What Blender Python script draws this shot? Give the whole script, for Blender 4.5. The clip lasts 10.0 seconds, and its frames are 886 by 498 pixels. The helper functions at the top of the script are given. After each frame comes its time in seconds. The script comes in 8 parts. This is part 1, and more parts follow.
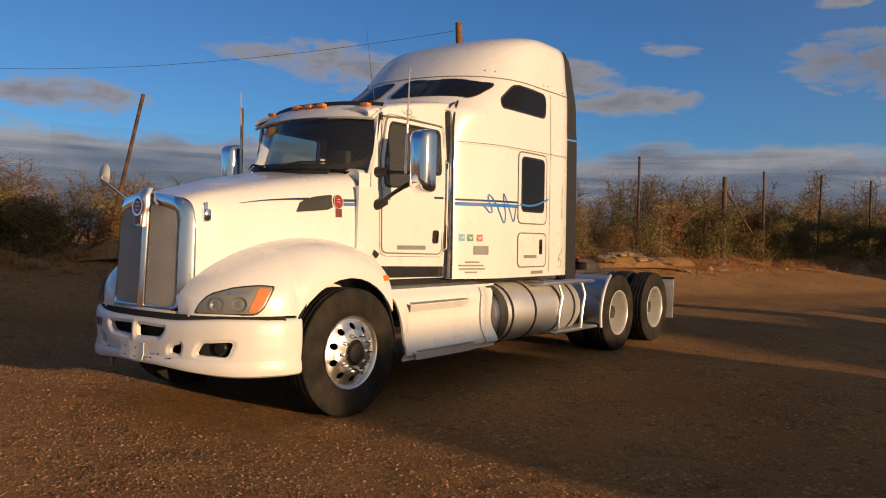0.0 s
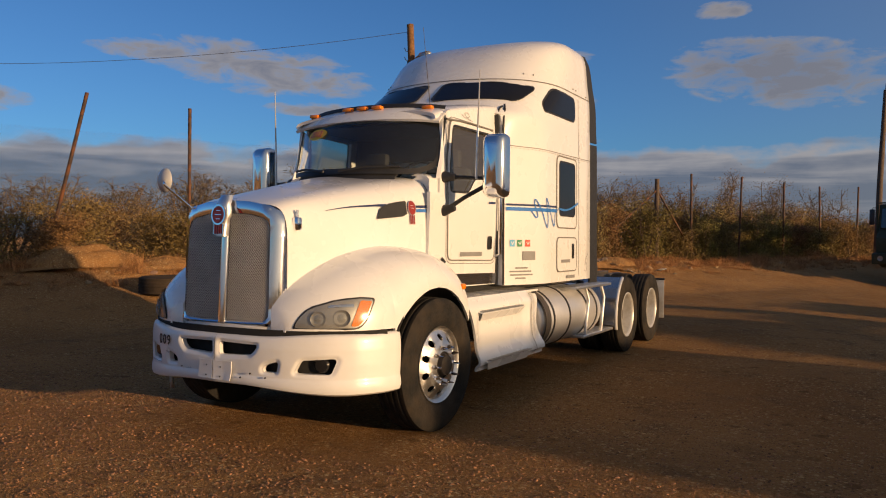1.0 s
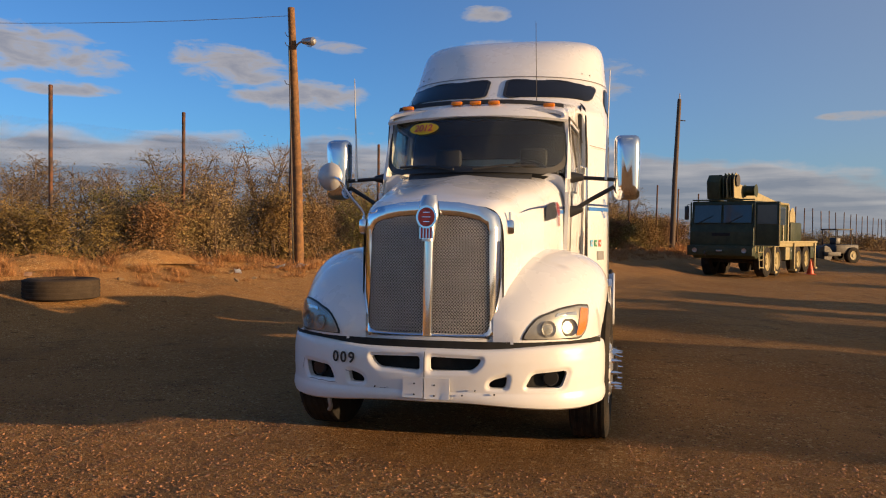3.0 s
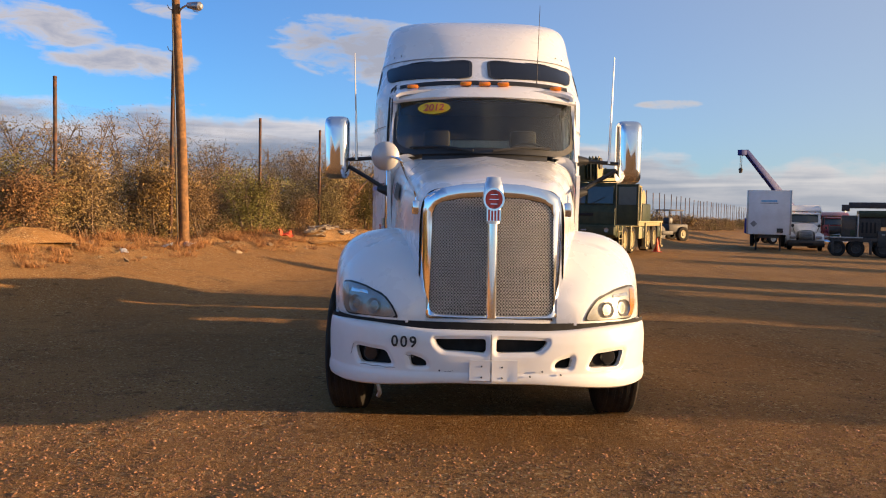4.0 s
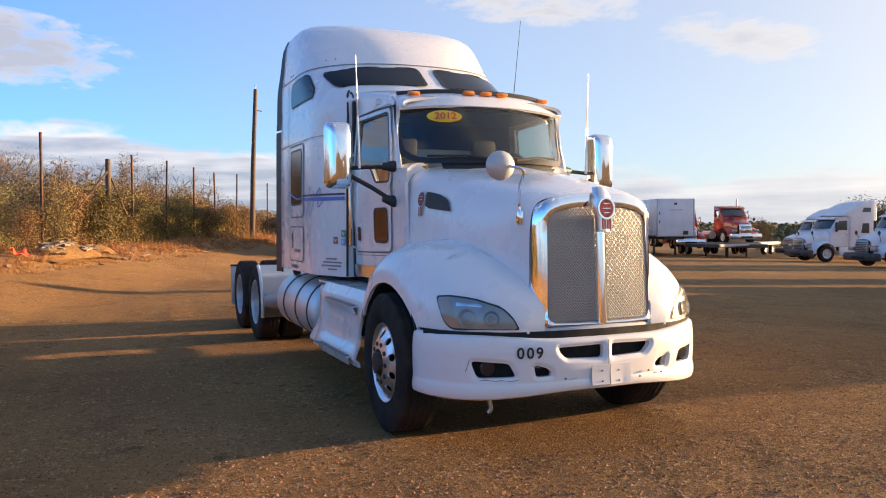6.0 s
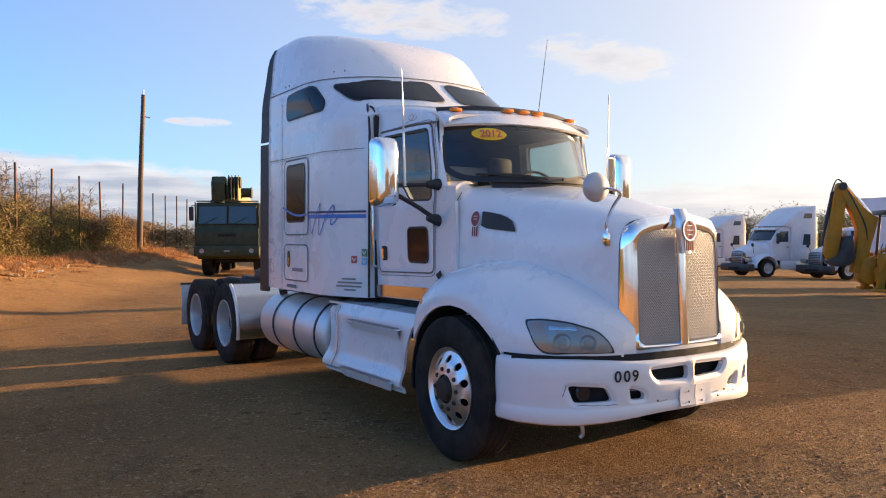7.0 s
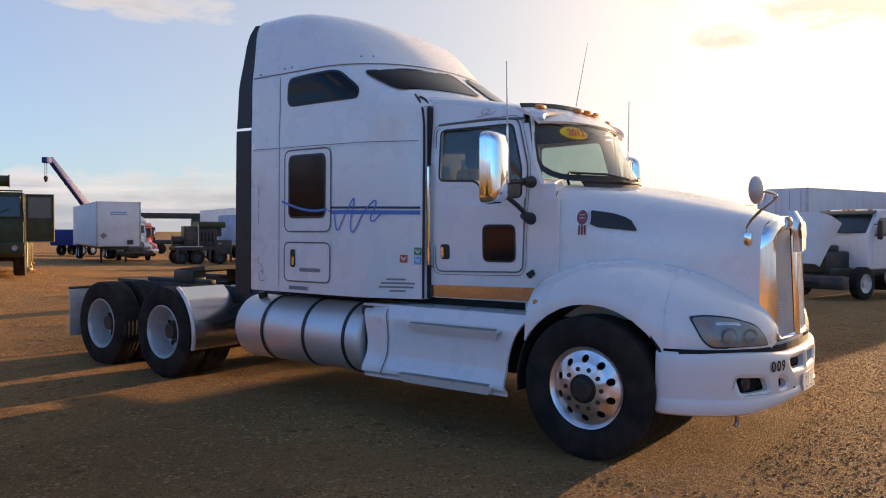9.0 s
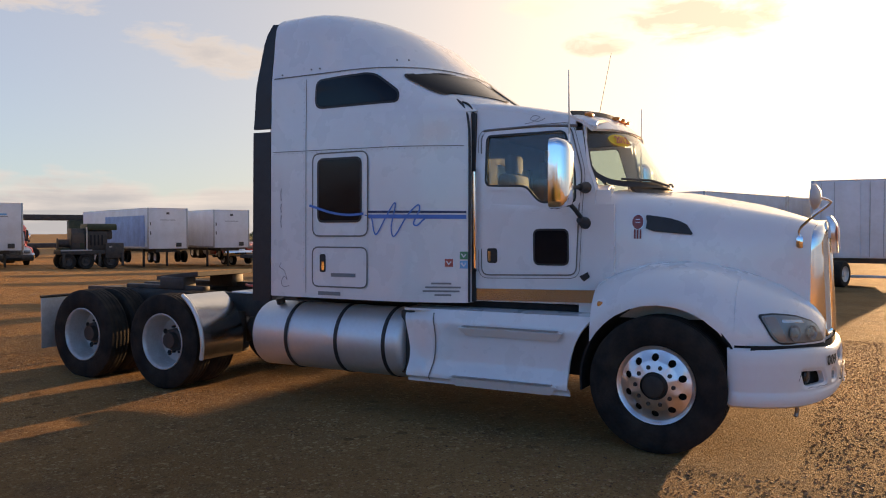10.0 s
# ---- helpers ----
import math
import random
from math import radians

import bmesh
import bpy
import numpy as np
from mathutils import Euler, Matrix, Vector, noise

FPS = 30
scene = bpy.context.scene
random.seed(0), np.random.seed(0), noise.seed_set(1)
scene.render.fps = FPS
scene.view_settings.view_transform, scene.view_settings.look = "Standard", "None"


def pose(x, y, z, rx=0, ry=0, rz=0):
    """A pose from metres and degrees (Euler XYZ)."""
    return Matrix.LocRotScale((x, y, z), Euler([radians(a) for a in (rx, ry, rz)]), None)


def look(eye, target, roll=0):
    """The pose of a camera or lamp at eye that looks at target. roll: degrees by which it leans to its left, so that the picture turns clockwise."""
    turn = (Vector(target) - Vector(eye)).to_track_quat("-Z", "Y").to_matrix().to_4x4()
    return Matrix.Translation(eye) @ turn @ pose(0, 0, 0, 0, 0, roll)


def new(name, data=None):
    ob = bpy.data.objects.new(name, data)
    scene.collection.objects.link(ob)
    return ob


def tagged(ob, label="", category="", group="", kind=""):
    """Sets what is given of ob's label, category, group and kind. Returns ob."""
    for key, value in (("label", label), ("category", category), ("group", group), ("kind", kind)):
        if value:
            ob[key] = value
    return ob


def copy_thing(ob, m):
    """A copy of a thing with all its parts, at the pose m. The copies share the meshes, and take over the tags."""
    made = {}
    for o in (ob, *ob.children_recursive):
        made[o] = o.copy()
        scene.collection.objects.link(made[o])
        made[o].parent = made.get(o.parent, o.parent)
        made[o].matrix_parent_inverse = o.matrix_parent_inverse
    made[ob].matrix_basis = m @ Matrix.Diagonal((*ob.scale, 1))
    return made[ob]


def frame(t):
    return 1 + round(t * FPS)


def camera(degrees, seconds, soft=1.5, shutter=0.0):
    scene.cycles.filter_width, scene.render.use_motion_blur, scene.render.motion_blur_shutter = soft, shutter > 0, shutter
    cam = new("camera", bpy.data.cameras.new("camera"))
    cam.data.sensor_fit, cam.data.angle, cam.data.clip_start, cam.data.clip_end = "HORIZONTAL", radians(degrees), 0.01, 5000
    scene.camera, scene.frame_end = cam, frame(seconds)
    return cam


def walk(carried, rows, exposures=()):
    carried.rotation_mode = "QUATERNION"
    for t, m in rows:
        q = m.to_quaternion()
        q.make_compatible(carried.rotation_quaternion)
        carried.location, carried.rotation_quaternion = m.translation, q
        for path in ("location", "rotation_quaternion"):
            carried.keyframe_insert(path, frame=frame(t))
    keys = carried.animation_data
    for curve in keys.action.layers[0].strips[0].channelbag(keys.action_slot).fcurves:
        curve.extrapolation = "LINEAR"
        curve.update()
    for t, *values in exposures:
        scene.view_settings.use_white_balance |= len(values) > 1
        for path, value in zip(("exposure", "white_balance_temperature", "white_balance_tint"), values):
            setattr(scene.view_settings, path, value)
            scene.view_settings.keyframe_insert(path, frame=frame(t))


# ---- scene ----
cam = camera(59.5, 10.0, 1.1)
PATH = [
    (0, (5.422, -3.318, 1.468), (4.239, -1.706, 1.438), 1.3),
    (0.5, (4.809, -3.681, 1.491), (3.68, -2.03, 1.473), 0.9),
    (1, (4.079, -3.967, 1.485), (3.111, -2.217, 1.464), 0.6),
    (1.5, (3.374, -4.273, 1.483), (2.505, -2.471, 1.462), 2.2),
    (2, (2.636, -4.474, 1.509), (1.906, -2.613, 1.458), 0.1),
    (2.2, (2.335, -4.561, 1.548), (1.662, -2.679, 1.496), 0.9),
    (3.3, (0.732, -4.81, 1.536), (0.413, -2.836, 1.503), 0.5),
    (3.5, (0.436, -4.848, 1.532), (0.196, -2.863, 1.5), 1.0),
    (4, (-0.286, -4.873, 1.555), (-0.3, -2.875, 1.465), 1.0),
    (4.5, (-0.984, -4.868, 1.556), (-0.807, -2.876, 1.518), 1.3),
    (5, (-1.692, -4.719, 1.547), (-1.298, -2.759, 1.535), 0.6),
    (5.5, (-2.384, -4.518, 1.524), (-1.83, -2.596, 1.52), 1.4),
    (5.7, (-2.661, -4.379, 1.527), (-1.998, -2.493, 1.488), 0.6),
    (6.8, (-3.995, -3.584, 1.656), (-2.963, -1.872, 1.613), -0.5),
    (7, (-4.215, -3.37, 1.636), (-3.128, -1.692, 1.598), -0.3),
    (7.5, (-4.779, -2.898, 1.614), (-3.518, -1.345, 1.576), 0.5),
    (8, (-5.299, -2.352, 1.652), (-3.911, -0.913, 1.608), -0.8),
    (8.5, (-5.749, -1.799, 1.628), (-4.267, -0.455, 1.609), -0.4),
    (9, (-6.181, -1.244, 1.653), (-4.588, -0.036, 1.605), 0.1),
    (9.5, (-6.625, -0.706, 1.674), (-4.909, 0.321, 1.633), 0.2),
    (10, (-6.994, -0.083, 1.68), (-5.238, 0.872, 1.635), -0.1),
]
walk(cam, [(t, look(eye, target, roll)) for t, eye, target, roll in PATH],
     exposures=[(0, -0.10, 8250, 15), (2, 0.07, 8300, 15), (3.5, 0.72, 8400, 14), (4.5, 1.28, 8500, 17), (5.5, 1.48, 8250, 15), (7.0, 1.55, 8500, 16), (8.5, 1.38, 8600, 17), (10, 1.22, 10400, 20)])

# ---- light ----
SUN_EL, SUN_AZ = 6.5, -6.0          # degrees above the horizon; degrees from +x towards +y
to_sun = Vector((math.cos(radians(SUN_EL)) * math.cos(radians(SUN_AZ)),
                 math.cos(radians(SUN_EL)) * math.sin(radians(SUN_AZ)), math.sin(radians(SUN_EL))))
sun_data = bpy.data.lights.new("sun", "SUN")
sun_data.energy, sun_data.angle, sun_data.color = 5.15, radians(0.6), (1.0, 0.735, 0.47)
sun_lamp = new("sun", sun_data)
sun_lamp.matrix_world = look(to_sun * 60, (0, 0, 0))

world = bpy.data.worlds.new("sky")
scene.world = world
world.use_nodes = True
wn, wl = world.node_tree.nodes, world.node_tree.links
wn.clear()


def wnode(kind, **values):
    n = wn.new(kind)
    for key, value in values.items():
        n.inputs[key].default_value = value
    return n


def wmath(op, a, b=None, c=None, clamp=False):
    n = wn.new("ShaderNodeMath")
    n.operation, n.use_clamp = op, clamp
    for k, v in enumerate((a, b, c)):
        if v is None:
            continue
        if isinstance(v, (int, float)):
            n.inputs[k].default_value = v
        else:
            wl.new(v, n.inputs[k])
    return n.outputs[0]


sky = wn.new("ShaderNodeTexSky")
sky.sky_type, sky.sun_disc = "NISHITA", False
sky.sun_elevation, sky.sun_rotation = radians(24), radians(90 - SUN_AZ)
sky.air_density, sky.dust_density, sky.ozone_density = 1.0, 0.6, 2.2
coord = wn.new("ShaderNodeTexCoord")
split = wn.new("ShaderNodeSeparateXYZ")
wl.new(coord.outputs["Generated"], split.inputs[0])
# the way as bearing and height, in degrees
height = wmath("MAXIMUM", split.outputs[2], 0.0)
rise = wmath("MULTIPLY", wmath("ARCSINE", height), 57.2958)
bearing = wmath("MULTIPLY", wmath("ARCTAN2", split.outputs[1], split.outputs[0]), 57.2958)


def wcombine(x, y):
    n = wn.new("ShaderNodeCombineXYZ")
    wl.new(x, n.inputs[0])
    wl.new(y, n.inputs[1])
    return n.outputs[0]


# high broken clouds lie on a sheet overhead: the way is divided by its height
flat = wmath("ADD", height, 0.16)
puffs = wnode("ShaderNodeTexNoise", Scale=1.9, Detail=9.0, Roughness=0.58, Distortion=0.2)
wl.new(wcombine(wmath("DIVIDE", split.outputs[0], flat), wmath("DIVIDE", split.outputs[1], flat)), puffs.inputs["Vector"])
overhead = wmath("MULTIPLY", wmath("SUBTRACT", puffs.outputs["Fac"], 0.57), 12.0, clamp=True)
overhead = wmath("MULTIPLY", overhead, wmath("MULTIPLY", wmath("SUBTRACT", rise, 17.5), 0.25, clamp=True))
# low clouds: bearing, height, half width, half height, slope
ragged = wnode("ShaderNodeTexNoise", Scale=1.0, Detail=9.0, Roughness=0.6, Distortion=0.35)
wl.new(wcombine(wmath("MULTIPLY", bearing, 0.30), wmath("MULTIPLY", rise, 0.85)), ragged.inputs["Vector"])
body, dull = None, None
for c_az, c_el, c_w, c_h, c_tilt in ((132.5, 12.0, 9.0, 2.0, 0.10), (139.5, 12.8, 5.0, 0.8, 0.0), (117.5, 11.6, 5.0, 1.8, 0.12), (113.0, 9.9, 5.5, 1.5, 0.0),
                                     (95.5, 11.5, 8.5, 2.6, 0.10), (152.0, 8.9, 5.5, 1.5, 0.0), (110.3, 13.4, 2.6, 0.6, 0.1), (128.5, 9.4, 4.0, 0.6, 0.0),
                                     (99.4, 15.8, 2.2, 0.7, 0.0), (59.5, 15.5, 9.0, 1.6, 0.06), (45.4, 12.4, 6.2, 1.8, 0.16), (74.5, 7.9, 2.6, 0.45, 0.0),
                                     (21.7, 15.9, 3.0, 0.8, 0.0), (17.2, 13.2, 3.0, 1.0, 0.0), (10.0, 14.6, 7.0, 2.0, 0.0)):
    across = wmath("SUBTRACT", bearing, c_az)
    up = wmath("SUBTRACT", wmath("SUBTRACT", rise, c_el), wmath("MULTIPLY", across, c_tilt))
    u, v = wmath("MULTIPLY", across, 1 / c_w), wmath("MULTIPLY", up, 1 / c_h)
    mass = wmath("SUBTRACT", 1.0, wmath("ADD", wmath("MULTIPLY", u, u), wmath("MULTIPLY", v, v)), clamp=True)
    body = mass if body is None else wmath("MAXIMUM", body, mass)
    if c_az in (95.5, 17.2, 10.0):      # thicker, greyer clouds
        dull = mass if dull is None else wmath("MAXIMUM", dull, mass)
thick = wmath("ADD", wmath("POWER", body, 0.6), wmath("MULTIPLY", wmath("SUBTRACT", ragged.outputs["Fac"], 0.5), 2.6))
low_clouds = wmath("MULTIPLY", wmath("SUBTRACT", thick, 0.38), 1.7, clamp=True)
low_clouds = wmath("MULTIPLY", wmath("MULTIPLY", low_clouds, wmath("MULTIPLY", body, 6.0, clamp=True)), 0.9)
cover_all = wmath("MAXIMUM", overhead, low_clouds)
# the long bank of cloud over the horizon, high away from the sun, with flat grey streaks
lumps = wnode("ShaderNodeTexNoise", Scale=1.0, Detail=8.0, Roughness=0.55)
wl.new(wcombine(wmath("MULTIPLY", bearing, 0.16), wmath("MULTIPLY", rise, 0.35)), lumps.inputs["Vector"])
streaks = wnode("ShaderNodeTexNoise", Scale=1.0, Detail=6.0, Roughness=0.55, Distortion=0.4)
wl.new(wcombine(wmath("MULTIPLY", bearing, 0.075), wmath("MULTIPLY", rise, 1.05)), streaks.inputs["Vector"])
bank_high = wmath("MULTIPLY_ADD", wmath("MULTIPLY", wmath("SUBTRACT", bearing, 68.0), 1 / 26.0, clamp=True), 3.3, 3.6)
bank_top = wmath("ADD", bank_high, wmath("MULTIPLY", wmath("SUBTRACT", lumps.outputs["Fac"], 0.5), 5.5))
under = wmath("SUBTRACT", bank_top, rise)
bank = wmath("MULTIPLY", wmath("MULTIPLY", under, 1.1, clamp=True), 0.9)
# brighter towards the sun
sunward = wn.new("ShaderNodeVectorMath")
sunward.operation = "DOT_PRODUCT"
wl.new(coord.outputs["Generated"], sunward.inputs[0])
sunward.inputs[1].default_value = to_sun
near_sun = wmath("MAXIMUM", sunward.outputs["Value"], 0.0)
halo = wmath("POWER", near_sun, 9.0)
core = wmath("POWER", near_sun, 90.0)
lit = wn.new("ShaderNodeMix")
lit.data_type = "RGBA"
lit.inputs["A"].default_value, lit.inputs["B"].default_value = (3.4, 3.75, 4.6, 1), (8.2, 7.9, 7.4, 1)
wl.new(halo, lit.inputs["Factor"])
# clouds have greyer hearts and bright rims
heart = wn.new("ShaderNodeValToRGB")
heart.color_ramp.elements[0].position, heart.color_ramp.elements[1].position = 0.45, 0.85
heart.color_ramp.elements[0].color, heart.color_ramp.elements[1].color = (1.22, 1.20, 1.18, 1), (0.72, 0.77, 0.88, 1)
wl.new(wmath("MULTIPLY_ADD", dull, 0.30, wmath("MULTIPLY", thick, 0.58)), heart.inputs[0])
tone = wn.new("ShaderNodeMix")
tone.data_type, tone.blend_type = "RGBA", "MULTIPLY"
tone.inputs["Factor"].default_value = 1.0
wl.new(lit.outputs["Result"], tone.inputs["A"])
wl.new(heart.outputs[0], tone.inputs["B"])
bank_tone_ramp = wn.new("ShaderNodeValToRGB")
bank_tone_ramp.color_ramp.elements[0].position, bank_tone_ramp.color_ramp.elements[1].position = 0.30, 0.62
bank_tone_ramp.color_ramp.elements[0].color, bank_tone_ramp.color_ramp.elements[1].color = (0.46, 0.56, 0.74, 1), (1.42, 1.40, 1.38, 1)
# paler towards the top of the bank, greyer low down
wl.new(wmath("ADD", wmath("MULTIPLY", wmath("SUBTRACT", streaks.outputs["Fac"], 0.5), 0.9),
             wmath("MULTIPLY_ADD", wmath("MULTIPLY", under, 1 / 3.2, clamp=True), -0.34, 0.62)), bank_tone_ramp.inputs[0])
bank_tone = wn.new("ShaderNodeMix")
bank_tone.data_type, bank_tone.blend_type = "RGBA", "MULTIPLY"
bank_tone.inputs["Factor"].default_value = 1.0
wl.new(lit.outputs["Result"], bank_tone.inputs["A"])
wl.new(bank_tone_ramp.outputs[0], bank_tone.inputs["B"])
mix1 = wn.new("ShaderNodeMix")
mix1.data_type = "RGBA"
wl.new(cover_all, mix1.inputs["Factor"])
deep = wn.new("ShaderNodeMix")
deep.data_type, deep.blend_type = "RGBA", "MULTIPLY"
deep.inputs["Factor"].default_value = 1.0
deep.inputs["B"].default_value = (0.33, 0.96, 1.74, 1)
wl.new(sky.outputs[0], deep.inputs["A"])
# the blue is paler and duller on the sunward side
pale = wn.new("ShaderNodeMix")
pale.data_type, pale.blend_type = "RGBA", "MULTIPLY"
pale.inputs["B"].default_value = (1.5, 0.72, 0.55, 1)
wl.new(deep.outputs["Result"], pale.inputs["A"])
wl.new(wmath("MULTIPLY", wmath("ADD", sunward.outputs["Value"], 0.10), 1.15, clamp=True), pale.inputs["Factor"])
wl.new(pale.outputs["Result"], mix1.inputs["A"])
wl.new(tone.outputs["Result"], mix1.inputs["B"])
mix2 = wn.new("ShaderNodeMix")
mix2.data_type = "RGBA"
wl.new(bank, mix2.inputs["Factor"])
wl.new(mix1.outputs["Result"], mix2.inputs["A"])
wl.new(bank_tone.outputs["Result"], mix2.inputs["B"])
# pale haze on the sunward half of the sky
veil = wn.new("ShaderNodeMix")
veil.data_type = "RGBA"
side_sun = wmath("MULTIPLY", wmath("ADD", sunward.outputs["Value"], 0.42), 0.74, clamp=True)
wl.new(wmath("MULTIPLY", wmath("POWER", side_sun, 1.1), 0.78), veil.inputs["Factor"])
veil.inputs["B"].default_value = (3.6, 4.35, 5.4, 1)
wl.new(mix2.outputs["Result"], veil.inputs["A"])
glow = wn.new("ShaderNodeMix")
glow.data_type = "RGBA"
wl.new(wmath("MULTIPLY_ADD", halo, 0.75, wmath("MULTIPLY", core, 0.25), clamp=True), glow.inputs["Factor"])
wl.new(veil.outputs["Result"], glow.inputs["A"])
glow.inputs["B"].default_value = (15.0, 13.6, 11.6, 1)
background = wnode("ShaderNodeBackground", Strength=0.068)
# grey clouds stand before the glare
before = wn.new("ShaderNodeMix")
before.data_type = "RGBA"
wl.new(wmath("MULTIPLY", wmath("MULTIPLY", low_clouds, wmath("MULTIPLY", wmath("MULTIPLY", dull, 2.5, clamp=True), near_sun)), 0.72), before.inputs["Factor"])
wl.new(glow.outputs["Result"], before.inputs["A"])
before.inputs["B"].default_value = (4.2, 4.1, 4.2, 1)
wl.new(before.outputs["Result"], background.inputs["Color"])
out = wn.new("ShaderNodeOutputWorld")
wl.new(background.outputs[0], out.inputs["Surface"])

# ---- materials ----
def material(name, color, rough=0.5, metal=0.0, vary=0.12, scale=6.0, bump=0.0, bump_scale=60.0, dirt=None, dirt_amount=0.0,
             dirt_scale=3.0, coat=0.0, spec=0.5, random_tint=0.0, rough_vary=0.12, second=None, second_scale=2.0, transmit=0.0):
    """A surface with variation at two scales, optional dirt, bump and tint from object to object."""
    m = bpy.data.materials.new(name)
    m.use_nodes = True
    n, l = m.node_tree.nodes, m.node_tree.links
    b = n["Principled BSDF"]
    b.inputs["Metallic"].default_value = metal
    b.inputs["Coat Weight"].default_value = coat
    b.inputs["Coat Roughness"].default_value = 0.06
    b.inputs["Specular IOR Level"].default_value = spec
    b.inputs["Transmission Weight"].default_value = transmit
    tc = n.new("ShaderNodeTexCoord")

    def noise_of(scale, detail=5.0, rough=0.55):
        t = n.new("ShaderNodeTexNoise")
        t.inputs["Scale"].default_value, t.inputs["Detail"].default_value, t.inputs["Roughness"].default_value = scale, detail, rough
        l.new(tc.outputs["Object"], t.inputs["Vector"])
        return t.outputs["Fac"]

    def blend(fac, a, c, mode="MIX"):
        x = n.new("ShaderNodeMix")
        x.data_type, x.blend_type = "RGBA", mode
        if isinstance(fac, float):
            x.inputs["Factor"].default_value = fac
        else:
            l.new(fac, x.inputs["Factor"])
        for key, v in (("A", a), ("B", c)):
            if isinstance(v, tuple):
                x.inputs[key].default_value = (*v, 1)
            else:
                l.new(v, x.inputs[key])
        return x.outputs["Result"]

    def ramp(value, lo, hi):
        r = n.new("ShaderNodeMapRange")
        r.inputs["From Min"].default_value, r.inputs["From Max"].default_value = lo, hi
        l.new(value, r.inputs["Value"])
        return r.outputs["Result"]

    dark, light = tuple(c * (1 - vary) for c in color), tuple(min(1, c * (1 + vary)) for c in color)
    col = blend(ramp(noise_of(scale), 0.3, 0.7), dark, light)
    fine = ramp(noise_of(scale * 9, 3.0), 0.35, 0.65)
    col = blend(fine, col, blend(1.0, col, tuple([1 - vary * 0.7] * 3), "MULTIPLY"))
    if second:
        col = blend(ramp(noise_of(second_scale, 6.0), 0.46, 0.6), col, second)
    if dirt:
        grime = n.new("ShaderNodeMath")
        grime.operation = "MULTIPLY"
        grime.inputs[1].default_value = dirt_amount
        l.new(ramp(noise_of(dirt_scale, 8.0, 0.65), 0.4, 0.72), grime.inputs[0])
        col = blend(grime.outputs[0], col, dirt)
    if random_tint:
        info = n.new("ShaderNodeObjectInfo")
        shade = n.new("ShaderNodeMapRange")
        shade.inputs["To Min"].default_value, shade.inputs["To Max"].default_value = 1 - random_tint, 1 + random_tint
        l.new(info.outputs["Random"], shade.inputs["Value"])
        col = blend(1.0, col, shade.outputs["Result"], "MULTIPLY")
    l.new(col, b.inputs["Base Color"])
    r = n.new("ShaderNodeMapRange")
    r.inputs["From Min"].default_value, r.inputs["From Max"].default_value = 0.3, 0.7
    r.inputs["To Min"].default_value, r.inputs["To Max"].default_value = max(0.02, rough * (1 - rough_vary)), min(1, rough * (1 + rough_vary))
    l.new(noise_of(scale * 2.3, 4.0), r.inputs["Value"])
    l.new(r.outputs["Result"], b.inputs["Roughness"])
    if bump:
        bp = n.new("ShaderNodeBump")
        bp.inputs["Strength"].default_value, bp.inputs["Distance"].default_value = min(1.0, bump), 0.02
        l.new(noise_of(bump_scale, 4.0), bp.inputs["Height"])
        l.new(bp.outputs["Normal"], b.inputs["Normal"])
    return m


WHITE = material("white_paint", (0.735, 0.74, 0.74), 0.28, vary=0.015, scale=1.2, coat=0.6, dirt=(0.56, 0.50, 0.43), dirt_amount=0.07, dirt_scale=1.6)
BUMPER_WHITE = material("bumper_white", (0.72, 0.72, 0.715), 0.36, vary=0.02, scale=2, coat=0.3, dirt=(0.5, 0.42, 0.33), dirt_amount=0.16, dirt_scale=4)
CHROME = material("chrome", (0.86, 0.86, 0.87), 0.07, 1.0, vary=0.03, scale=4)
MIRROR_BACK = material("mirror_back", (0.52, 0.51, 0.50), 0.42, 0.25, vary=0.06, scale=10)
KICK_STEEL = material("kick_steel", (0.66, 0.64, 0.62), 0.2, 1.0, vary=0.05, scale=5)
MESH_METAL = material("mesh_metal", (0.74, 0.72, 0.69), 0.42, 0.7, vary=0.10, scale=8)
ALUMINIUM = material("aluminium", (0.80, 0.80, 0.80), 0.36, 1.0, vary=0.06, scale=7, dirt=(0.35, 0.3, 0.25), dirt_amount=0.14, dirt_scale=6)
TANK_ALU = material("tank_aluminium", (0.72, 0.72, 0.72), 0.46, 0.72, vary=0.06, scale=3, dirt=(0.4, 0.36, 0.31), dirt_amount=0.2)
RUBBER = material("rubber", (0.016, 0.0155, 0.015), 0.85, spec=0.2, vary=0.25, scale=9, bump=0.25, bump_scale=90, dirt=(0.12, 0.085, 0.055), dirt_amount=0.28, dirt_scale=5)
BLACK_TRIM = material("black_trim", (0.018, 0.018, 0.019), 0.5, vary=0.2, scale=9, bump=0.1)
DARK = material("dark_steel", (0.03, 0.029, 0.028), 0.6, vary=0.3, scale=5, dirt=(0.14, 0.1, 0.07), dirt_amount=0.4)
OILY = material("oily_hub", (0.022, 0.02, 0.018), 0.55, vary=0.3, scale=14, dirt=(0.10, 0.07, 0.045), dirt_amount=0.35)
# near-black: shade put into the colour of gaps and openings, also hidden parts
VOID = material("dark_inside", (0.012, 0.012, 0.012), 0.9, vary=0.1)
STEEL = material("galvanized", (0.42, 0.42, 0.42), 0.42, 0.85, vary=0.15, scale=6)
AMBER = material("amber_lens", (0.85, 0.22, 0.02), 0.16, vary=0.1, scale=12, coat=0.5)
RED_ENAMEL = material("red_enamel", (0.27, 0.03, 0.028), 0.3, vary=0.1, scale=20)
BLUE_DARK = material("navy_stripe", (0.015, 0.03, 0.10), 0.4, vary=0.08)
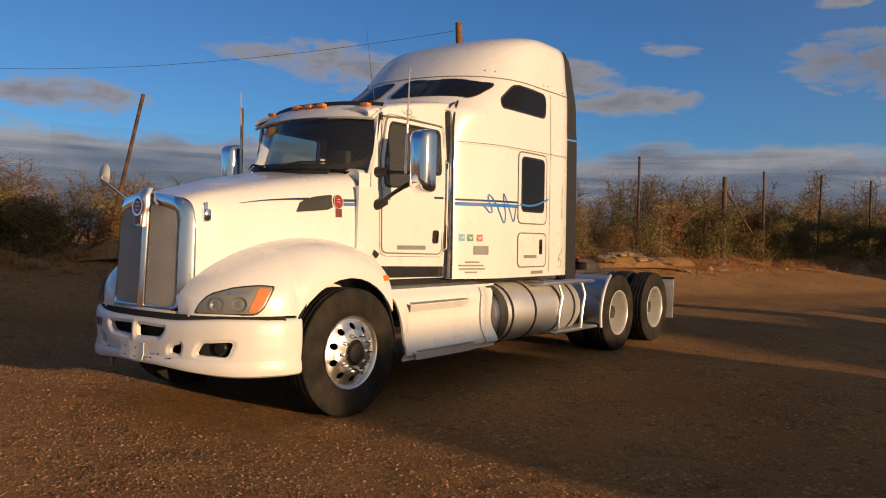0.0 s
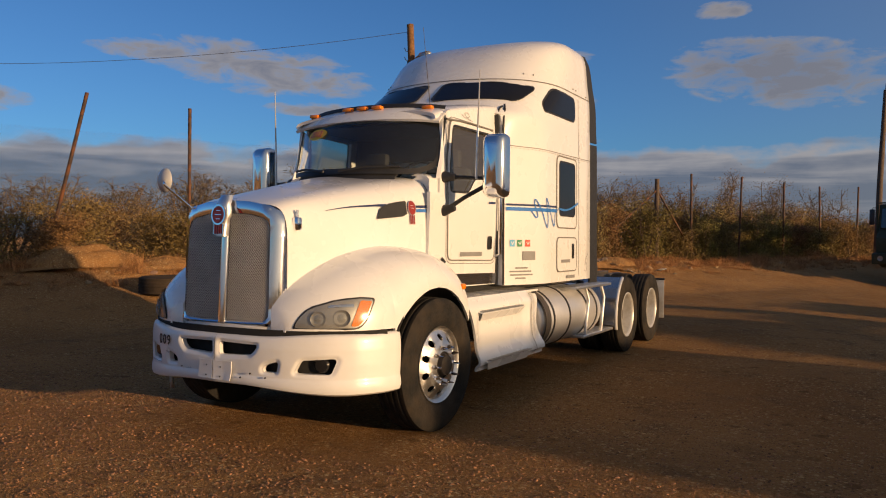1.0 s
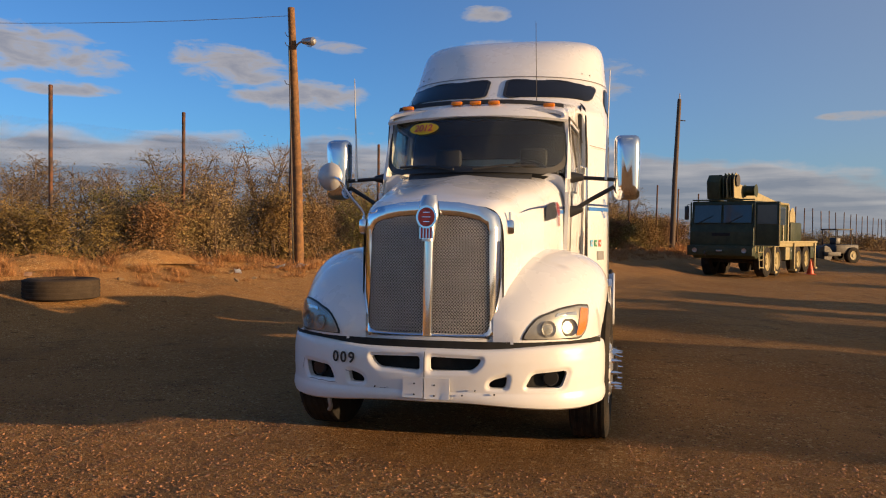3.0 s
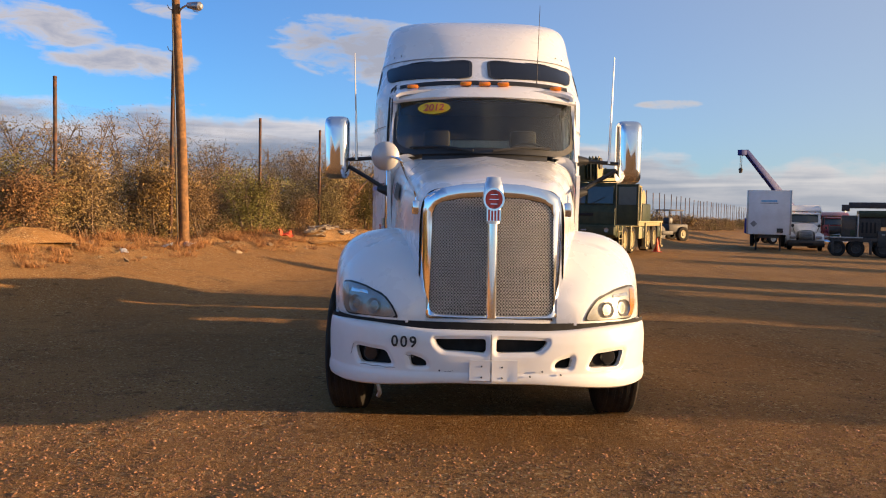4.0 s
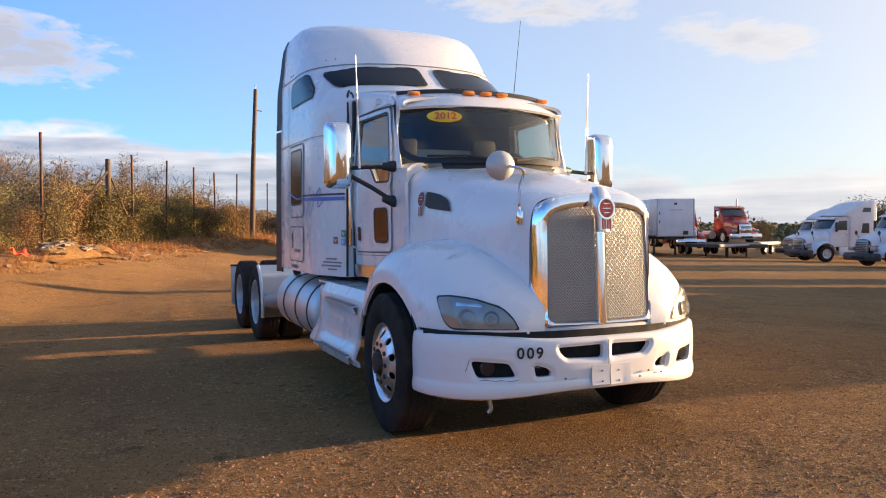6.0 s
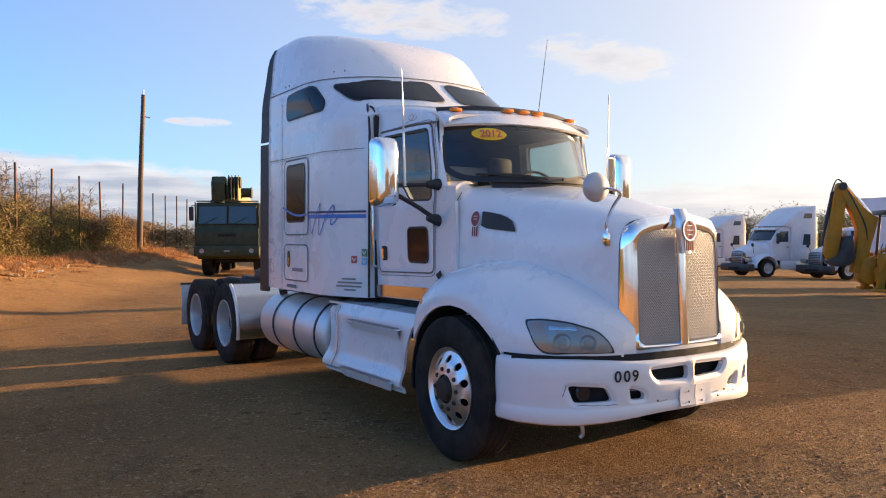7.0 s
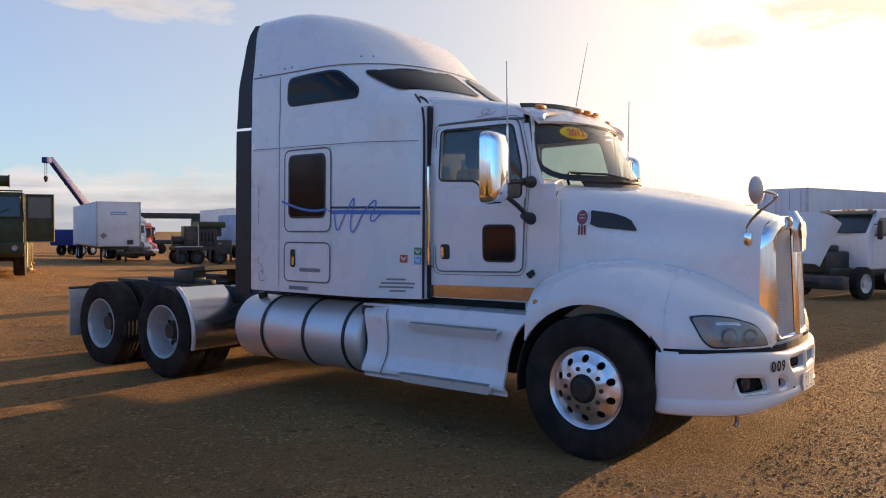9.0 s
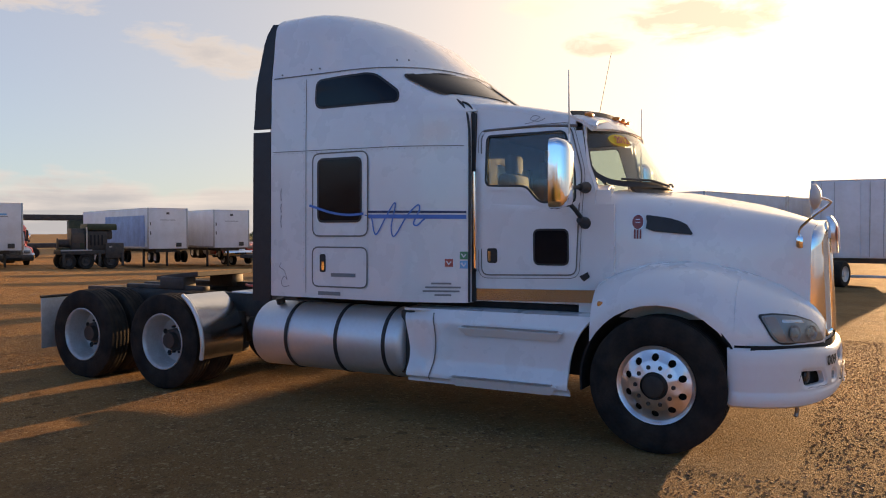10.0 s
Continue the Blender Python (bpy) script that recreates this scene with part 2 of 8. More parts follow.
BLUE = material("blue_stripe", (0.03, 0.18, 0.52), 0.4, vary=0.08)
GREY_BAR = material("grey_print", (0.22, 0.22, 0.22), 0.6, vary=0.1)
BLACK_PRINT = material("black_print", (0.02, 0.02, 0.02), 0.5, vary=0.1)
# amber lens as it looks on the side away from the sun, shade in the colour
AMBER_SHADED = material("shaded_amber", (0.42, 0.27, 0.20), 0.25, vary=0.1, scale=12, coat=0.4)
STK_RED = material("red_sticker", (0.62, 0.10, 0.07), 0.45, vary=0.08)
STK_GREEN = material("green_sticker", (0.05, 0.25, 0.12), 0.45, vary=0.08)
STK_BLUE = material("blue_sticker", (0.12, 0.42, 0.66), 0.45, vary=0.08)
YELLOW_STK = material("yellow_sticker", (0.85, 0.56, 0.03), 0.5, vary=0.05)
LAMP_INSIDE = material("lamp_reflector", (0.32, 0.32, 0.31), 0.35, 0.6, vary=0.1, scale=14)
INTERIOR = material("cab_trim", (0.022, 0.022, 0.023), 0.8, vary=0.2)
SEAM = material("seam_line", (0.16, 0.15, 0.14), 0.7, vary=0.1)
RIVET = material("rivet_heads", (0.55, 0.54, 0.52), 0.4, vary=0.1)


def glass_material(name, tint, rough=0.02, film=0.0):
    m = bpy.data.materials.new(name)
    m.use_nodes = True
    n, l = m.node_tree.nodes, m.node_tree.links
    n.clear()
    o = n.new("ShaderNodeOutputMaterial")
    clear_, gloss, mix = n.new("ShaderNodeBsdfTransparent"), n.new("ShaderNodeBsdfGlossy"), n.new("ShaderNodeMixShader")
    clear_.inputs[0].default_value = (*tint, 1)
    gloss.inputs["Roughness"].default_value = rough
    gloss.inputs["Color"].default_value = (0.95, 0.97, 1.0, 1)
    facing = n.new("ShaderNodeLayerWeight")
    facing.inputs["Blend"].default_value = 0.5
    steep, gain = n.new("ShaderNodeMath"), n.new("ShaderNodeMath")
    steep.operation, gain.operation = "POWER", "MULTIPLY_ADD"
    steep.inputs[1].default_value = 4.0
    gain.inputs[1].default_value, gain.inputs[2].default_value = 0.9, 0.06
    l.new(facing.outputs["Facing"], steep.inputs[0])
    l.new(steep.outputs[0], gain.inputs[0])
    l.new(gain.outputs[0], mix.inputs[0])
    l.new(clear_.outputs[0], mix.inputs[1])
    l.new(gloss.outputs[0], mix.inputs[2])
    if film:                            # thin pale film: painted-in reflection on panes, haze on lamp lenses
        haze_bsdf, over = n.new("ShaderNodeBsdfDiffuse"), n.new("ShaderNodeMixShader")
        haze_bsdf.inputs[0].default_value = (0.5, 0.46, 0.41, 1)
        over.inputs[0].default_value = film
        l.new(mix.outputs[0], over.inputs[1])
        l.new(haze_bsdf.outputs[0], over.inputs[2])
        l.new(over.outputs[0], o.inputs[0])
    else:
        l.new(mix.outputs[0], o.inputs[0])
    return m


WINDSHIELD = glass_material("windshield_glass", (0.72, 0.80, 0.76), film=0.015)
SIDE_GLASS = glass_material("side_glass", (0.42, 0.52, 0.50), film=0.09)
DARK_GLASS = material("dark_tinted_glass", (0.010, 0.010, 0.012), 0.07, vary=0.1, spec=0.22)
CAB_DARK = material("smoked_lens", (0.02, 0.02, 0.021), 0.15, vary=0.1, spec=0.5)
LENS = glass_material("lamp_lens", (0.82, 0.84, 0.84), 0.05, film=0.10)

# ---- building blocks ----
def part(name, bm, mat, parent=None, label="", smooth=40.0, kind="", group="", category="", out=None):
    """One mesh object. out: the way its outer side faces, for open sheets."""
    me = bpy.data.meshes.new(name)
    bmesh.ops.recalc_face_normals(bm, faces=bm.faces)
    if out and sum((f.normal * f.calc_area() for f in bm.faces), Vector()).dot(Vector(out)) < 0:
        bmesh.ops.reverse_faces(bm, faces=bm.faces[:])
    bm.to_mesh(me)
    bm.free()
    if mat:
        me.materials.append(mat)
    if smooth:
        me.shade_smooth()
        me.set_sharp_from_angle(angle=radians(smooth))
    ob = new(name, me)
    if parent:
        ob.parent = parent
    return tagged(ob, label, category, group, kind)


def thing(name, label, category, at=(0, 0, 0), turn=0.0, group=""):
    ob = new(name)
    ob.matrix_world = pose(*at, 0, 0, turn)
    return tagged(ob, label, category, group)


def B():
    return bmesh.new()


def box(bm, lo, hi, bevel=0.0, turn=None):
    made = bmesh.ops.create_cube(bm, size=1.0)["verts"]
    mid, size = (Vector(lo) + Vector(hi)) / 2, Vector(hi) - Vector(lo)
    for v in made:
        v.co = Vector((v.co.x * size.x, v.co.y * size.y, v.co.z * size.z))
        if turn:
            v.co = turn @ v.co
        v.co += mid
    if bevel:
        edges = {e for v in made for e in v.link_edges}
        bmesh.ops.bevel(bm, geom=list(edges), offset=bevel, segments=2, affect="EDGES", profile=0.5)
    return bm


def rod(bm, a, b, r, r2=None, seg=12, caps=True):
    a, b = Vector(a), Vector(b)
    way = b - a
    q = way.to_track_quat("Z", "Y").to_matrix()
    rings = []
    for p, rr in ((a, r), (b, r if r2 is None else r2)):
        rings.append([bm.verts.new(p + q @ Vector((rr * math.cos(k * math.tau / seg), rr * math.sin(k * math.tau / seg), 0))) for k in range(seg)])
    for k in range(seg):
        bm.faces.new((rings[0][k], rings[0][(k + 1) % seg], rings[1][(k + 1) % seg], rings[1][k]))
    if caps:
        bm.faces.new(rings[0][::-1])
        bm.faces.new(rings[1])
    return bm


def tube(bm, pts, r, seg=8):
    """A bent round bar through the points."""
    pts = [Vector(p) for p in pts]
    rings = []
    for k, p in enumerate(pts):
        way = (pts[min(k + 1, len(pts) - 1)] - pts[max(k - 1, 0)]).normalized()
        q = way.to_track_quat("Z", "Y").to_matrix()
        rr = r[k] if isinstance(r, (list, tuple)) else r
        rings.append([bm.verts.new(p + q @ Vector((rr * math.cos(j * math.tau / seg), rr * math.sin(j * math.tau / seg), 0))) for j in range(seg)])
    for p, q in zip(rings, rings[1:]):
        off = min(range(seg), key=lambda o: sum((p[j].co - q[(j + o) % seg].co).length for j in range(seg)))
        for j in range(seg):
            bm.faces.new((p[j], p[(j + 1) % seg], q[(j + 1 + off) % seg], q[(j + off) % seg]))
    bm.faces.new(rings[0][::-1])
    bm.faces.new(rings[-1])
    return bm


def smooth_path(pts, n=6):
    """Catmull-Rom through the points."""
    p = [Vector(q) for q in pts]
    p = [2 * p[0] - p[1], *p, 2 * p[-1] - p[-2]]
    res = []
    for k in range(1, len(p) - 2):
        for j in range(n):
            t = j / n
            a, b, c, d = p[k - 1], p[k], p[k + 1], p[k + 2]
            res.append(0.5 * (2 * b + (c - a) * t + (2 * a - 5 * b + 4 * c - d) * t * t + (3 * b - a - 3 * c + d) * t ** 3))
    return [*res, p[-2]]


def lathe(bm, profile, centre, axis=(1, 0, 0), seg=40):
    """profile: (along the axis, radius) pairs, turned round the axis through centre."""
    q = Vector(axis).to_track_quat("Z", "Y").to_matrix()
    c = Vector(centre)
    rings = []
    for along, r in profile:
        if r < 1e-5:
            rings.append([bm.verts.new(c + q @ Vector((0, 0, along)))])
        else:
            rings.append([bm.verts.new(c + q @ Vector((r * math.cos(k * math.tau / seg), r * math.sin(k * math.tau / seg), along))) for k in range(seg)])
    for a, b in zip(rings, rings[1:]):
        for k in range(seg):
            j = (k + 1) % seg
            if len(a) == 1 and len(b) == 1:
                continue
            if len(a) == 1:
                bm.faces.new((a[0], b[j], b[k]))
            elif len(b) == 1:
                bm.faces.new((a[k], a[j], b[0]))
            else:
                bm.faces.new((a[k], a[j], b[j], b[k]))
    return bm


def grid(bm, f, us, vs):
    rows = [[bm.verts.new(f(u, v)) for u in us] for v in vs]
    for a, b in zip(rows, rows[1:]):
        for k in range(len(us) - 1):
            bm.faces.new((a[k], a[k + 1], b[k + 1], b[k]))
    return rows


def thicken(bm, d, out=None):
    """Gives a sheet thickness, inwards from the side that faces out."""
    bmesh.ops.recalc_face_normals(bm, faces=bm.faces)
    if out and sum((f.normal * f.calc_area() for f in bm.faces), Vector()).dot(Vector(out)) < 0:
        bmesh.ops.reverse_faces(bm, faces=bm.faces[:])
    bmesh.ops.solidify(bm, geom=bm.faces[:], thickness=d)
    return bm


def span(a, b, n):
    return [a + (b - a) * k / n for k in range(n + 1)]


def along(pairs):
    """Straight lines between (x, y) pairs, as a function."""
    xs, ys = [p[0] for p in pairs], [p[1] for p in pairs]
    return lambda x: float(np.interp(x, xs, ys))


def curve_through(pairs):
    """Smooth line through (x, y) pairs, as a function."""
    pts = smooth_path([(p[0], p[1], 0) for p in pairs], 8)
    xs, ys = [p.x for p in pts], [p.y for p in pts]
    return lambda x: float(np.interp(x, xs, ys))


def round_poly(pts, r, n=5):
    out = []
    m = len(pts)
    for k in range(m):
        p, a, b = Vector(pts[k]), Vector(pts[k - 1]), Vector(pts[(k + 1) % m])
        ra = min(r, (a - p).length * 0.45, (b - p).length * 0.45)
        s, e = p + (a - p).normalized() * ra, p + (b - p).normalized() * ra
        for j in range(n + 1):
            t = j / n
            out.append((1 - t) ** 2 * s + 2 * t * (1 - t) * p + t * t * e)
    return out


def grow(pts, d):
    """A polygon moved outwards by d."""
    c = sum((Vector(p) for p in pts), Vector((0, 0))) / len(pts)
    out, m = [], len(pts)
    for k in range(m):
        p, a, b = Vector(pts[k]), Vector(pts[k - 1]), Vector(pts[(k + 1) % m])
        n1, n2 = Vector((b - p).yx).normalized(), Vector((p - a).yx).normalized()
        n1, n2 = Vector((n1.x, -n1.y)), Vector((n2.x, -n2.y))
        n1 = n1 if n1.dot(p - c) > 0 else -n1
        n2 = n2 if n2.dot(p - c) > 0 else -n2
        nn = (n1 + n2).normalized()
        out.append(p + nn * d / max(0.5, nn.dot(n1)))
    return out


def patch(bm, poly, f, rows=14, cols=8):
    """Fills a convex outline, given in two coordinates, on the surface f."""
    vs = [p[1] for p in poly]
    lo, hi = min(vs), max(vs)
    levels = [lo + (hi - lo) * (0.5 - 0.5 * math.cos(math.pi * (0.04 + 0.92 * k / rows))) for k in range(rows + 1)]
    levels[0], levels[-1] = lo + (hi - lo) * 1e-3, hi - (hi - lo) * 1e-3
    made = []
    for v in levels:
        cut = []
        for k in range(len(poly)):
            a, b = poly[k - 1], poly[k]
            if (a[1] - v) * (b[1] - v) < 0:
                cut.append(a[0] + (b[0] - a[0]) * (v - a[1]) / (b[1] - a[1]))
        if len(cut) < 2:
            cut = [p[0] for p in sorted(poly, key=lambda p: abs(p[1] - v))[:2]]
        u0, u1 = min(cut), max(cut)
        made.append([bm.verts.new(f(u0 + (u1 - u0) * k / cols, v)) for k in range(cols + 1)])
    for a, b in zip(made, made[1:]):
        for k in range(cols):
            bm.faces.new((a[k], a[k + 1], b[k + 1], b[k]))
    return bm


def ribbon(bm, pts, width, f, closed=False):
    """A line of some width on the surface f."""
    pts = [Vector(p[:2]) for p in pts]
    m = len(pts)
    rows = []
    for k, p in enumerate(pts):
        a = pts[k - 1] if k or closed else p
        b = pts[(k + 1) % m] if k < m - 1 or closed else p
        d = (b - a).normalized()
        w = width(k / (m - 1)) if callable(width) else width
        nrm = Vector((-d.y, d.x)) * w / 2
        rows.append([bm.verts.new(f(*(p + nrm))), bm.verts.new(f(*(p - nrm)))])
    for k in range(m if closed else m - 1):
        a, b = rows[k], rows[(k + 1) % m]
        bm.faces.new((a[0], a[1], b[1], b[0]))
    return bm


def lettering(name, text, size, m, mat, parent, label="", depth=0.001):
    cu = bpy.data.curves.new(name, "FONT")
    cu.body, cu.size, cu.extrude, cu.align_x, cu.align_y = text, size, depth, "CENTER", "CENTER"
    cu.offset = size * 0.02
    tmp = bpy.data.objects.new(name, cu)
    scene.collection.objects.link(tmp)
    me = bpy.data.meshes.new_from_object(tmp)
    bpy.data.objects.remove(tmp)
    me.transform(m)
    me.materials.clear()
    me.materials.append(mat)
    ob = new(name, me)
    ob.parent = parent
    return tagged(ob, label)

# ---- ground ----
FENCE_A, FENCE_B = Vector((-13.0, 4.05)), Vector((1.43, 33.4))
FENCE_WAY = (FENCE_B - FENCE_A).normalized()
FENCE_SIDE = Vector((FENCE_WAY.y, -FENCE_WAY.x))      # points into the yard


def ease(a, b, x):
    t = min(1, max(0, (x - a) / (b - a)))
    return t * t * (3 - 2 * t)


def ground_z(x, y):
    d = (Vector((x, y)) - FENCE_A).dot(FENCE_SIDE)
    back = 0.11 * ease(7.2, 9.6, y) * (1 - ease(2, 5, x))      # the yard lifts a little behind the truck
    z = back + (0.56 - back) * (1 - ease(1.6, 5.6, d)) - 0.028 * max(0, min(40, x - 4)) * ease(-60, 4, x)
    if d < 6:
        bumps = noise.noise((x * 0.35, y * 0.35, 0)) * 0.22 + noise.noise((x * 1.3, y * 1.3, 3)) * 0.10
        z += (0.28 + bumps) * (1 - ease(0.6, 2.6, d)) * (0.35 + 0.65 * ease(-9, -0.5, d))
    r = max(abs(x), abs(y - 2))
    z += noise.noise((x * 0.5, y * 0.5, 9)) * 0.02 * ease(2.5, 6, r) + noise.noise((x * 2.2, y * 2.2, 5)) * 0.009
    # clods and loose gravel, rougher where no wheels have rolled
    if -14 < x < 26 and -9 < y < 34:
        loose = 0.45 + 0.55 * ease(0.6, 1.8, math.hypot(max(0, abs(x) - 1.3), max(0, -y, y - 8.6)) + 0.6 * noise.noise((x * 0.8, y * 0.8, 21)))
        z += loose * (noise.noise((x * 7.5, y * 7.5, 13)) * 0.006 + (noise.noise((x * 15, y * 15, 17)) * 0.005 if -9.6 < x < 9.6 and -6.6 < y < 7.6 else 0.0))
    return z


def dirt_material():
    m = bpy.data.materials.new("dirt_ground")
    m.use_nodes = True
    n, l = m.node_tree.nodes, m.node_tree.links
    b = n["Principled BSDF"]
    tc = n.new("ShaderNodeTexCoord")

    def nz(scale, detail=6.0, rough=0.6, stretch=None):
        t = n.new("ShaderNodeTexNoise")
        t.inputs["Scale"].default_value, t.inputs["Detail"].default_value, t.inputs["Roughness"].default_value = scale, detail, rough
        if stretch:
            mp = n.new("ShaderNodeMapping")
            mp.inputs["Scale"].default_value = stretch
            mp.inputs["Rotation"].default_value = (0, 0, radians(24))
            l.new(tc.outputs["Object"], mp.inputs[0])
            l.new(mp.outputs[0], t.inputs["Vector"])
        else:
            l.new(tc.outputs["Object"], t.inputs["Vector"])
        return t.outputs["Fac"]

    def rng(v, a, c, lo=0.0, hi=1.0):
        r = n.new("ShaderNodeMapRange")
        for key, value in (("From Min", a), ("From Max", c), ("To Min", lo), ("To Max", hi)):
            r.inputs[key].default_value = value
        l.new(v, r.inputs["Value"])
        return r.outputs["Result"]

    def mix(f, a, c):
        x = n.new("ShaderNodeMix")
        x.data_type = "RGBA"
        l.new(f, x.inputs["Factor"])
        for key, v in (("A", a), ("B", c)):
            if isinstance(v, tuple):
                x.inputs[key].default_value = (*v, 1)
            else:
                l.new(v, x.inputs[key])
        return x.outputs["Result"]

    col = mix(rng(nz(0.35), 0.35, 0.65), (0.330, 0.165, 0.065), (0.449, 0.244, 0.100))
    col = mix(rng(nz(1.4, 8.0, 0.7), 0.50, 0.70), col, (0.200, 0.110, 0.056))
    col = mix(rng(nz(0.22, 5.0, 0.6, (1.0, 0.12, 1.0)), 0.5, 0.7, 0.0, 0.7), col, (0.389, 0.209, 0.094))
    col = mix(rng(nz(14.0, 4.0, 0.7), 0.45, 0.75, 0.0, 0.6), col, (0.419, 0.231, 0.106))
    col = mix(rng(nz(38.0, 4.0, 0.7), 0.54, 0.68, 0.0, 0.6), col, (0.090, 0.050, 0.023))
    col = mix(rng(nz(85.0, 2.0, 0.6), 0.60, 0.72, 0.0, 0.7), col, (0.519, 0.396, 0.250))
    # pebbles, crumbs and bits of straw lying on the dirt
    loose_ = rng(nz(0.9, 5.0, 0.65), 0.40, 0.60, 0.3, 1.0)
    for scale_, share, shade, amount in ((30.0, 0.84, (0.130, 0.068, 0.031), 0.65), (24.0, 0.86, (0.619, 0.417, 0.212), 0.9),
                                         (44.0, 0.82, (0.599, 0.440, 0.250), 0.75), (52.0, 0.86, (0.090, 0.048, 0.023), 0.6),
                                         (8.0, 0.90, (0.160, 0.083, 0.035), 0.7)):
        cell = n.new("ShaderNodeTexVoronoi")
        cell.inputs["Scale"].default_value, cell.inputs["Randomness"].default_value = scale_, 1.0
        l.new(tc.outputs["Object"], cell.inputs["Vector"])
        pick = n.new("ShaderNodeSeparateColor")
        l.new(cell.outputs["Color"], pick.inputs[0])
        here = n.new("ShaderNodeMath")
        here.operation = "MULTIPLY"
        l.new(rng(pick.outputs[0], share, share + 0.03, 0.0, amount), here.inputs[0])
        l.new(rng(cell.outputs["Distance"], 0.5, 0.38), here.inputs[1])
        some = n.new("ShaderNodeMath")
        some.operation = "MULTIPLY"
        l.new(here.outputs[0], some.inputs[0])
        l.new(loose_, some.inputs[1])
        col = mix(some.outputs[0], col, shade)
    l.new(col, b.inputs["Base Color"])
    b.inputs["Roughness"].default_value = 0.92
    b.inputs["Diffuse Roughness"].default_value = 0.5
    b.inputs["Specular IOR Level"].default_value = 0.05
    h1 = n.new("ShaderNodeBump")
    h1.inputs["Strength"].default_value, h1.inputs["Distance"].default_value = 0.9, 0.03
    l.new(nz(13.0, 6.0, 0.7), h1.inputs["Height"])
    h2 = n.new("ShaderNodeBump")
    h2.inputs["Strength"].default_value, h2.inputs["Distance"].default_value = 1.0, 0.045
    l.new(nz(34.0, 5.0, 0.75), h2.inputs["Height"])
    l.new(h1.outputs["Normal"], h2.inputs["Normal"])
    l.new(h2.outputs["Normal"], b.inputs["Normal"])
    return m


DIRT = dirt_material()


def build_ground():
    def lines(near_lo, near_hi, step, far):
        near = list(np.arange(near_lo, near_hi + 1e-6, step))
        out_, d = [], step
        x = near_hi
        while x < far:
            d *= 1.25
            x += d
            out_.append(x)
        low, d, x = [], step, near_lo
        while x > -far:
            d *= 1.25
            x -= d
            low.append(x)
        return low[::-1] + near + out_

    def fine(line, lo, hi, step=0.07):
        return [v for v in line if v < lo - 0.1] + list(np.arange(lo, hi, step)) + [v for v in line if v > hi + 0.1]
    xs, ys = fine(lines(-20, 22, 0.12, 900), -9.5, 9.5), fine(lines(-9, 34, 0.12, 900), -6.5, 7.5)
    rows = [[(x, y, ground_z(x, y) if abs(x) < 150 and abs(y) < 150 else (-1.0 if x > 0 else 0.5)) for x in xs] for y in ys]
    verts = [p for row in rows for p in row]
    w = len(xs)
    faces = [(j * w + k, j * w + k + 1, (j + 1) * w + k + 1, (j + 1) * w + k) for j in range(len(ys) - 1) for k in range(w - 1)]
    me = bpy.data.meshes.new("ground")
    me.from_pydata(verts, [], faces)
    me.materials.append(DIRT)
    me.shade_smooth()
    return tagged(new("ground", me), "bare reddish-brown dirt and gravel yard with tyre tracks", "ground", kind="structure")


build_ground()

# ---- the white tractor: front at y = 0, its own left side towards +x ----
truck = thing("semi_truck", "white long-nose semi truck with raised-roof sleeper and chrome grille", "truck")

# sleeper: level outlines from bottom to roof; each has a front, a side and a round between them
lev_front = curve_through([(2.70, 2.70), (2.76, 2.74), (2.82, 2.82), (2.91, 2.935), (3.03, 3.10), (3.15, 3.26), (3.30, 3.41), (3.42, 3.54), (3.56, 3.71), (3.67, 3.90), (3.745, 4.10), (3.795, 4.32), (3.825, 4.56), (3.835, 4.78)])
lev_round = curve_through([(2.7, 1.18), (2.80, 1.12), (2.91, 1.05), (3.15, 0.95), (3.42, 0.88), (3.60, 0.80), (3.74, 0.62), (3.835, 0.22)])
lev_wide = curve_through([(1.0, 1.125), (2.5, 1.11), (2.8, 1.10), (3.0, 1.098), (3.16, 1.09), (3.35, 1.065), (3.52, 1.05), (3.63, 1.035), (3.71, 1.005), (3.77, 0.94), (3.81, 0.80), (3.835, 0.52)])
SL_REAR = 5.07


def lev_n(z):
    return 3.0 - 0.4 * ease(2.735, 2.92, z) - 0.2 * ease(2.92, 3.15, z) + 0.4 * ease(3.2, 3.7, z)


def sl_x(y, z):
    f, r, w, n = lev_front(z), lev_round(z), lev_wide(z), lev_n(z)
    c = f + r
    if z < 2.735:                      # flat front wall, then a slow widening
        flat_x = w - 0.215 * (1 - ease(2.75, 3.62, y))
        k = ease(2.45, 2.735, z)       # runs over into the rounded cap above
        if k == 0 or y >= c:
            return flat_x
        top_n = lev_n(2.74)
        return flat_x * (1 - k) + k * w * max(0.0, 1 - ((c - y) / r) ** top_n) ** (1 / top_n)
    if y >= c:
        return w
    return w * max(0.0, 1 - ((c - max(y, f)) / r) ** n) ** (1 / n)


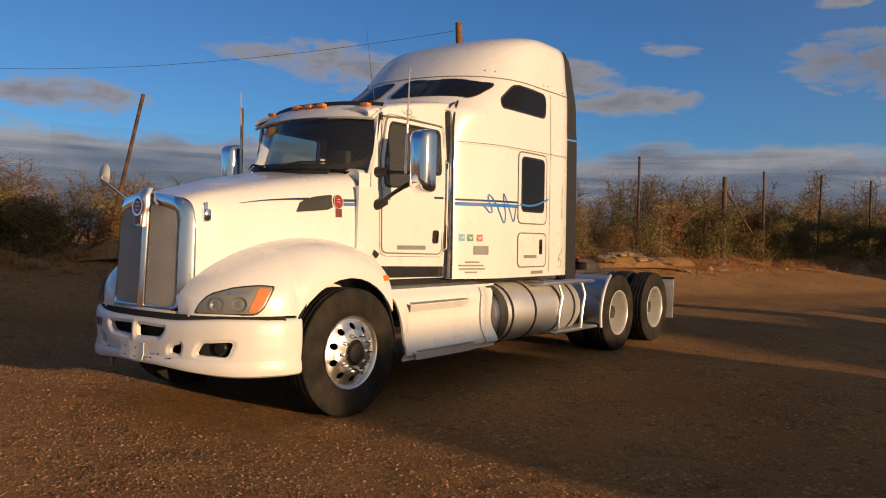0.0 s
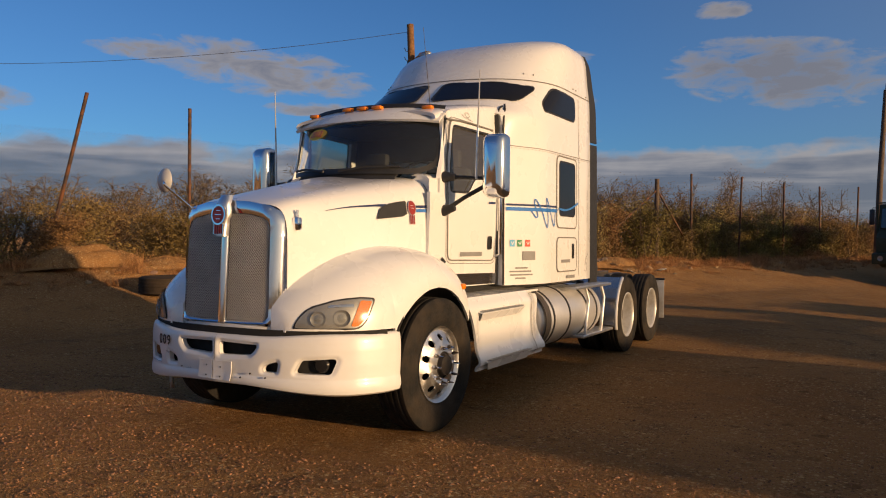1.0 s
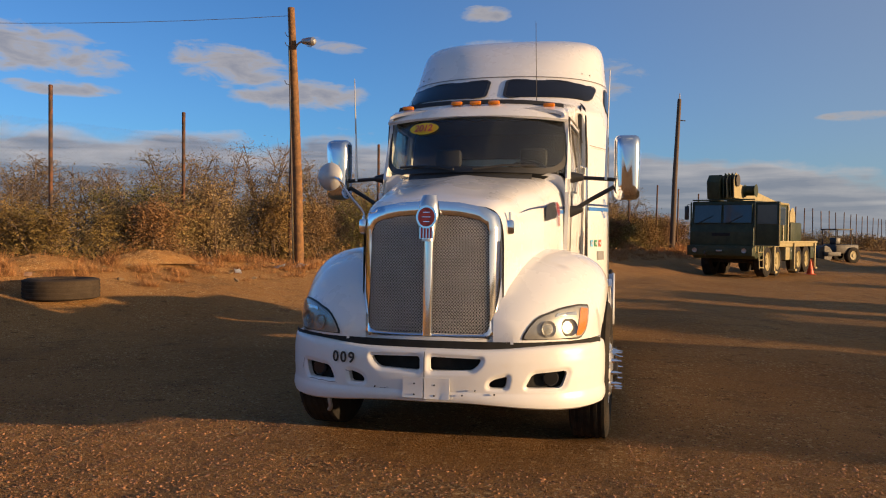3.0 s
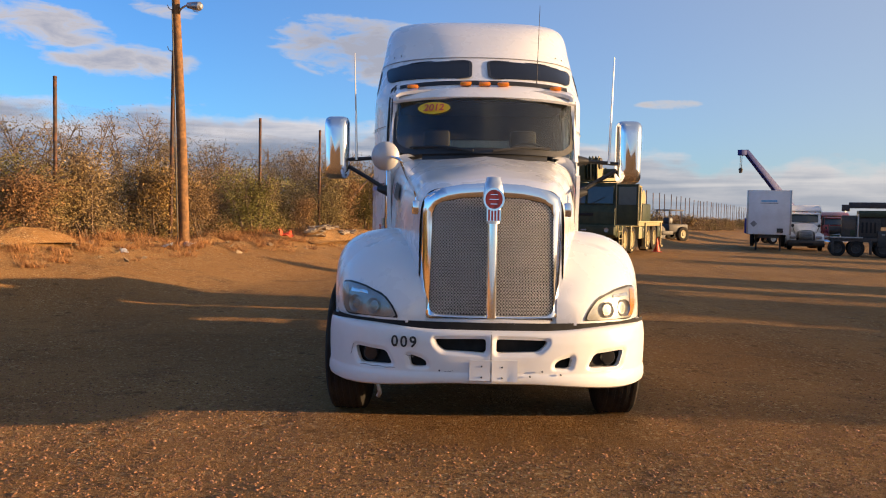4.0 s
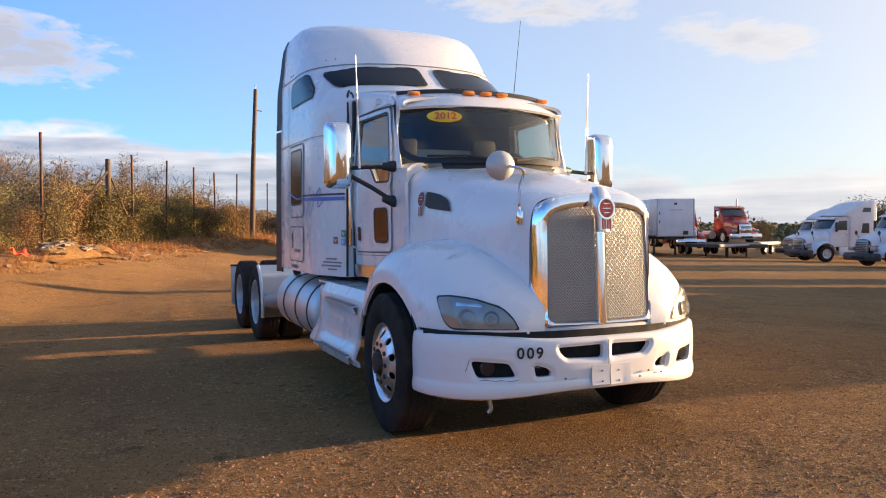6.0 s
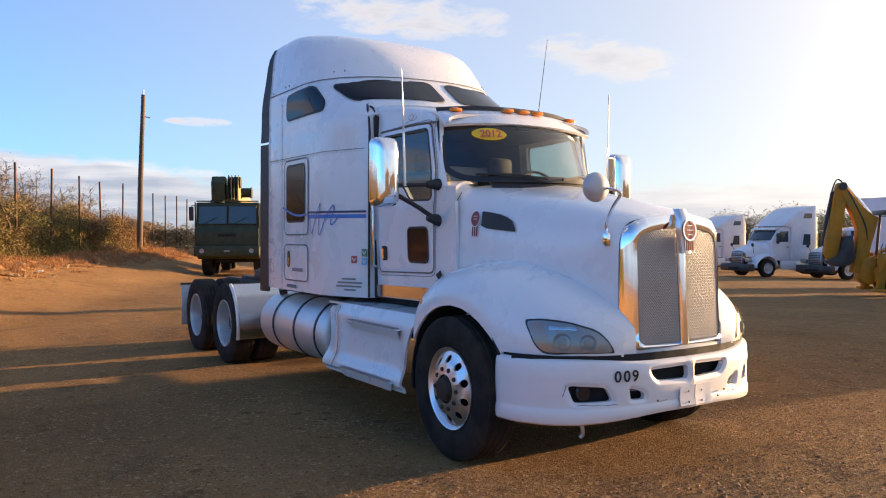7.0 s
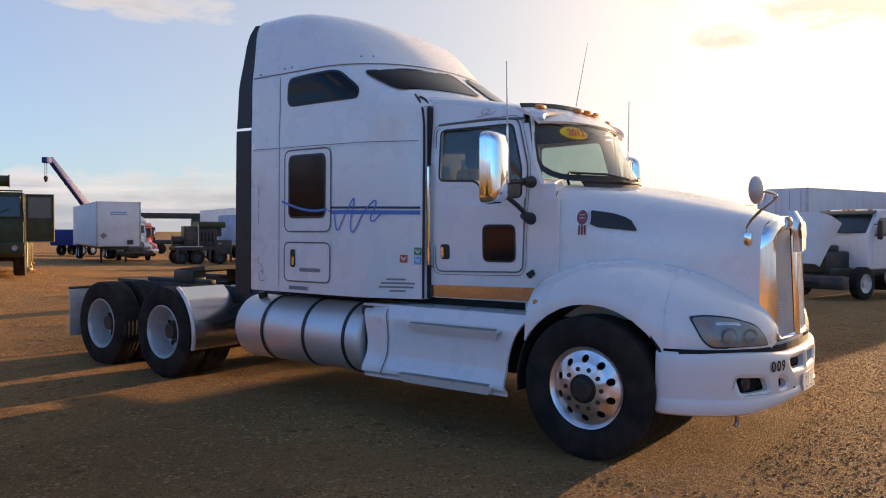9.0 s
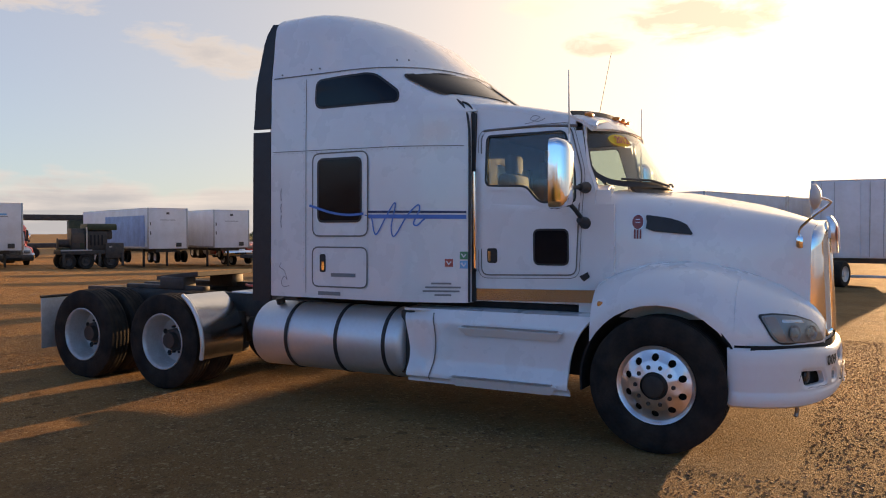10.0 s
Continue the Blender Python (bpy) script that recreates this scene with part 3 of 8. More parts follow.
def sl_ring(z):
    """Half an outline at a height, from the middle of the front to the rear corner."""
    pts = []
    if z < 2.735:
        x0 = sl_x(2.96, z) - 0.01
        pts += [(x0 * t, 2.96) for t in (0, 0.25, 0.5, 0.75, 0.9)] + [(x0, 2.965)]
        pts += [(sl_x(y, z), y) for y in (3.0, 3.1, 3.2, 3.3, 3.4, 3.5, 3.6, 3.7, 3.8, 3.9, 4.0, 4.3, 4.6, 4.85)]
    else:
        f, r, w, n = lev_front(z), lev_round(z), lev_wide(z), lev_n(z)
        for k in range(14):
            a = math.pi / 2 * k / 13
            pts.append((w * math.sin(a) ** (2 / n), f + r - r * math.cos(a) ** (2 / n) if k < 13 else f + r))
        y1 = f + r
        pts += [(w, y1 + (4.9 - y1) * t) for t in (0.2, 0.4, 0.6, 0.8, 0.95, 1.0)]
    pts.append((pts[-1][0] - 0.002, SL_REAR - 0.05))
    pts.append((pts[-1][0] - 0.03, SL_REAR))
    return pts


def build_sleeper():
    bm = B()
    zs = [1.055, 1.3, 1.6, 1.9, 2.2, 2.45, 2.58, 2.66, 2.73, 2.74, 2.77, 2.80, 2.86, 2.92, 3.0, 3.08, 3.16, 3.24, 3.32, 3.42, 3.52, 3.59, 3.65, 3.70, 3.74, 3.77, 3.795, 3.815, 3.828, 3.835]
    rings = []
    for z in zs:
        half = sl_ring(z)
        full = [(-x, y) for x, y in half[::-1]] + half[1:]
        rings.append([bm.verts.new((x, y, z)) for x, y in full])
    for a, b in zip(rings, rings[1:]):
        if len(a) != len(b):
            continue
        for k in range(len(a) - 1):
            bm.faces.new((a[k], a[k + 1], b[k + 1], b[k]))
        bm.faces.new((a[-1], a[0], b[0], b[-1]))
    bm.faces.new(rings[-1])
    bm.faces.new(rings[0][::-1])
    return bm


def side_on(sign, off=0.004):
    return lambda y, z: Vector((sign * (sl_x(y, z) + off), y, z))


sleeper = part("sleeper", build_sleeper(), WHITE, truck, "white riveted high-roof sleeper cab", smooth=35)
for sg in (1, -1):
    s_on = side_on(sg)
    # small upper window
    up = [(3.60, 2.855), (4.48, 2.855), (4.47, 3.10), (3.86, 3.12), (3.60, 2.93)]
    rim = part("window_gasket", patch(B(), round_poly(grow(up, 0.02), 0.09), side_on(sg, 0.003)), BLACK_TRIM, sleeper)
    part("upper_window", patch(B(), round_poly(up, 0.08), side_on(sg, 0.007)), DARK_GLASS, sleeper, "dark tinted upper side window")
    # hatch with window, and the locker door under it
    hatch = [(3.89, 1.64), (4.515, 1.64), (4.515, 2.415), (3.89, 2.415)]
    glass = [(3.962, 1.775), (4.45, 1.775), (4.45, 2.36), (3.962, 2.36)]
    locker = [(3.895, 1.165), (4.518, 1.165), (4.518, 1.535), (3.895, 1.535)]
    bm = patch(B(), round_poly(hatch, 0.08), side_on(sg, 0.006))
    part("window_surround", bm, WHITE, sleeper)
    part("window_seam", ribbon(B(), round_poly(hatch, 0.08), 0.014, side_on(sg, 0.008), True), SEAM, sleeper)
    part("side_window", patch(B(), round_poly(glass, 0.06), side_on(sg, 0.010)), DARK_GLASS, sleeper, "dark tinted sleeper window")
    part("window_gasket", ribbon(B(), round_poly(glass, 0.06), 0.02, side_on(sg, 0.011), True), BLACK_TRIM, sleeper)
    door = part("locker_door", patch(B(), round_poly(locker, 0.07), side_on(sg, 0.006)), WHITE, sleeper)
    part("locker_seam", ribbon(B(), round_poly(locker, 0.07), 0.014, side_on(sg, 0.008), True), SEAM, sleeper)
    bm = patch(B(), round_poly([(4.36, 1.30), (4.43, 1.30), (4.43, 1.47), (4.36, 1.47)], 0.02), side_on(sg, 0.010))
    part("latch", bm, BLACK_TRIM, door)
    part("latch_plate", patch(B(), round_poly([(4.375, 1.32), (4.405, 1.32), (4.405, 1.40), (4.375, 1.40)], 0.01), side_on(sg, 0.014)), CHROME, door)
    part("printed_bar", patch(B(), [(4.02, 1.26), (4.30, 1.26), (4.30, 1.295), (4.02, 1.295)], side_on(sg, 0.010)), GREY_BAR, door)
    part("badge", patch(B(), [(4.19, 1.085), (4.45, 1.085), (4.45, 1.12), (4.19, 1.12)], side_on(sg, 0.009)), GREY_BAR, sleeper)
    # seams and rivets
    part("seam", ribbon(B(), [(y, 2.45 - 0.012 * (4.6 - y)) for y in span(3.0, 5.0, 16)], 0.007, side_on(sg, 0.003)), SEAM, sleeper)
    part("seam", ribbon(B(), [(4.60, z) for z in span(1.1, 3.13, 14)], 0.007, side_on(sg, 0.003)), SEAM, sleeper)
    bm = B()
    for y in span(3.05, 4.98, 34):
        rod(bm, s_on(y, 2.432 - 0.012 * (4.6 - y)), side_on(sg, 0.008)(y, 2.432 - 0.012 * (4.6 - y)), 0.006, seg=6)
    for z in span(1.2, 3.1, 30):
        rod(bm, side_on(sg, 0.002)(4.625, z), side_on(sg, 0.007)(4.625, z), 0.005, seg=6)
    tagged(part("rivets", bm, RIVET, sleeper), kind="stuff")
    # twin stripe with a scribble
    zl = lambda y: 1.828 + 0.012 * (y - 3.0)
    part("stripe", ribbon(B(), [(y, zl(y) + 0.022) for y in span(2.975, 3.92, 14)], 0.02, side_on(sg, 0.0055)), BLUE_DARK, sleeper, "navy stripe")
    part("stripe", ribbon(B(), [(y, zl(y) - 0.020) for y in span(2.975, 3.92, 14)], 0.036, side_on(sg, 0.0055)), BLUE, sleeper, "bright blue stripe")
    scrib = smooth_path([(3.92, 1.83, 0), (3.85, 1.81, 0), (3.82, 1.68, 0), (3.785, 1.665, 0), (3.70, 1.80, 0), (3.61, 1.93, 0), (3.595, 1.90, 0), (3.635, 1.73, 0), (3.62, 1.64, 0), (3.575, 1.67, 0), (3.48, 1.82, 0), (3.385, 1.915, 0), (3.37, 1.87, 0), (3.42, 1.76, 0), (3.39, 1.735, 0), (3.34, 1.78, 0), (3.29, 1.82, 0)], 6)
    part("stripe", ribbon(B(), [(p.x, p.y) for p in scrib], 0.013, side_on(sg, 0.0075)), BLUE, sleeper, "blue scribble in the stripe")
    sweep = smooth_path([(4.55, 1.93, 0), (4.3, 1.86, 0), (4.1, 1.835, 0), (3.93, 1.845, 0)], 6)
    part("stripe", ribbon(B(), [(p.x, p.y) for p in sweep], 0.022, side_on(sg, 0.014)), BLUE, sleeper)
    # thin scroll decals near the rear edge
    curl = smooth_path([(4.80, 1.16, 0), (4.87, 1.15, 0), (4.90, 1.20, 0), (4.86, 1.25, 0), (4.83, 1.22, 0), (4.86, 1.30, 0), (4.92, 1.34, 0), (4.90, 1.38, 0)], 6)
    part("scroll_decal", ribbon(B(), [(p.x, p.y) for p in curl], 0.006, side_on(sg, 0.004)), GREY_BAR, sleeper, "thin grey scroll decal")
    for lo, hi in ((1.72, 1.84), (1.87, 1.95), (1.98, 2.10)):
        part("scroll_decal", ribbon(B(), [(4.90, lo), (4.906, (lo + hi) / 2), (4.90, hi)], 0.009, side_on(sg, 0.004)), GREY_BAR, sleeper)
    # stickers and small print
    for (y, z), mt in (((2.995, 1.47), STK_GREEN), ((3.12, 1.405), STK_RED), ((2.995, 1.39), STK_BLUE)) if sg < 0 else (((3.06, 1.47), STK_BLUE), ((3.16, 1.47), STK_GREEN), ((3.27, 1.47), STK_RED)):
        part("sticker", patch(B(), [(y - 0.034, z - 0.034), (y + 0.034, z - 0.034), (y + 0.034, z + 0.034), (y - 0.034, z + 0.034)], side_on(sg, 0.006), 3, 2), mt, sleeper)
        part("sticker_mark", ribbon(B(), [(y - 0.018, z + 0.012), (y, z - 0.014), (y + 0.02, z + 0.016)], 0.012, side_on(sg, 0.008)), WHITE, sleeper)
    if sg > 0:
        part("sticker", patch(B(), [(3.20, 1.30), (3.38, 1.30), (3.38, 1.39), (3.20, 1.39)], side_on(sg, 0.006), 3, 2), GREY_BAR, sleeper)
    for k, (a, b) in enumerate(((3.10, 3.27), (3.02, 3.32), (3.03, 3.34), (3.10, 3.24))):
        z = 1.215 - 0.034 * k
        part("printed_bar", patch(B(), [(a, z), (b, z), (b, z + 0.016), (a, z + 0.016)], side_on(sg, 0.006), 3, 4), GREY_BAR, sleeper)
    # black gap strip between cab and sleeper
    part("gap_seal", tube(B(), [(sg * (sl_x(2.96, z) - 0.012), 2.955, z) for z in (1.06, 1.5, 2.0, 2.4)] + [(sg * 0.905, 2.965, 2.58), (sg * 0.90, 2.985, 2.70), (sg * 0.885, 3.04, 2.80), (sg * 0.85, 3.11, 2.85), (sg * 0.80, 3.13, 2.865)], 0.011), BLACK_TRIM, sleeper, "black rubber gap seal")
    # dark extender behind the sleeper, in two lengths
    for lo, hi in ((1.0, 2.66), (2.69, 3.73)):
        bm = B()
        prof = along([(1.0, 5.26), (2.66, 5.25), (3.1, 5.22), (3.5, 5.16), (3.73, 5.09)])
        grid(bm, lambda u, z: Vector((sg * (lev_wide(z) - 0.012 + 0.022 * u), (SL_REAR - 0.02 - 0.06 * ease(3.3, 3.74, z)) * (1 - u) + u * prof(z), z)), (0, 0.5, 1), span(lo, hi, 10))
        thicken(bm, 0.02)
        part("side_extender", bm, BLACK_TRIM, sleeper, "black rubber side extender")

# windows under the roof cap: one on each side, running from the middle round the shoulder
def wrap_on(sign, off):
    """A place on the brow by share of the round (0 the middle, 1 the flank) and height."""
    def f(u, z):
        fr, r, w, n = lev_front(z), lev_round(z), lev_wide(z), lev_n(z)
        a = math.pi / 2 * max(0.0, min(u, 1.0))
        p = Vector((w * math.sin(a) ** (2 / n), fr + r - r * math.cos(a) ** (2 / n) + max(0, u - 1) * r, z))
        return Vector((sign * (p.x + off * math.sin(a)), p.y - off * math.cos(a), z + off * 0.3))
    return f


for sg in (1, -1):
    rw = [(0.026, 2.912), (0.565, 2.903), (0.605, 2.935), (0.662, 3.06), (0.645, 3.10), (0.35, 3.14), (0.032, 3.15)]
    part("roof_window", patch(B(), round_poly(rw, 0.04), wrap_on(sg, 0.010), 10, 26), DARK_GLASS, sleeper, "dark tinted window wrapped round the brow", out=(sg * 0.5, -1, 0.3))
    part("window_gasket", ribbon(B(), round_poly(rw, 0.04), 0.012, wrap_on(sg, 0.011), True), BLACK_TRIM, sleeper)
    part("seam", ribbon(B(), [(y, 3.17 - 0.03 * ease(4.2, 3.4, y)) for y in span(4.2, 5.0, 16)], 0.012, side_on(sg, 0.004)), SEAM, sleeper)
    part("seam", ribbon(B(), [(u, 3.19 - 0.02 * u) for u in span(0, 1.0, 24)], 0.010, wrap_on(sg, 0.005)), SEAM, sleeper)
bm = B()
for sg in (1, -1):
    for y, z in ((3.62, 3.26), (3.70, 3.255), (4.45, 3.22), (4.55, 3.22), (4.9, 3.2)):
        rod(bm, side_on(sg, 0)(y, z), side_on(sg, 0.008)(y, z), 0.008, seg=6)
tagged(part("rivets", bm, SEAM, sleeper), kind="stuff")

# ---- cab ----
cab = part("cab", B(), None, truck, "white cab with doors and windshield")


def cab_x(y, z):
    return 0.795 + 0.055 * ease(1.75, 2.95, y) - 0.035 * ease(2.05, 2.8, z) * (1 - 0.3 * ease(2.2, 2.95, y)) + 0.02 * math.sin(math.pi * min(1, max(0, (z - 1.2) / 1.4)))


def cab_on(sign, off=0.0):
    return lambda y, z: Vector((sign * (cab_x(y, z) + off), y, z))


roof_z = curve_through([(1.80, 2.60), (1.95, 2.665), (2.3, 2.745), (2.7, 2.82), (3.1, 2.875)])
ws_side = along([(2.04, 1.86), (2.22, 1.93), (2.57, 1.985), (2.62, 1.99)])           # y of the pillar by height
ws_mid = along([(2.0, 1.405), (2.57, 1.77), (2.65, 1.82)])


def ws_y(x, z):
    """Windshield: raked, bowed forward in the middle."""
    return ws_side(z) - (ws_side(z) - ws_mid(z)) * (1 - min(1, abs(x) / 0.78) ** 2.2)


for sg in (1, -1):
    bm = B()
    win = [(2.82, 2.08), (2.82, 2.51), (2.125, 2.52), (2.025, 2.16), (2.02, 1.92), (2.33, 1.925), (2.45, 2.065)]
    # lower side
    grid(bm, cab_on(sg), span(1.70, 2.95, 14), [1.07, 1.2, 1.35, 1.5, 1.65, 1.8, 1.90])
    grid(bm, cab_on(sg), span(2.82, 2.95, 2), [1.90, 2.05, 2.2, 2.35, 2.5, 2.62])
    sill = along([(2.02, 1.925), (2.33, 1.93), (2.45, 2.07), (2.82, 2.085)])
    grid(bm, lambda y, v: cab_on(sg)(y, 1.90 + v * (sill(y) - 1.90)), [2.02, 2.18, 2.33, 2.36, 2.39, 2.42, 2.45, 2.6, 2.82], (0, 1))
    grid(bm, lambda u, z: cab_on(sg)(ws_side(max(z, 2.04)) + u * (along([(1.9, 2.02), (1.94, 2.02), (2.16, 2.005), (2.52, 2.11)])(z) - ws_side(max(z, 2.04))), z), (0, 0.5, 1), [1.90, 1.94, 2.04, 2.16, 2.3, 2.45, 2.52])
    grid(bm, lambda u, v: cab_on(sg)(2.04 + (0.93 + 0.13 * v) * u, 2.51 + v * (roof_z(2.04 + 0.91 * u) - 0.06 - 2.51)), span(0, 1, 10), (0, 0.5, 1))
    thicken(bm, 0.03, (sg, 0, 0))
    part("side_panel", bm, WHITE, cab)
    # door skin, standing proud, with seam, lower window and handle
    skin = [(2.02, 1.315), (2.86, 1.30), (2.86, 1.92), (2.00, 1.90)]
    door = part("door", patch(B(), round_poly(skin, 0.05), cab_on(sg, 0.006), 10, 8), WHITE, cab)
    loop = [(2.02, 1.315), (2.865, 1.30), (2.875, 2.54), (2.08, 2.565), (1.965, 2.16), (1.99, 1.9)]
    part("door_seam", ribbon(B(), round_poly(loop, 0.07), 0.012, cab_on(sg, 0.008), True), SEAM, door)
    part("door_seam", ribbon(B(), round_poly(grow(loop, 0.028), 0.09), 0.005, cab_on(sg, 0.008), True), SEAM, door)
    part("door_latch", patch(B(), [(1.92, 1.345), (2.0, 1.30), (1.95, 1.265), (1.90, 1.30)], cab_on(sg, 0.010), 4, 4), BLACK_TRIM, cab)
    swirl = smooth_path([(2.30, 2.64, 0), (2.36, 2.615, 0), (2.43, 2.635, 0), (2.40, 2.665, 0), (2.35, 2.65, 0), (2.42, 2.61, 0), (2.48, 2.60, 0)], 5)
    part("scroll_decal", ribbon(B(), [(p.x, p.y) for p in swirl], 0.005, cab_on(sg, 0.006)), GREY_BAR, cab, "thin grey scroll decal")
    part("door_frame", ribbon(B(), round_poly(grow(win, 0.02), 0.05), 0.045, cab_on(sg, 0.012), True), WHITE, door)
    part("window_gasket", ribbon(B(), round_poly(win, 0.05), 0.018, cab_on(sg, 0.014), True), BLACK_TRIM, door)
    part("door_window", patch(B(), round_poly(win, 0.05), cab_on(sg, -0.008)), SIDE_GLASS, door, "greenish door glass", out=(sg, 0, 0)).visible_shadow = False
    if sg < 0:
        low = [(2.085, 1.40), (2.38, 1.40), (2.38, 1.695), (2.085, 1.695)]
        part("peep_window", patch(B(), round_poly(low, 0.05), cab_on(sg, 0.010)), DARK_GLASS, door, "dark lower door window")
        part("window_gasket", ribbon(B(), round_poly(low, 0.05), 0.016, cab_on(sg, 0.012), True), BLACK_TRIM, door)
    else:
        part("printed_bar", patch(B(), [(2.22, 1.345), (2.62, 1.345), (2.62, 1.385), (2.22, 1.385)], cab_on(sg, 0.009)), GREY_BAR, door)
    part("handle", patch(B(), round_poly([(2.715, 1.405), (2.81, 1.405), (2.81, 1.535), (2.715, 1.535)], 0.025), cab_on(sg, 0.010)), BLACK_TRIM, door)
    part("pull", patch(B(), round_poly([(2.775, 1.42), (2.80, 1.42), (2.80, 1.51), (2.775, 1.51)], 0.008), cab_on(sg, 0.016)), CHROME, door, "chrome pull")
    # grab rail by the rear edge of the door
    bm = tube(B(), [cab_on(sg, 0.0)(2.91, 1.34), cab_on(sg, 0.05)(2.91, 1.36), cab_on(sg, 0.05)(2.91, 2.2), cab_on(sg, 0.0)(2.91, 2.22)], 0.016)
    part("grab_rail", bm, CHROME, cab)
    # stainless kick panel and the stripes on the cowl
    part("kick_panel", patch(B(), [(1.78, 1.08), (2.95, 1.075), (2.95, 1.195), (1.78, 1.20)], lambda y, z: Vector((sg * (0.862 + 0.03 * (z - 1.13)), y, z)), 4, 8), KICK_STEEL, cab, "stainless steel kick panel")
    # A-pillar
    bm = B()
    grid(bm, lambda u, z: Vector((sg * (cab_x(ws_side(z), z) * (1 - u) + 0.785 * u + 0.006), ws_side(z) - 0.005 - 0.02 * u, z)), (0, 0.5, 1), span(2.02, 2.6, 6))
    thicken(bm, 0.03, (0, -1, 0.3))
    part("pillar", bm, WHITE, cab)
    # rubber seal that curves over from the roof into the gap before the sleeper
    part("gap_seal", tube(B(), [cab_on(sg, 0.022)(q.x, q.y) for q in smooth_path([(3.06, 2.83, 0), (3.0, 2.80, 0), (2.955, 2.73, 0), (2.94, 2.62, 0), (2.938, 2.45, 0)], 5)], 0.010, 6), BLACK_TRIM, cab)
    # black window edge beside the pillar
    part("rain_gutter", tube(B(), [cab_on(sg, 0.012)(y, z) for y, z in ((2.02, 2.56), (2.4, 2.575), (2.85, 2.56))], 0.010), SEAM, cab)
# roof of the cab
bm = B()
grid(bm, lambda t, y: Vector((cab_x(y, 2.62) * math.copysign(abs(math.sin(t)) ** 0.6, t), y, roof_z(y) - 0.09 + 0.09 * abs(math.cos(t)) ** 0.6)), span(-math.pi / 2, math.pi / 2, 20), span(1.86, 3.13, 10))
thicken(bm, 0.03, (0, 0, 1))
part("roof_panel", bm, WHITE, cab)
# windshield, its black frame, cowl
bm = B()
grid(bm, lambda x, z: Vector((x, ws_y(x, z), z)), span(-0.785, 0.785, 22), span(2.07, 2.60, 6))
shield = part("windshield", bm, WINDSHIELD, cab, "clean curved windshield", out=(0, -1, 0.3))
shield.visible_shadow = False
rim = [(x, 2.075) for x in span(-0.60, 0.60, 16)] + [(0.675, 2.088), (0.725, 2.115), (0.768, 2.16)] + [(0.782, z) for z in span(2.22, 2.55, 4)] + [(x, 2.560) for x in span(0.76, -0.76, 20)] + [(-0.782, z) for z in span(2.55, 2.22, 4)] + [(-0.768, 2.16), (-0.725, 2.115), (-0.675, 2.088)]
part("windshield_seal", ribbon(B(), rim, 0.05, lambda x, z: Vector((x, ws_y(x, z) - 0.006, z)), True), BLACK_TRIM, cab)
bm = B()
grid(bm, lambda x, v: Vector((x, ws_y(x, 2.05) - 0.02 + 0.05 * v, 2.0 + 0.07 * v)), span(-0.52, 0.52, 18), (0, 0.5, 1))
thicken(bm, 0.03, (0, -0.5, 1))
part("cowl", bm, BLACK_TRIM, cab)
for x0, x1 in ((-0.1, -0.62), (0.06, 0.55)):
    part("wiper", tube(B(), [(x0, ws_y(x0, 2.07) - 0.03, 2.075), ((x0 + x1) / 2, ws_y((x0 + x1) / 2, 2.1) - 0.035, 2.11), (x1, ws_y(x1, 2.11) - 0.03, 2.115)], 0.010, 6), BLACK_TRIM, cab)
# visor with five amber lamps
bm = B()


def visor(x, v):
    return Vector((x * (1.0 + 0.02 * v), ws_y(min(abs(x), 0.76), 2.6) + 0.14 - 0.185 * v - 0.05 * (abs(x) / 0.78) ** 2 * v, 2.688 - 0.05 * v - 0.085 * v * v - 0.03 * (abs(x) / 0.78) ** 3))


grid(bm, visor, span(-0.775, 0.775, 22), span(0, 1, 6))
thicken(bm, 0.025, (0, -0.3, 1))
vis = part("sun_visor", bm, WHITE, cab, "white exterior sun visor")
bm = B()
grid(bm, lambda x, v: visor(x, 0.06 + v * 0.1) + Vector((0, 0, 0.03 * (1 - v) + 0.004)), span(-0.74, 0.74, 22), (0, 0.5, 1))
thicken(bm, 0.012)
part("lamp_bar", bm, BLACK_TRIM, vis)
for x in (-0.62, -0.16, 0.0, 0.16, 0.62):
    c = visor(x, 0.36) + Vector((0, 0, 0.022))
    part("marker_lamp", box(B(), c - Vector((0.05, 0.03, 0.018)), c + Vector((0.05, 0.03, 0.016)), 0.012), AMBER, vis, "amber roof marker lamp")
# inside: floor, back wall with dark opening, dash, seats, steering wheel
bm = B()
box(bm, (-0.78, 1.75, 1.15), (0.78, 2.93, 1.25))
box(bm, (-0.78, 2.915, 1.25), (-0.42, 2.94, 2.66))
box(bm, (0.42, 2.915, 1.25), (0.78, 2.94, 2.66))
box(bm, (-0.42, 2.915, 2.3), (0.42, 2.94, 2.66))
box(bm, (-0.745, 1.97, 2.535), (0.745, 2.92, 2.55))
part("cab_lining", bm, INTERIOR, cab)
for sg in (1, -1):
    part("gap_filler", box(B(), (min(sg * 0.78, sg * 0.865), 2.925, 1.06), (max(sg * 0.78, sg * 0.865), 2.972, 2.72)), BLACK_TRIM, cab)
part("dashboard", box(B(), (-0.66, 1.70, 1.6), (0.66, 2.0, 2.0), 0.05), INTERIOR, cab)
for x in (-0.42, 0.42):
    bm = box(B(), (x - 0.25, 2.25, 1.45), (x + 0.25, 2.75, 1.62), 0.05)
    box(bm, (x - 0.24, 2.68, 1.6), (x + 0.24, 2.82, 2.2), 0.05)
    box(bm, (x - 0.13, 2.70, 2.2), (x + 0.13, 2.80, 2.38), 0.04)
    part("seat", bm, INTERIOR, cab, "dark cab seat")
bm = B()
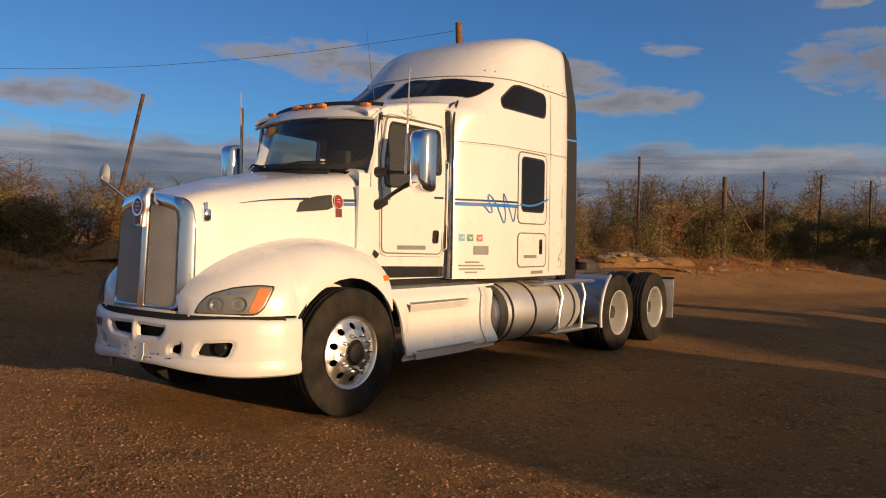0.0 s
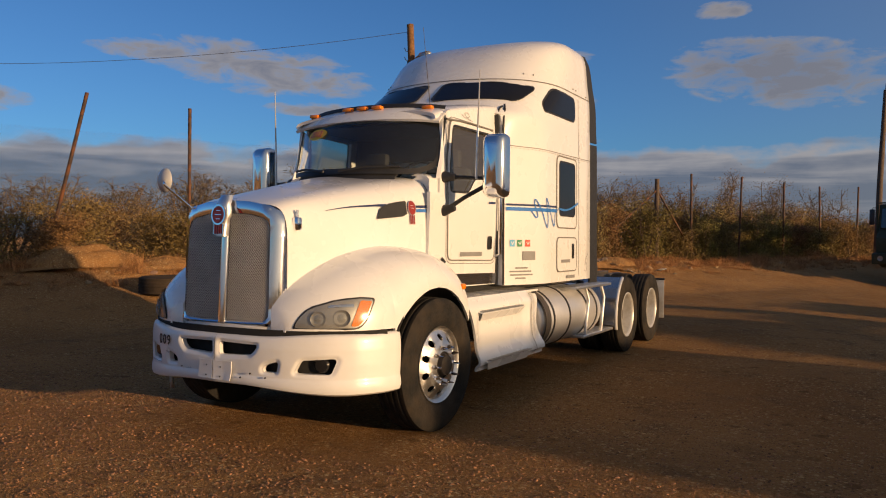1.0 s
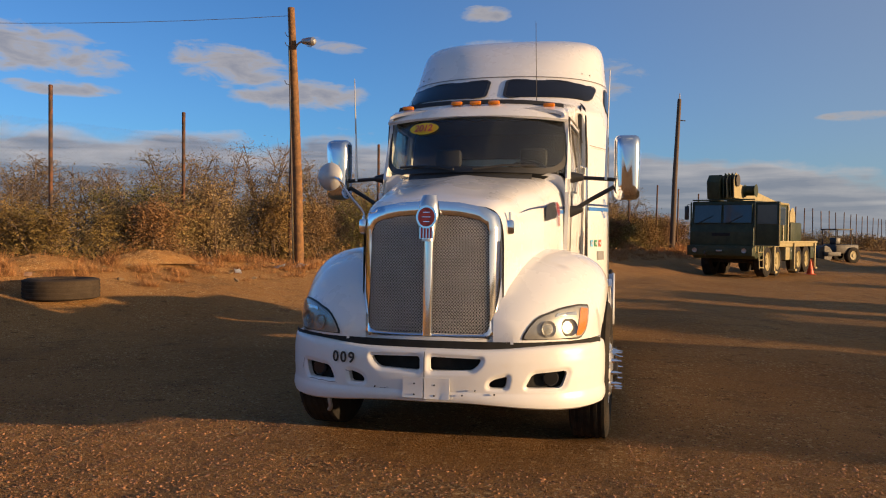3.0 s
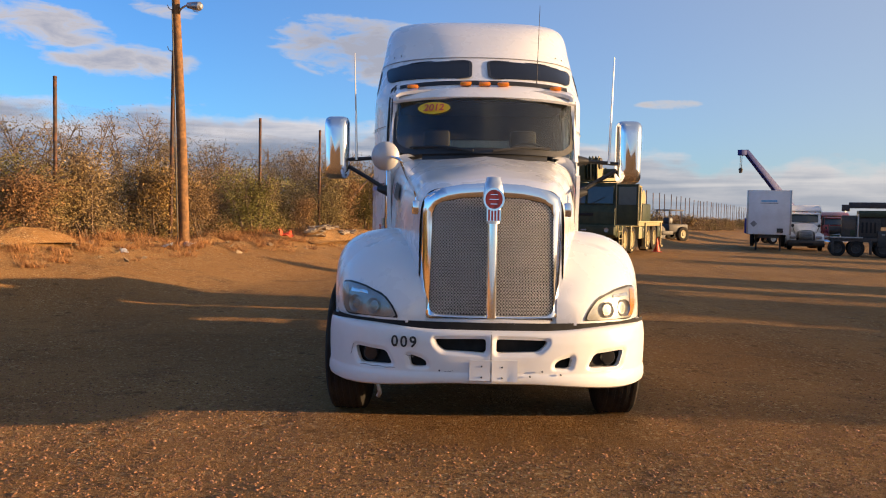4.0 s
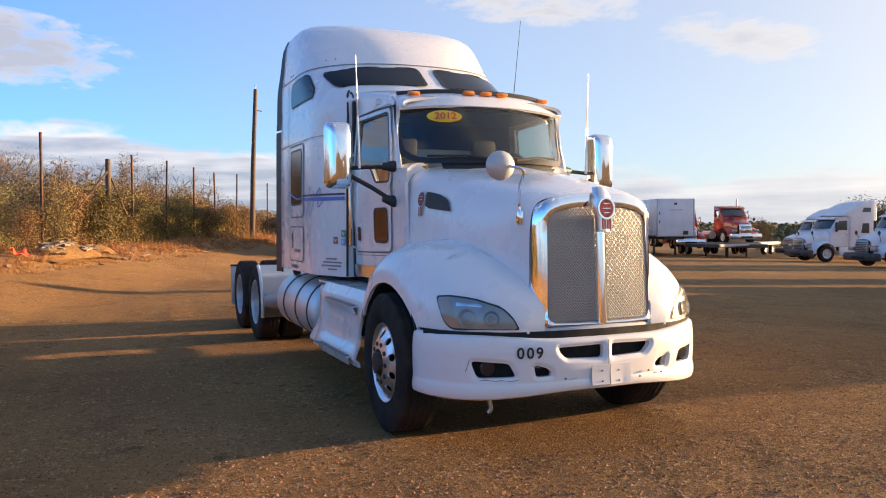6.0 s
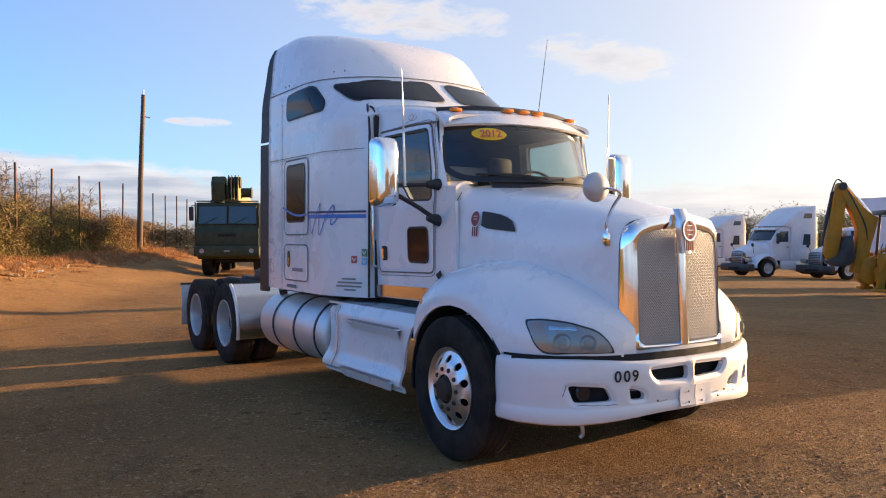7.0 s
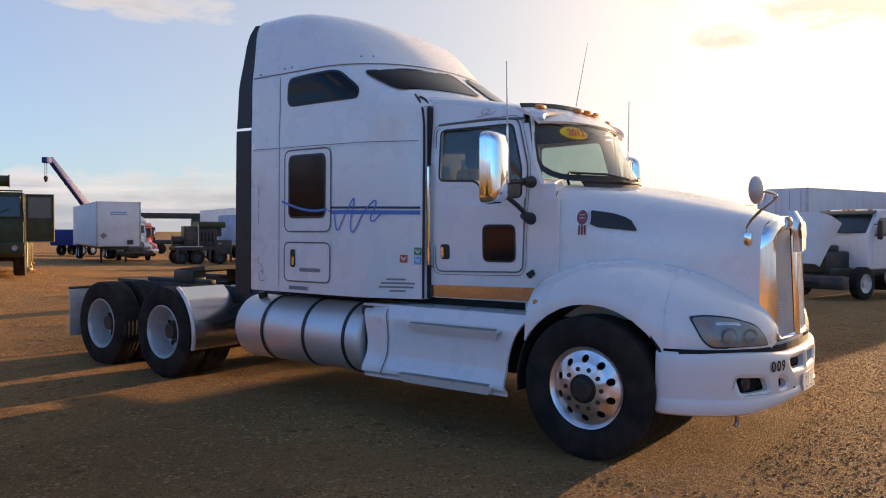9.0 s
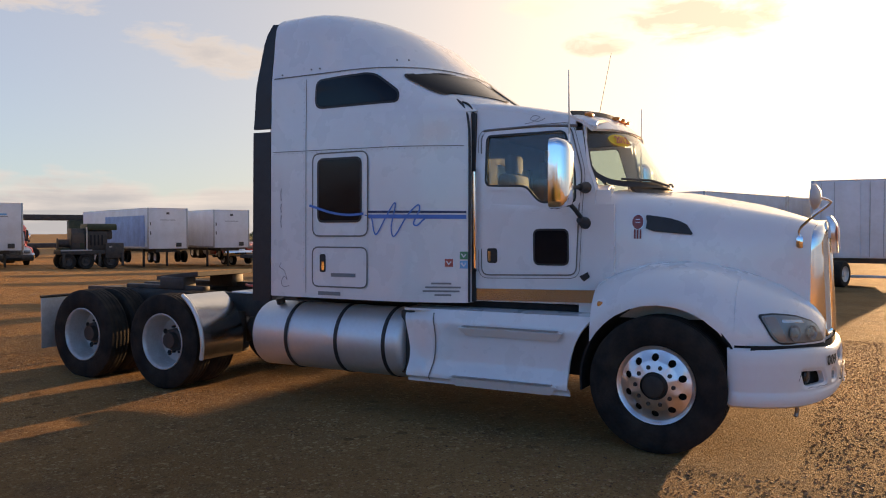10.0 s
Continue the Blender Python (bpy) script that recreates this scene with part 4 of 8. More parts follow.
ring = [(0.42 + 0.22 * math.cos(a), 2.12 + 0.10 * math.sin(a), 2.02 + 0.19 * math.sin(a)) for a in span(0, math.tau, 24)]
tube(bm, ring, 0.014, 6)
rod(bm, (0.42, 1.98, 1.9), (0.42, 2.12, 2.02), 0.03)
rod(bm, (0.21, 2.12, 2.02), (0.63, 2.12, 2.02), 0.012, seg=6)
part("steering_wheel", bm, BLACK_TRIM, cab)
# year sticker inside the glass
bm = B()
sx, sz = -0.43, 2.455
loop = [(sx + 0.14 * math.cos(a), sz + 0.053 * math.sin(a)) for a in span(0, math.tau, 28)[:-1]]
patch(bm, loop, lambda x, z: Vector((x, ws_y(x, z) - 0.010, z)), 12, 6)
part("year_sticker", bm, YELLOW_STK, cab, "oval yellow year sticker")
slope = 27.0
lettering("year_figures", "2012", 0.092, pose(sx, ws_y(sx, sz) - 0.024, sz, 90 - slope, 0, -20), STK_RED, cab, "red figures")

# ---- hood ----
hood_w = curve_through([(0.2, 0.478), (0.5, 0.545), (1.0, 0.665), (1.5, 0.742), (1.84, 0.80)])
hood_t = curve_through([(0.2, 1.735), (0.43, 1.805), (1.05, 1.935), (1.54, 2.005), (1.84, 2.045)])
HOOD_LOW = 1.0


def hood_n(y):
    """How square the hood's section is: squarest at the grille and at the cowl."""
    return 5.8 + 3.2 * ease(0.75, 0.25, y) + 2.2 * ease(1.2, 1.8, y)


def hood_at(a, y, off=0.0):
    w, t = hood_w(y) + off, hood_t(y) + off
    c, s = abs(math.cos(a)), math.sin(a)
    x = w * math.copysign(abs(s) ** (2 / hood_n(y)), s)
    z = HOOD_LOW + (t - HOOD_LOW) * c ** (2 / hood_n(y))
    z += 0.04 * ease(0.27, 0.16, abs(x)) * ease(0.2, 0.7, y) * (1 - ease(1.2, 1.8, y) * 0.6) + 0.02 * (1 - (abs(x) / w) ** 2) - 0.02
    return Vector((x, y - 0.10 * (1 - min(1, abs(x) / w) ** 2) * ease(0.9, 1.84, y) + (0.075 * min(1, abs(x) / w) ** 2 - 0.02) * ease(0.5, 0.22, y), z))


def hood_side(sign, off=0.004):
    """A place on the hood's flank by y and z."""
    def f(y, z):
        w, t = hood_w(y), hood_t(y)
        c = min(1, max(0, (z - HOOD_LOW) / (t - HOOD_LOW)))
        return Vector((sign * (w * max(0, 1 - c ** hood_n(y)) ** (1 / hood_n(y)) + off), y, z))
    return f


bm = B()
angles = [math.copysign((abs(t)) ** 1.0, t) * math.pi / 2 for t in span(-1, 1, 44)]
grid(bm, hood_at, angles, span(0.22, 1.80, 18))
hood = part("hood", bm, WHITE, truck, "white sloping hood")
for sg in (1, -1):
    part("seam", ribbon(B(), [(1.758, z) for z in span(1.36, 1.97, 12)], 0.009, hood_side(sg, 0.009)), SEAM, hood)
    # cowl side between hood and door
    bm = B()
    grid(bm, lambda y, z: Vector((sg * (hood_w(min(y, 1.8)) + 0.002), y, z)), (1.735, 1.80, 1.9, 2.0), span(1.07, 2.02, 6))
    part("cowl_side", bm, WHITE, cab)
    bm = B()

    def cowl_at(a, y):
        c, s_ = math.cos(a), math.sin(a)
        return Vector((sg * (0.792 + 0.03 * (y - 1.76)) * s_ ** (2 / 15), y, 1.0 + (1.066 + 0.06 * (y - 1.76)) * c ** (2 / 15)))
    grid(bm, cowl_at, [math.pi / 2 * (1 - (1 - t) ** 2) for t in span(0.02, 1, 30)], (1.765, 1.80, 1.85, 1.90, 1.95, 2.0))
    bm.verts.ensure_lookup_table()
    bmesh.ops.delete(bm, geom=[v for v in bm.verts if abs(v.co.x) < 0.60], context="VERTS")
    thicken(bm, 0.02, (sg, 0, 1))
    part("cowl_corner", bm, WHITE, cab)
    # closing strip from the hood's rear edge up to the cowl corner
    bm = B()
    grid(bm, lambda a, t: hood_at(sg * a, 1.797).lerp(cowl_at(a, 1.768), t), [math.pi / 2 * (1 - (1 - t) ** 2) for t in span(0.02, 0.995, 40)], (0, 0.5, 1))
    bmesh.ops.delete(bm, geom=[v for v in bm.verts if abs(v.co.x) < 0.58], context="VERTS")
    thicken(bm, 0.006, (0, -1, 0.5))
    part("cowl_strip", bm, WHITE, cab)
    # hood vent and round badge
    vent = [(1.10, 1.65), (1.47, 1.685), (1.455, 1.75), (1.47, 1.813), (1.30, 1.79), (1.16, 1.745)]
    part("hood_vent", patch(B(), round_poly(vent, 0.02), hood_side(sg, 0.012), 8, 6), BLACK_TRIM, hood, "black hood side vent")
    badge = [(1.525 + 0.045 * math.cos(a), 1.755 + 0.06 * math.sin(a)) for a in span(0, math.tau, 20)[:-1]]
    bd = part("side_badge", patch(B(), badge, hood_side(sg, 0.012), 8, 4), RED_ENAMEL, hood, "round red badge with a chrome tail")
    part("badge_rim", ribbon(B(), badge, 0.004, hood_side(sg, 0.014), True), ALUMINIUM, bd)
    for k in (-1, 0, 1):
        part("badge_bar", ribbon(B(), [(1.525 + 0.022 * k, 1.695), (1.525 + 0.022 * k, 1.62)], 0.014, hood_side(sg, 0.012)), RED_ENAMEL, bd)
    for zb in (1.775, 1.752):
        part("badge_mark", ribbon(B(), [(1.542, zb), (1.508, zb)], 0.004, hood_side(sg, 0.015)), ALUMINIUM, bd)
    if sg > 0:
        part("stripe", ribbon(B(), smooth_path([(0.62, 1.70, 0), (0.85, 1.735, 0), (1.10, 1.757, 0), (1.24, 1.765, 0)], 5), lambda t: 0.004 + 0.018 * t, hood_side(sg, 0.006)), BLUE_DARK, hood)
        part("stripe", ribbon(B(), [(1.58, 1.768), (1.77, 1.775)], 0.022, hood_side(sg, 0.006)), BLUE_DARK, hood)
        part("stripe", ribbon(B(), [(1.58, 1.735), (1.77, 1.74)], 0.028, hood_side(sg, 0.006)), BLUE, hood)
        part("stripe", ribbon(B(), [(2.72, 1.852), (2.86, 1.855)], 0.02, cab_on(sg, 0.012)), BLUE_DARK, cab)
    # bracket on the hood's front corner
    c = hood_side(sg, 0.0)(0.35, 1.595)
    br = part("mirror_bracket", box(B(), c - Vector((0.03, 0.028, 0.05)), c + Vector((0.03, 0.028, 0.05)), 0.018), CHROME, hood, "chrome hood bracket")
    if sg < 0:
        arm = smooth_path([c + Vector((0, 0, 0.04)), c + Vector((-0.01, 0, 0.10)), c + Vector((-0.06, -0.10, 0.20)), c + Vector((-0.09, -0.20, 0.28)), c + Vector((-0.11, -0.20, 0.31)), c + Vector((-0.18, -0.13, 0.335))], 6)
        part("mirror_arm", tube(B(), arm, 0.010), CHROME, hood)
        lathe_at = Vector((-0.715, 0.235, 1.93))
        part("spot_mirror", lathe(B(), [(0.035, 0.0), (0.03, 0.05), (0.005, 0.09), (-0.012, 0.096), (-0.016, 0.09), (-0.018, 0.0)], lathe_at, (-0.22, -0.97, 0.0), 28), MIRROR_BACK, hood, "round convex hood mirror with a pale back")
    else:
        part("mirror_stub", rod(B(), c + Vector((0, 0, 0.04)), c + Vector((0.0, 0, 0.10)), 0.010), CHROME, hood)

# ---- fenders with headlamps ----
fen_c = curve_through([(0.17, 0.99), (0.22, 1.075), (0.30, 1.155), (0.42, 1.235), (0.58, 1.315), (0.78, 1.385), (1.0, 1.43), (1.15, 1.442), (1.35, 1.43), (1.55, 1.385), (1.70, 1.33), (1.80, 1.27)])
fen_o = curve_through([(0.17, 0.56), (0.20, 0.65), (0.25, 0.755), (0.32, 0.855), (0.42, 0.95), (0.54, 1.025), (0.68, 1.08), (0.85, 1.115), (1.05, 1.135), (1.4, 1.145), (1.80, 1.145)])
WHEEL_Y, WHEEL_Z, ARCH = 1.275, 0.52, 0.605


def fen_b(y):
    if y < 0.74:
        return 0.855
    return WHEEL_Z + math.sqrt(max(0.02, ARCH ** 2 - (y - WHEEL_Y) ** 2))


def fender(sign, off=0.0):
    def f(a, y):
        xi, xo, zc, zb = hood_w(y) - 0.05, fen_o(y) + off, fen_c(y) + off * 0.5, fen_b(y)
        n = 2.5
        dip = -0.03 * math.sin(min(1, a / (math.pi / 2)) * math.pi) if False else 0
        return Vector((sign * (xi + (xo - xi) * math.sin(a) ** (2 / n)), y - off * ease(0.6, 0.2, y), zb + (zc - zb) * math.cos(a) ** (2 / n) + dip))
    return f


for sg in (1, -1):
    bm = B()
    ys = [0.17, 0.185, 0.20, 0.225, 0.25, 0.285, 0.32, 0.37, 0.42, 0.48, 0.54, 0.6, 0.67, 0.735, 0.742, 0.78, 0.85, 0.95, 1.05, 1.15, 1.275, 1.4, 1.5, 1.6, 1.68, 1.75, 1.80]
    rows = grid(bm, fender(sg), [math.pi / 2 * t for t in (0, 0.05, 0.12, 0.2, 0.3, 0.4, 0.5, 0.6, 0.7, 0.8, 0.88, 0.95, 1.0)], ys)
    base = [bm.verts.new((v.co.x, v.co.y, 0.843)) for v in rows[0]]
    for k in range(len(base) - 1):
        bm.faces.new((base[k], base[k + 1], rows[0][k + 1], rows[0][k]))
    thicken(bm, 0.02, (sg, 0, 0.6))
    fen = part("fender", bm, WHITE, truck, "white flared front fender")
    # inner arch
    bm = B()
    grid(bm, lambda a, x: Vector((sg * x, WHEEL_Y + 0.615 * math.cos(a), WHEEL_Z + 0.625 * math.sin(a))), span(-0.15, math.pi + 0.1, 20), (0.42, 1.11))
    grid(bm, lambda a, t: Vector((sg * 0.42, WHEEL_Y + 0.63 * t * math.cos(a), WHEEL_Z + 0.64 * t * math.sin(a))), span(-0.15, math.pi + 0.1, 20), (0.25, 1.0))
    thicken(bm, 0.015)
    part("arch_liner", bm, VOID, fen)
    # amber side lamp at the rear tip
    part("side_lamp", box(B(), (sg * 1.10 - 0.02, 1.69, 1.085), (sg * 1.10 + 0.045, 1.75, 1.135), 0.015), AMBER, fen, "amber side lamp")

    # headlamp: a lens over a recess, drawn by x and z on the nose
    def nose(off):
        ys_ = span(0.172, 0.73, 70)

        def f(p, z):
            xs_ = [abs(fender(sg)(math.acos(min(1, max(0, (z - fen_b(y)) / max(0.01, fen_c(y) - fen_b(y)))) ** 1.25), y).x) for y in ys_]
            y = float(np.interp(p, [a + b for a, b in zip(xs_, ys_)], ys_))
            return Vector((sg * (p - y + off * 0.6), y - off * 0.8, z + off * 0.2))
        return f
    lamp = [(0.80, 0.874), (1.42, 0.874), (1.50, 0.92), (1.595, 1.068), (1.45, 1.075), (1.22, 1.062), (0.95, 1.008), (0.85, 0.94)]
    hl = part("headlamp", patch(B(), round_poly(grow(lamp, 0.012), 0.04), nose(0.004), 12, 16), BLACK_TRIM, fen, "swept headlamp in the fender")
    part("reflector", patch(B(), round_poly(lamp, 0.04), nose(0.008), 12, 16), LAMP_INSIDE, hl)
    for x, z, r in ((1.03, 0.938, 0.05), (1.26, 0.942, 0.055)):
        c = nose(0.010)(x, z)
        face = Vector((sg * 0.55, -0.83, 0.1))
        part("bulb_bowl", lathe(B(), [(-0.03, 0.0), (-0.02, r * 0.5), (0.0, r), (0.004, r * 1.05)], c + face * 0.008, face, 20), LAMP_INSIDE, hl)
        part("bulb_lens", lathe(B(), [(0.0, r * 0.62), (0.012, r * 0.4), (0.018, 0)], c + face * 0.004, face, 20), LENS, hl)
    part("lamp_bar", patch(B(), [(1.12, 1.012), (1.38, 1.015), (1.38, 1.04), (1.14, 1.035)], nose(0.012), 4, 6), CHROME, hl)
    turn = [(1.345, 0.884), (1.42, 0.884), (1.49, 0.925), (1.575, 1.058), (1.45, 1.062)]
    # the lens away from the sun gets the amber with shade painted in
    part("turn_lens", patch(B(), round_poly(turn, 0.02), nose(0.014), 10, 8), AMBER if sg > 0 else AMBER_SHADED, hl, "amber turn lens")
    part("lens", patch(B(), round_poly(lamp, 0.04), nose(0.022), 12, 16), LENS, hl, out=(sg, -1, 0)).visible_shadow = False
    # black strip painted in as the shade between fender and bumper
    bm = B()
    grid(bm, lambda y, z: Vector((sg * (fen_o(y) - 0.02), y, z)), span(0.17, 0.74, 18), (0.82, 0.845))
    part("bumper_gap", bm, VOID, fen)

# ---- grille ----
grille = part("grille", B(), None, truck, "chrome-framed mesh grille")


def gr_y(x, z, off=0.0):
    return 0.152 + 0.05 * (z - 0.9) + 0.022 * (abs(x) / 0.4) ** 2 + 1.6 * max(0.0, abs(x) - 0.42) - off


outer = [(0.0, 1.765), (0.20, 1.752), (0.36, 1.722), (0.44, 1.68), (0.475, 1.60), (0.478, 1.3), (0.487, 1.0), (0.487, 0.93), (0.455, 0.882), (0.40, 0.872), (0.2, 0.868), (0.0, 0.868)]
inner = [(0.0, 1.675), (0.20, 1.664), (0.33, 1.638), (0.375, 1.61), (0.395, 1.56), (0.400, 1.3), (0.408, 1.0), (0.406, 0.945), (0.39, 0.918), (0.36, 0.906), (0.2, 0.902), (0.0, 0.902)]


def both(half):
    return half + [(-x, z) for x, z in half[::-1][1:-1]]


bm = B()
o_, i_ = both(outer), both(inner)
loops = []
for pts, off in ((o_, -0.13), (o_, 0.01), (None, 0.022), (i_, 0.012), (i_, -0.04)):
    pts = [((a[0] * 0.45 + b[0] * 0.55), (a[1] * 0.45 + b[1] * 0.55)) for a, b in zip(o_, i_)] if pts is None else pts
    loops.append([bm.verts.new((x, gr_y(x, z, off), z)) for x, z in pts])
for a, b in zip(loops, loops[1:]):
    for k in range(len(a)):
        j = (k + 1) % len(a)
        bm.faces.new((a[k], a[j], b[j], b[k]))
bmesh.ops.subdivide_edges(bm, edges=[e for e in bm.edges if e.calc_length() > 0.12], cuts=2, use_grid_fill=True)
part("grille_surround", bm, CHROME, grille, "wide chrome grille surround", smooth=60)
# black sheet in place of the shade behind the mesh
bm = B()
grid(bm, lambda x, z: Vector((x, gr_y(x, z, -0.035), z)), span(-0.41, 0.41, 8), span(0.89, 1.68, 4))
part("grille_backing", bm, VOID, grille)
# woven mesh: two ways of slanting strips, clipped by the opening
in_top = along([(0, 1.675), (0.20, 1.664), (0.33, 1.638), (0.375, 1.61), (0.395, 1.56), (0.41, 1.5)])


def inside(x, z):
    return 0.03 < abs(x) < 0.405 and 0.90 < z < in_top(abs(x))


for side in (1, -1):
    bm = B()
    pitch, slope_ = 0.0215, 1.08
    step = pitch / (2 * slope_)         # from one crossing to the next
    for lean in (1, -1):
        for k in range(-45, 90):
            c = 0.9 + k * pitch
            run, runs = [], []
            for j in range(-40, 52):
                x = 0.2 + j * step / 2
                z = c + lean * slope_ * (x - 0.2)
                if inside(x, z):
                    run.append((side * x, z, 0.0022 * lean * math.cos(math.pi * (j / 2 + k))))
                elif run:
                    runs.append(run)
                    run = []
            for run in [*runs, run]:
                vs = []
                for x, z, wave in run:
                    y = gr_y(x, z, 0.004 + wave)
                    vs.append([bm.verts.new((x, y + 0.003, z + 0.0035)), bm.verts.new((x, y - 0.0012, z + 0.0014)), bm.verts.new((x, y - 0.0012, z - 0.0014)), bm.verts.new((x, y + 0.003, z - 0.0035))])
                for p, q in zip(vs, vs[1:]):
                    for j in (0, 1, 2):
                        bm.faces.new((p[j], p[j + 1], q[j + 1], q[j]))
    for k in range(1, 37):              # level wires that stand proud of the weave
        z = 0.9 + 0.0215 * k
        xs_ = [x for x in span(0.03, 0.405, 16) if inside(x, z)]
        vs = [[bm.verts.new((side * x, gr_y(x, z, off), z + dz)) for off, dz in ((0.003, 0.0012), (0.0085, 0.0008), (0.0085, -0.0008), (0.003, -0.0012))] for x in xs_]
        for p, q in zip(vs, vs[1:]):
            for j in (0, 1, 2):
                bm.faces.new((p[j], p[j + 1], q[j + 1], q[j]))
    part("grille_mesh", bm, MESH_METAL, grille, "bright woven wire mesh", smooth=50, out=(0, -1, 0))
bm = B()
grid(bm, lambda a, z: Vector((0.034 * math.sin(a), gr_y(0, z, 0.012 + 0.03 * math.cos(a)), z)), span(-math.pi / 2, math.pi / 2, 10), span(0.885, 1.62, 8))
part("centre_bar", bm, CHROME, grille, "polished centre bar")
# badge housing and badge
bm = B()
prof = along([(1.50, 0.042), (1.60, 0.05), (1.66, 0.07), (1.74, 0.06), (1.80, 0.045)])
grid(bm, lambda a, z: Vector((prof(z) * math.sin(a) / 1.0, gr_y(0, z, 0.035 + 0.05 * max(0, math.cos(a)) ** 0.6) + 0.55 * max(0, z - 1.735), z)), span(-math.pi / 2, math.pi / 2, 14), span(1.50, 1.80, 14))
part("badge_housing", bm, ALUMINIUM, grille)
loop = [(0.062 * math.cos(a), 1.655 + 0.068 * math.sin(a)) for a in span(0, math.tau, 24)[:-1]]
fbadge = part("front_badge", patch(B(), loop, lambda x, z: Vector((x, gr_y(0, z, 0.095), z)), 10, 6), RED_ENAMEL, grille, "round red enamel badge")
part("badge_rim", ribbon(B(), loop, 0.013, lambda x, z: Vector((x, gr_y(0, z, 0.099), z)), True), CHROME, fbadge)
for mark in ([(-0.022, 1.685), (0.022, 1.685)], [(-0.03, 1.655), (0.03, 1.655)], [(-0.022, 1.625), (0.022, 1.625)]):
    part("badge_mark", ribbon(B(), mark, 0.0045, lambda x, z: Vector((x, gr_y(0, z, 0.1), z))), CHROME, fbadge)
part("badge_tail", patch(B(), [(-0.045, 1.515), (0.045, 1.515), (0.045, 1.59), (-0.045, 1.59)], lambda x, z: Vector((x, gr_y(0, z, 0.093), z)), 4, 3), CHROME, fbadge)
for x in (-0.03, -0.01, 0.01, 0.03):
    part("badge_bar", ribbon(B(), [(x, 1.588), (x, 1.518)], 0.012, lambda x, z: Vector((x, gr_y(0, z, 0.097), z))), RED_ENAMEL, fbadge)
# white apron under the surround
bm = B()
grid(bm, lambda x, z: Vector((x, 0.155 + 0.12 * (abs(x) / 0.62) ** 2.4 - 0.02, z)), span(-0.62, 0.62, 18), (0.845, 0.872, 0.885))
part("apron", bm, WHITE, grille)

# ---- bumper ----
bump_y = curve_through([(0.0, 0.065), (0.3, 0.08), (0.5, 0.11), (0.65, 0.155), (0.8, 0.225), (0.9, 0.295), (1.0, 0.395), (1.07, 0.51), (1.115, 0.62), (1.132, 0.745)])


def bump_in(z):
    """How far the face stands back, by height; the lower lip flares out."""
    return along([(0.395, 0.075), (0.405, 0.03), (0.42, 0.004), (0.45, -0.005), (0.49, -0.004), (0.512, 0.001), (0.525, 0.004), (0.56, 0.003), (0.62, 0.0), (0.73, 0.0), (0.775, 0.006), (0.796, 0.015), (0.808, 0.035)])(z)


def bump_low(x):
    return 0.455 - 0.055 * ease(0.2, 1.0, abs(x))


def bump_at(x, z, off=0.0):
    xa = abs(x)
    d = bump_in(z) - off
    y = bump_y(xa)
    slope = (bump_y(min(1.132, xa + 0.01)) - bump_y(xa - 0.01)) / 0.02
    nrm = Vector((-slope, 1)).normalized()
    z2 = z if z > 0.56 else bump_low(x) + (z - 0.395) * (0.56 - bump_low(x)) / (0.56 - 0.395)
    z2 += 0.028 * ease(0.35, 0.9, xa) * ease(0.72, 0.80, z)
    return Vector((math.copysign(xa + nrm.x * d, x), y + nrm.y * d, z2))


# openings: centre vents, small slanted slots, lamp openings
OPENINGS = [round_poly(p, r) for p, r in (
    ([(0.034, 0.666), (0.31, 0.676), (0.355, 0.715), (0.37, 0.75), (0.034, 0.757)], 0.02),
    ([(0.415, 0.567), (0.522, 0.565), (0.536, 0.645), (0.455, 0.624), (0.42, 0.603)], 0.02),
    ([(0.643, 0.566), (0.875, 0.558), (0.91, 0.672), (0.69, 0.657)], 0.028))]


def edge_of(x, z):
    """Signed distance to the nearest opening (negative inside) and the nearest place on its edge."""
    best, where = 9.0, None
    for poly in OPENINGS:
        if abs(x - poly[0].x) > 0.5:
            continue
        inside_, near, spot = False, 9.0, None
        for k in range(len(poly)):
            a, b = poly[k - 1], poly[k]
            if (a.y > z) != (b.y > z) and x < a.x + (b.x - a.x) * (z - a.y) / (b.y - a.y):
                inside_ = not inside_
            ab = b - a
            t = min(1, max(0, ((x - a.x) * ab.x + (z - a.y) * ab.y) / max(1e-9, ab.length_squared)))
            q = a + ab * t
            d = math.hypot(x - q.x, z - q.y)
            if d < near:
                near, spot = d, q
        near = -near if inside_ else near
        if near < best:
            best, where = near, spot
    return best, where


def bump_pt(x, z):
    """A place on the face; places inside an opening are drawn to its edge."""
    d, spot = edge_of(abs(x), z)
    if d < 0.0015:
        return bump_at(math.copysign(spot.x, x), spot.y, -0.014), d
    return bump_at(x, z, -0.014 * ease(0.024, 0.003, d)), d


bm = B()
half_x = span(0, 1.06, 97) + [1.075, 1.09, 1.10, 1.11, 1.12, 1.127, 1.132]
full = [-c for c in half_x[::-1]] + half_x[1:]
rows_z = [0.395, 0.40, 0.405, 0.412, 0.42, 0.435, 0.45, 0.47, 0.49, 0.505, 0.515, 0.523, 0.53, 0.54] + span(0.55, 0.77, 20) + [0.78, 0.788, 0.796, 0.803, 0.808]
made = [[bump_pt(x, z) for x in full] for z in rows_z]
vs = [[bm.verts.new(p) for p, _ in row] for row in made]
for a in range(len(rows_z) - 1):
    for k in range(len(full) - 1):
        if max(made[a][k][1], made[a][k + 1][1], made[a + 1][k][1], made[a + 1][k + 1][1]) > 0.0015:
            bm.faces.new((vs[a][k], vs[a][k + 1], vs[a + 1][k + 1], vs[a + 1][k]))
bmesh.ops.delete(bm, geom=[v for v in bm.verts if not v.link_faces], context="VERTS")
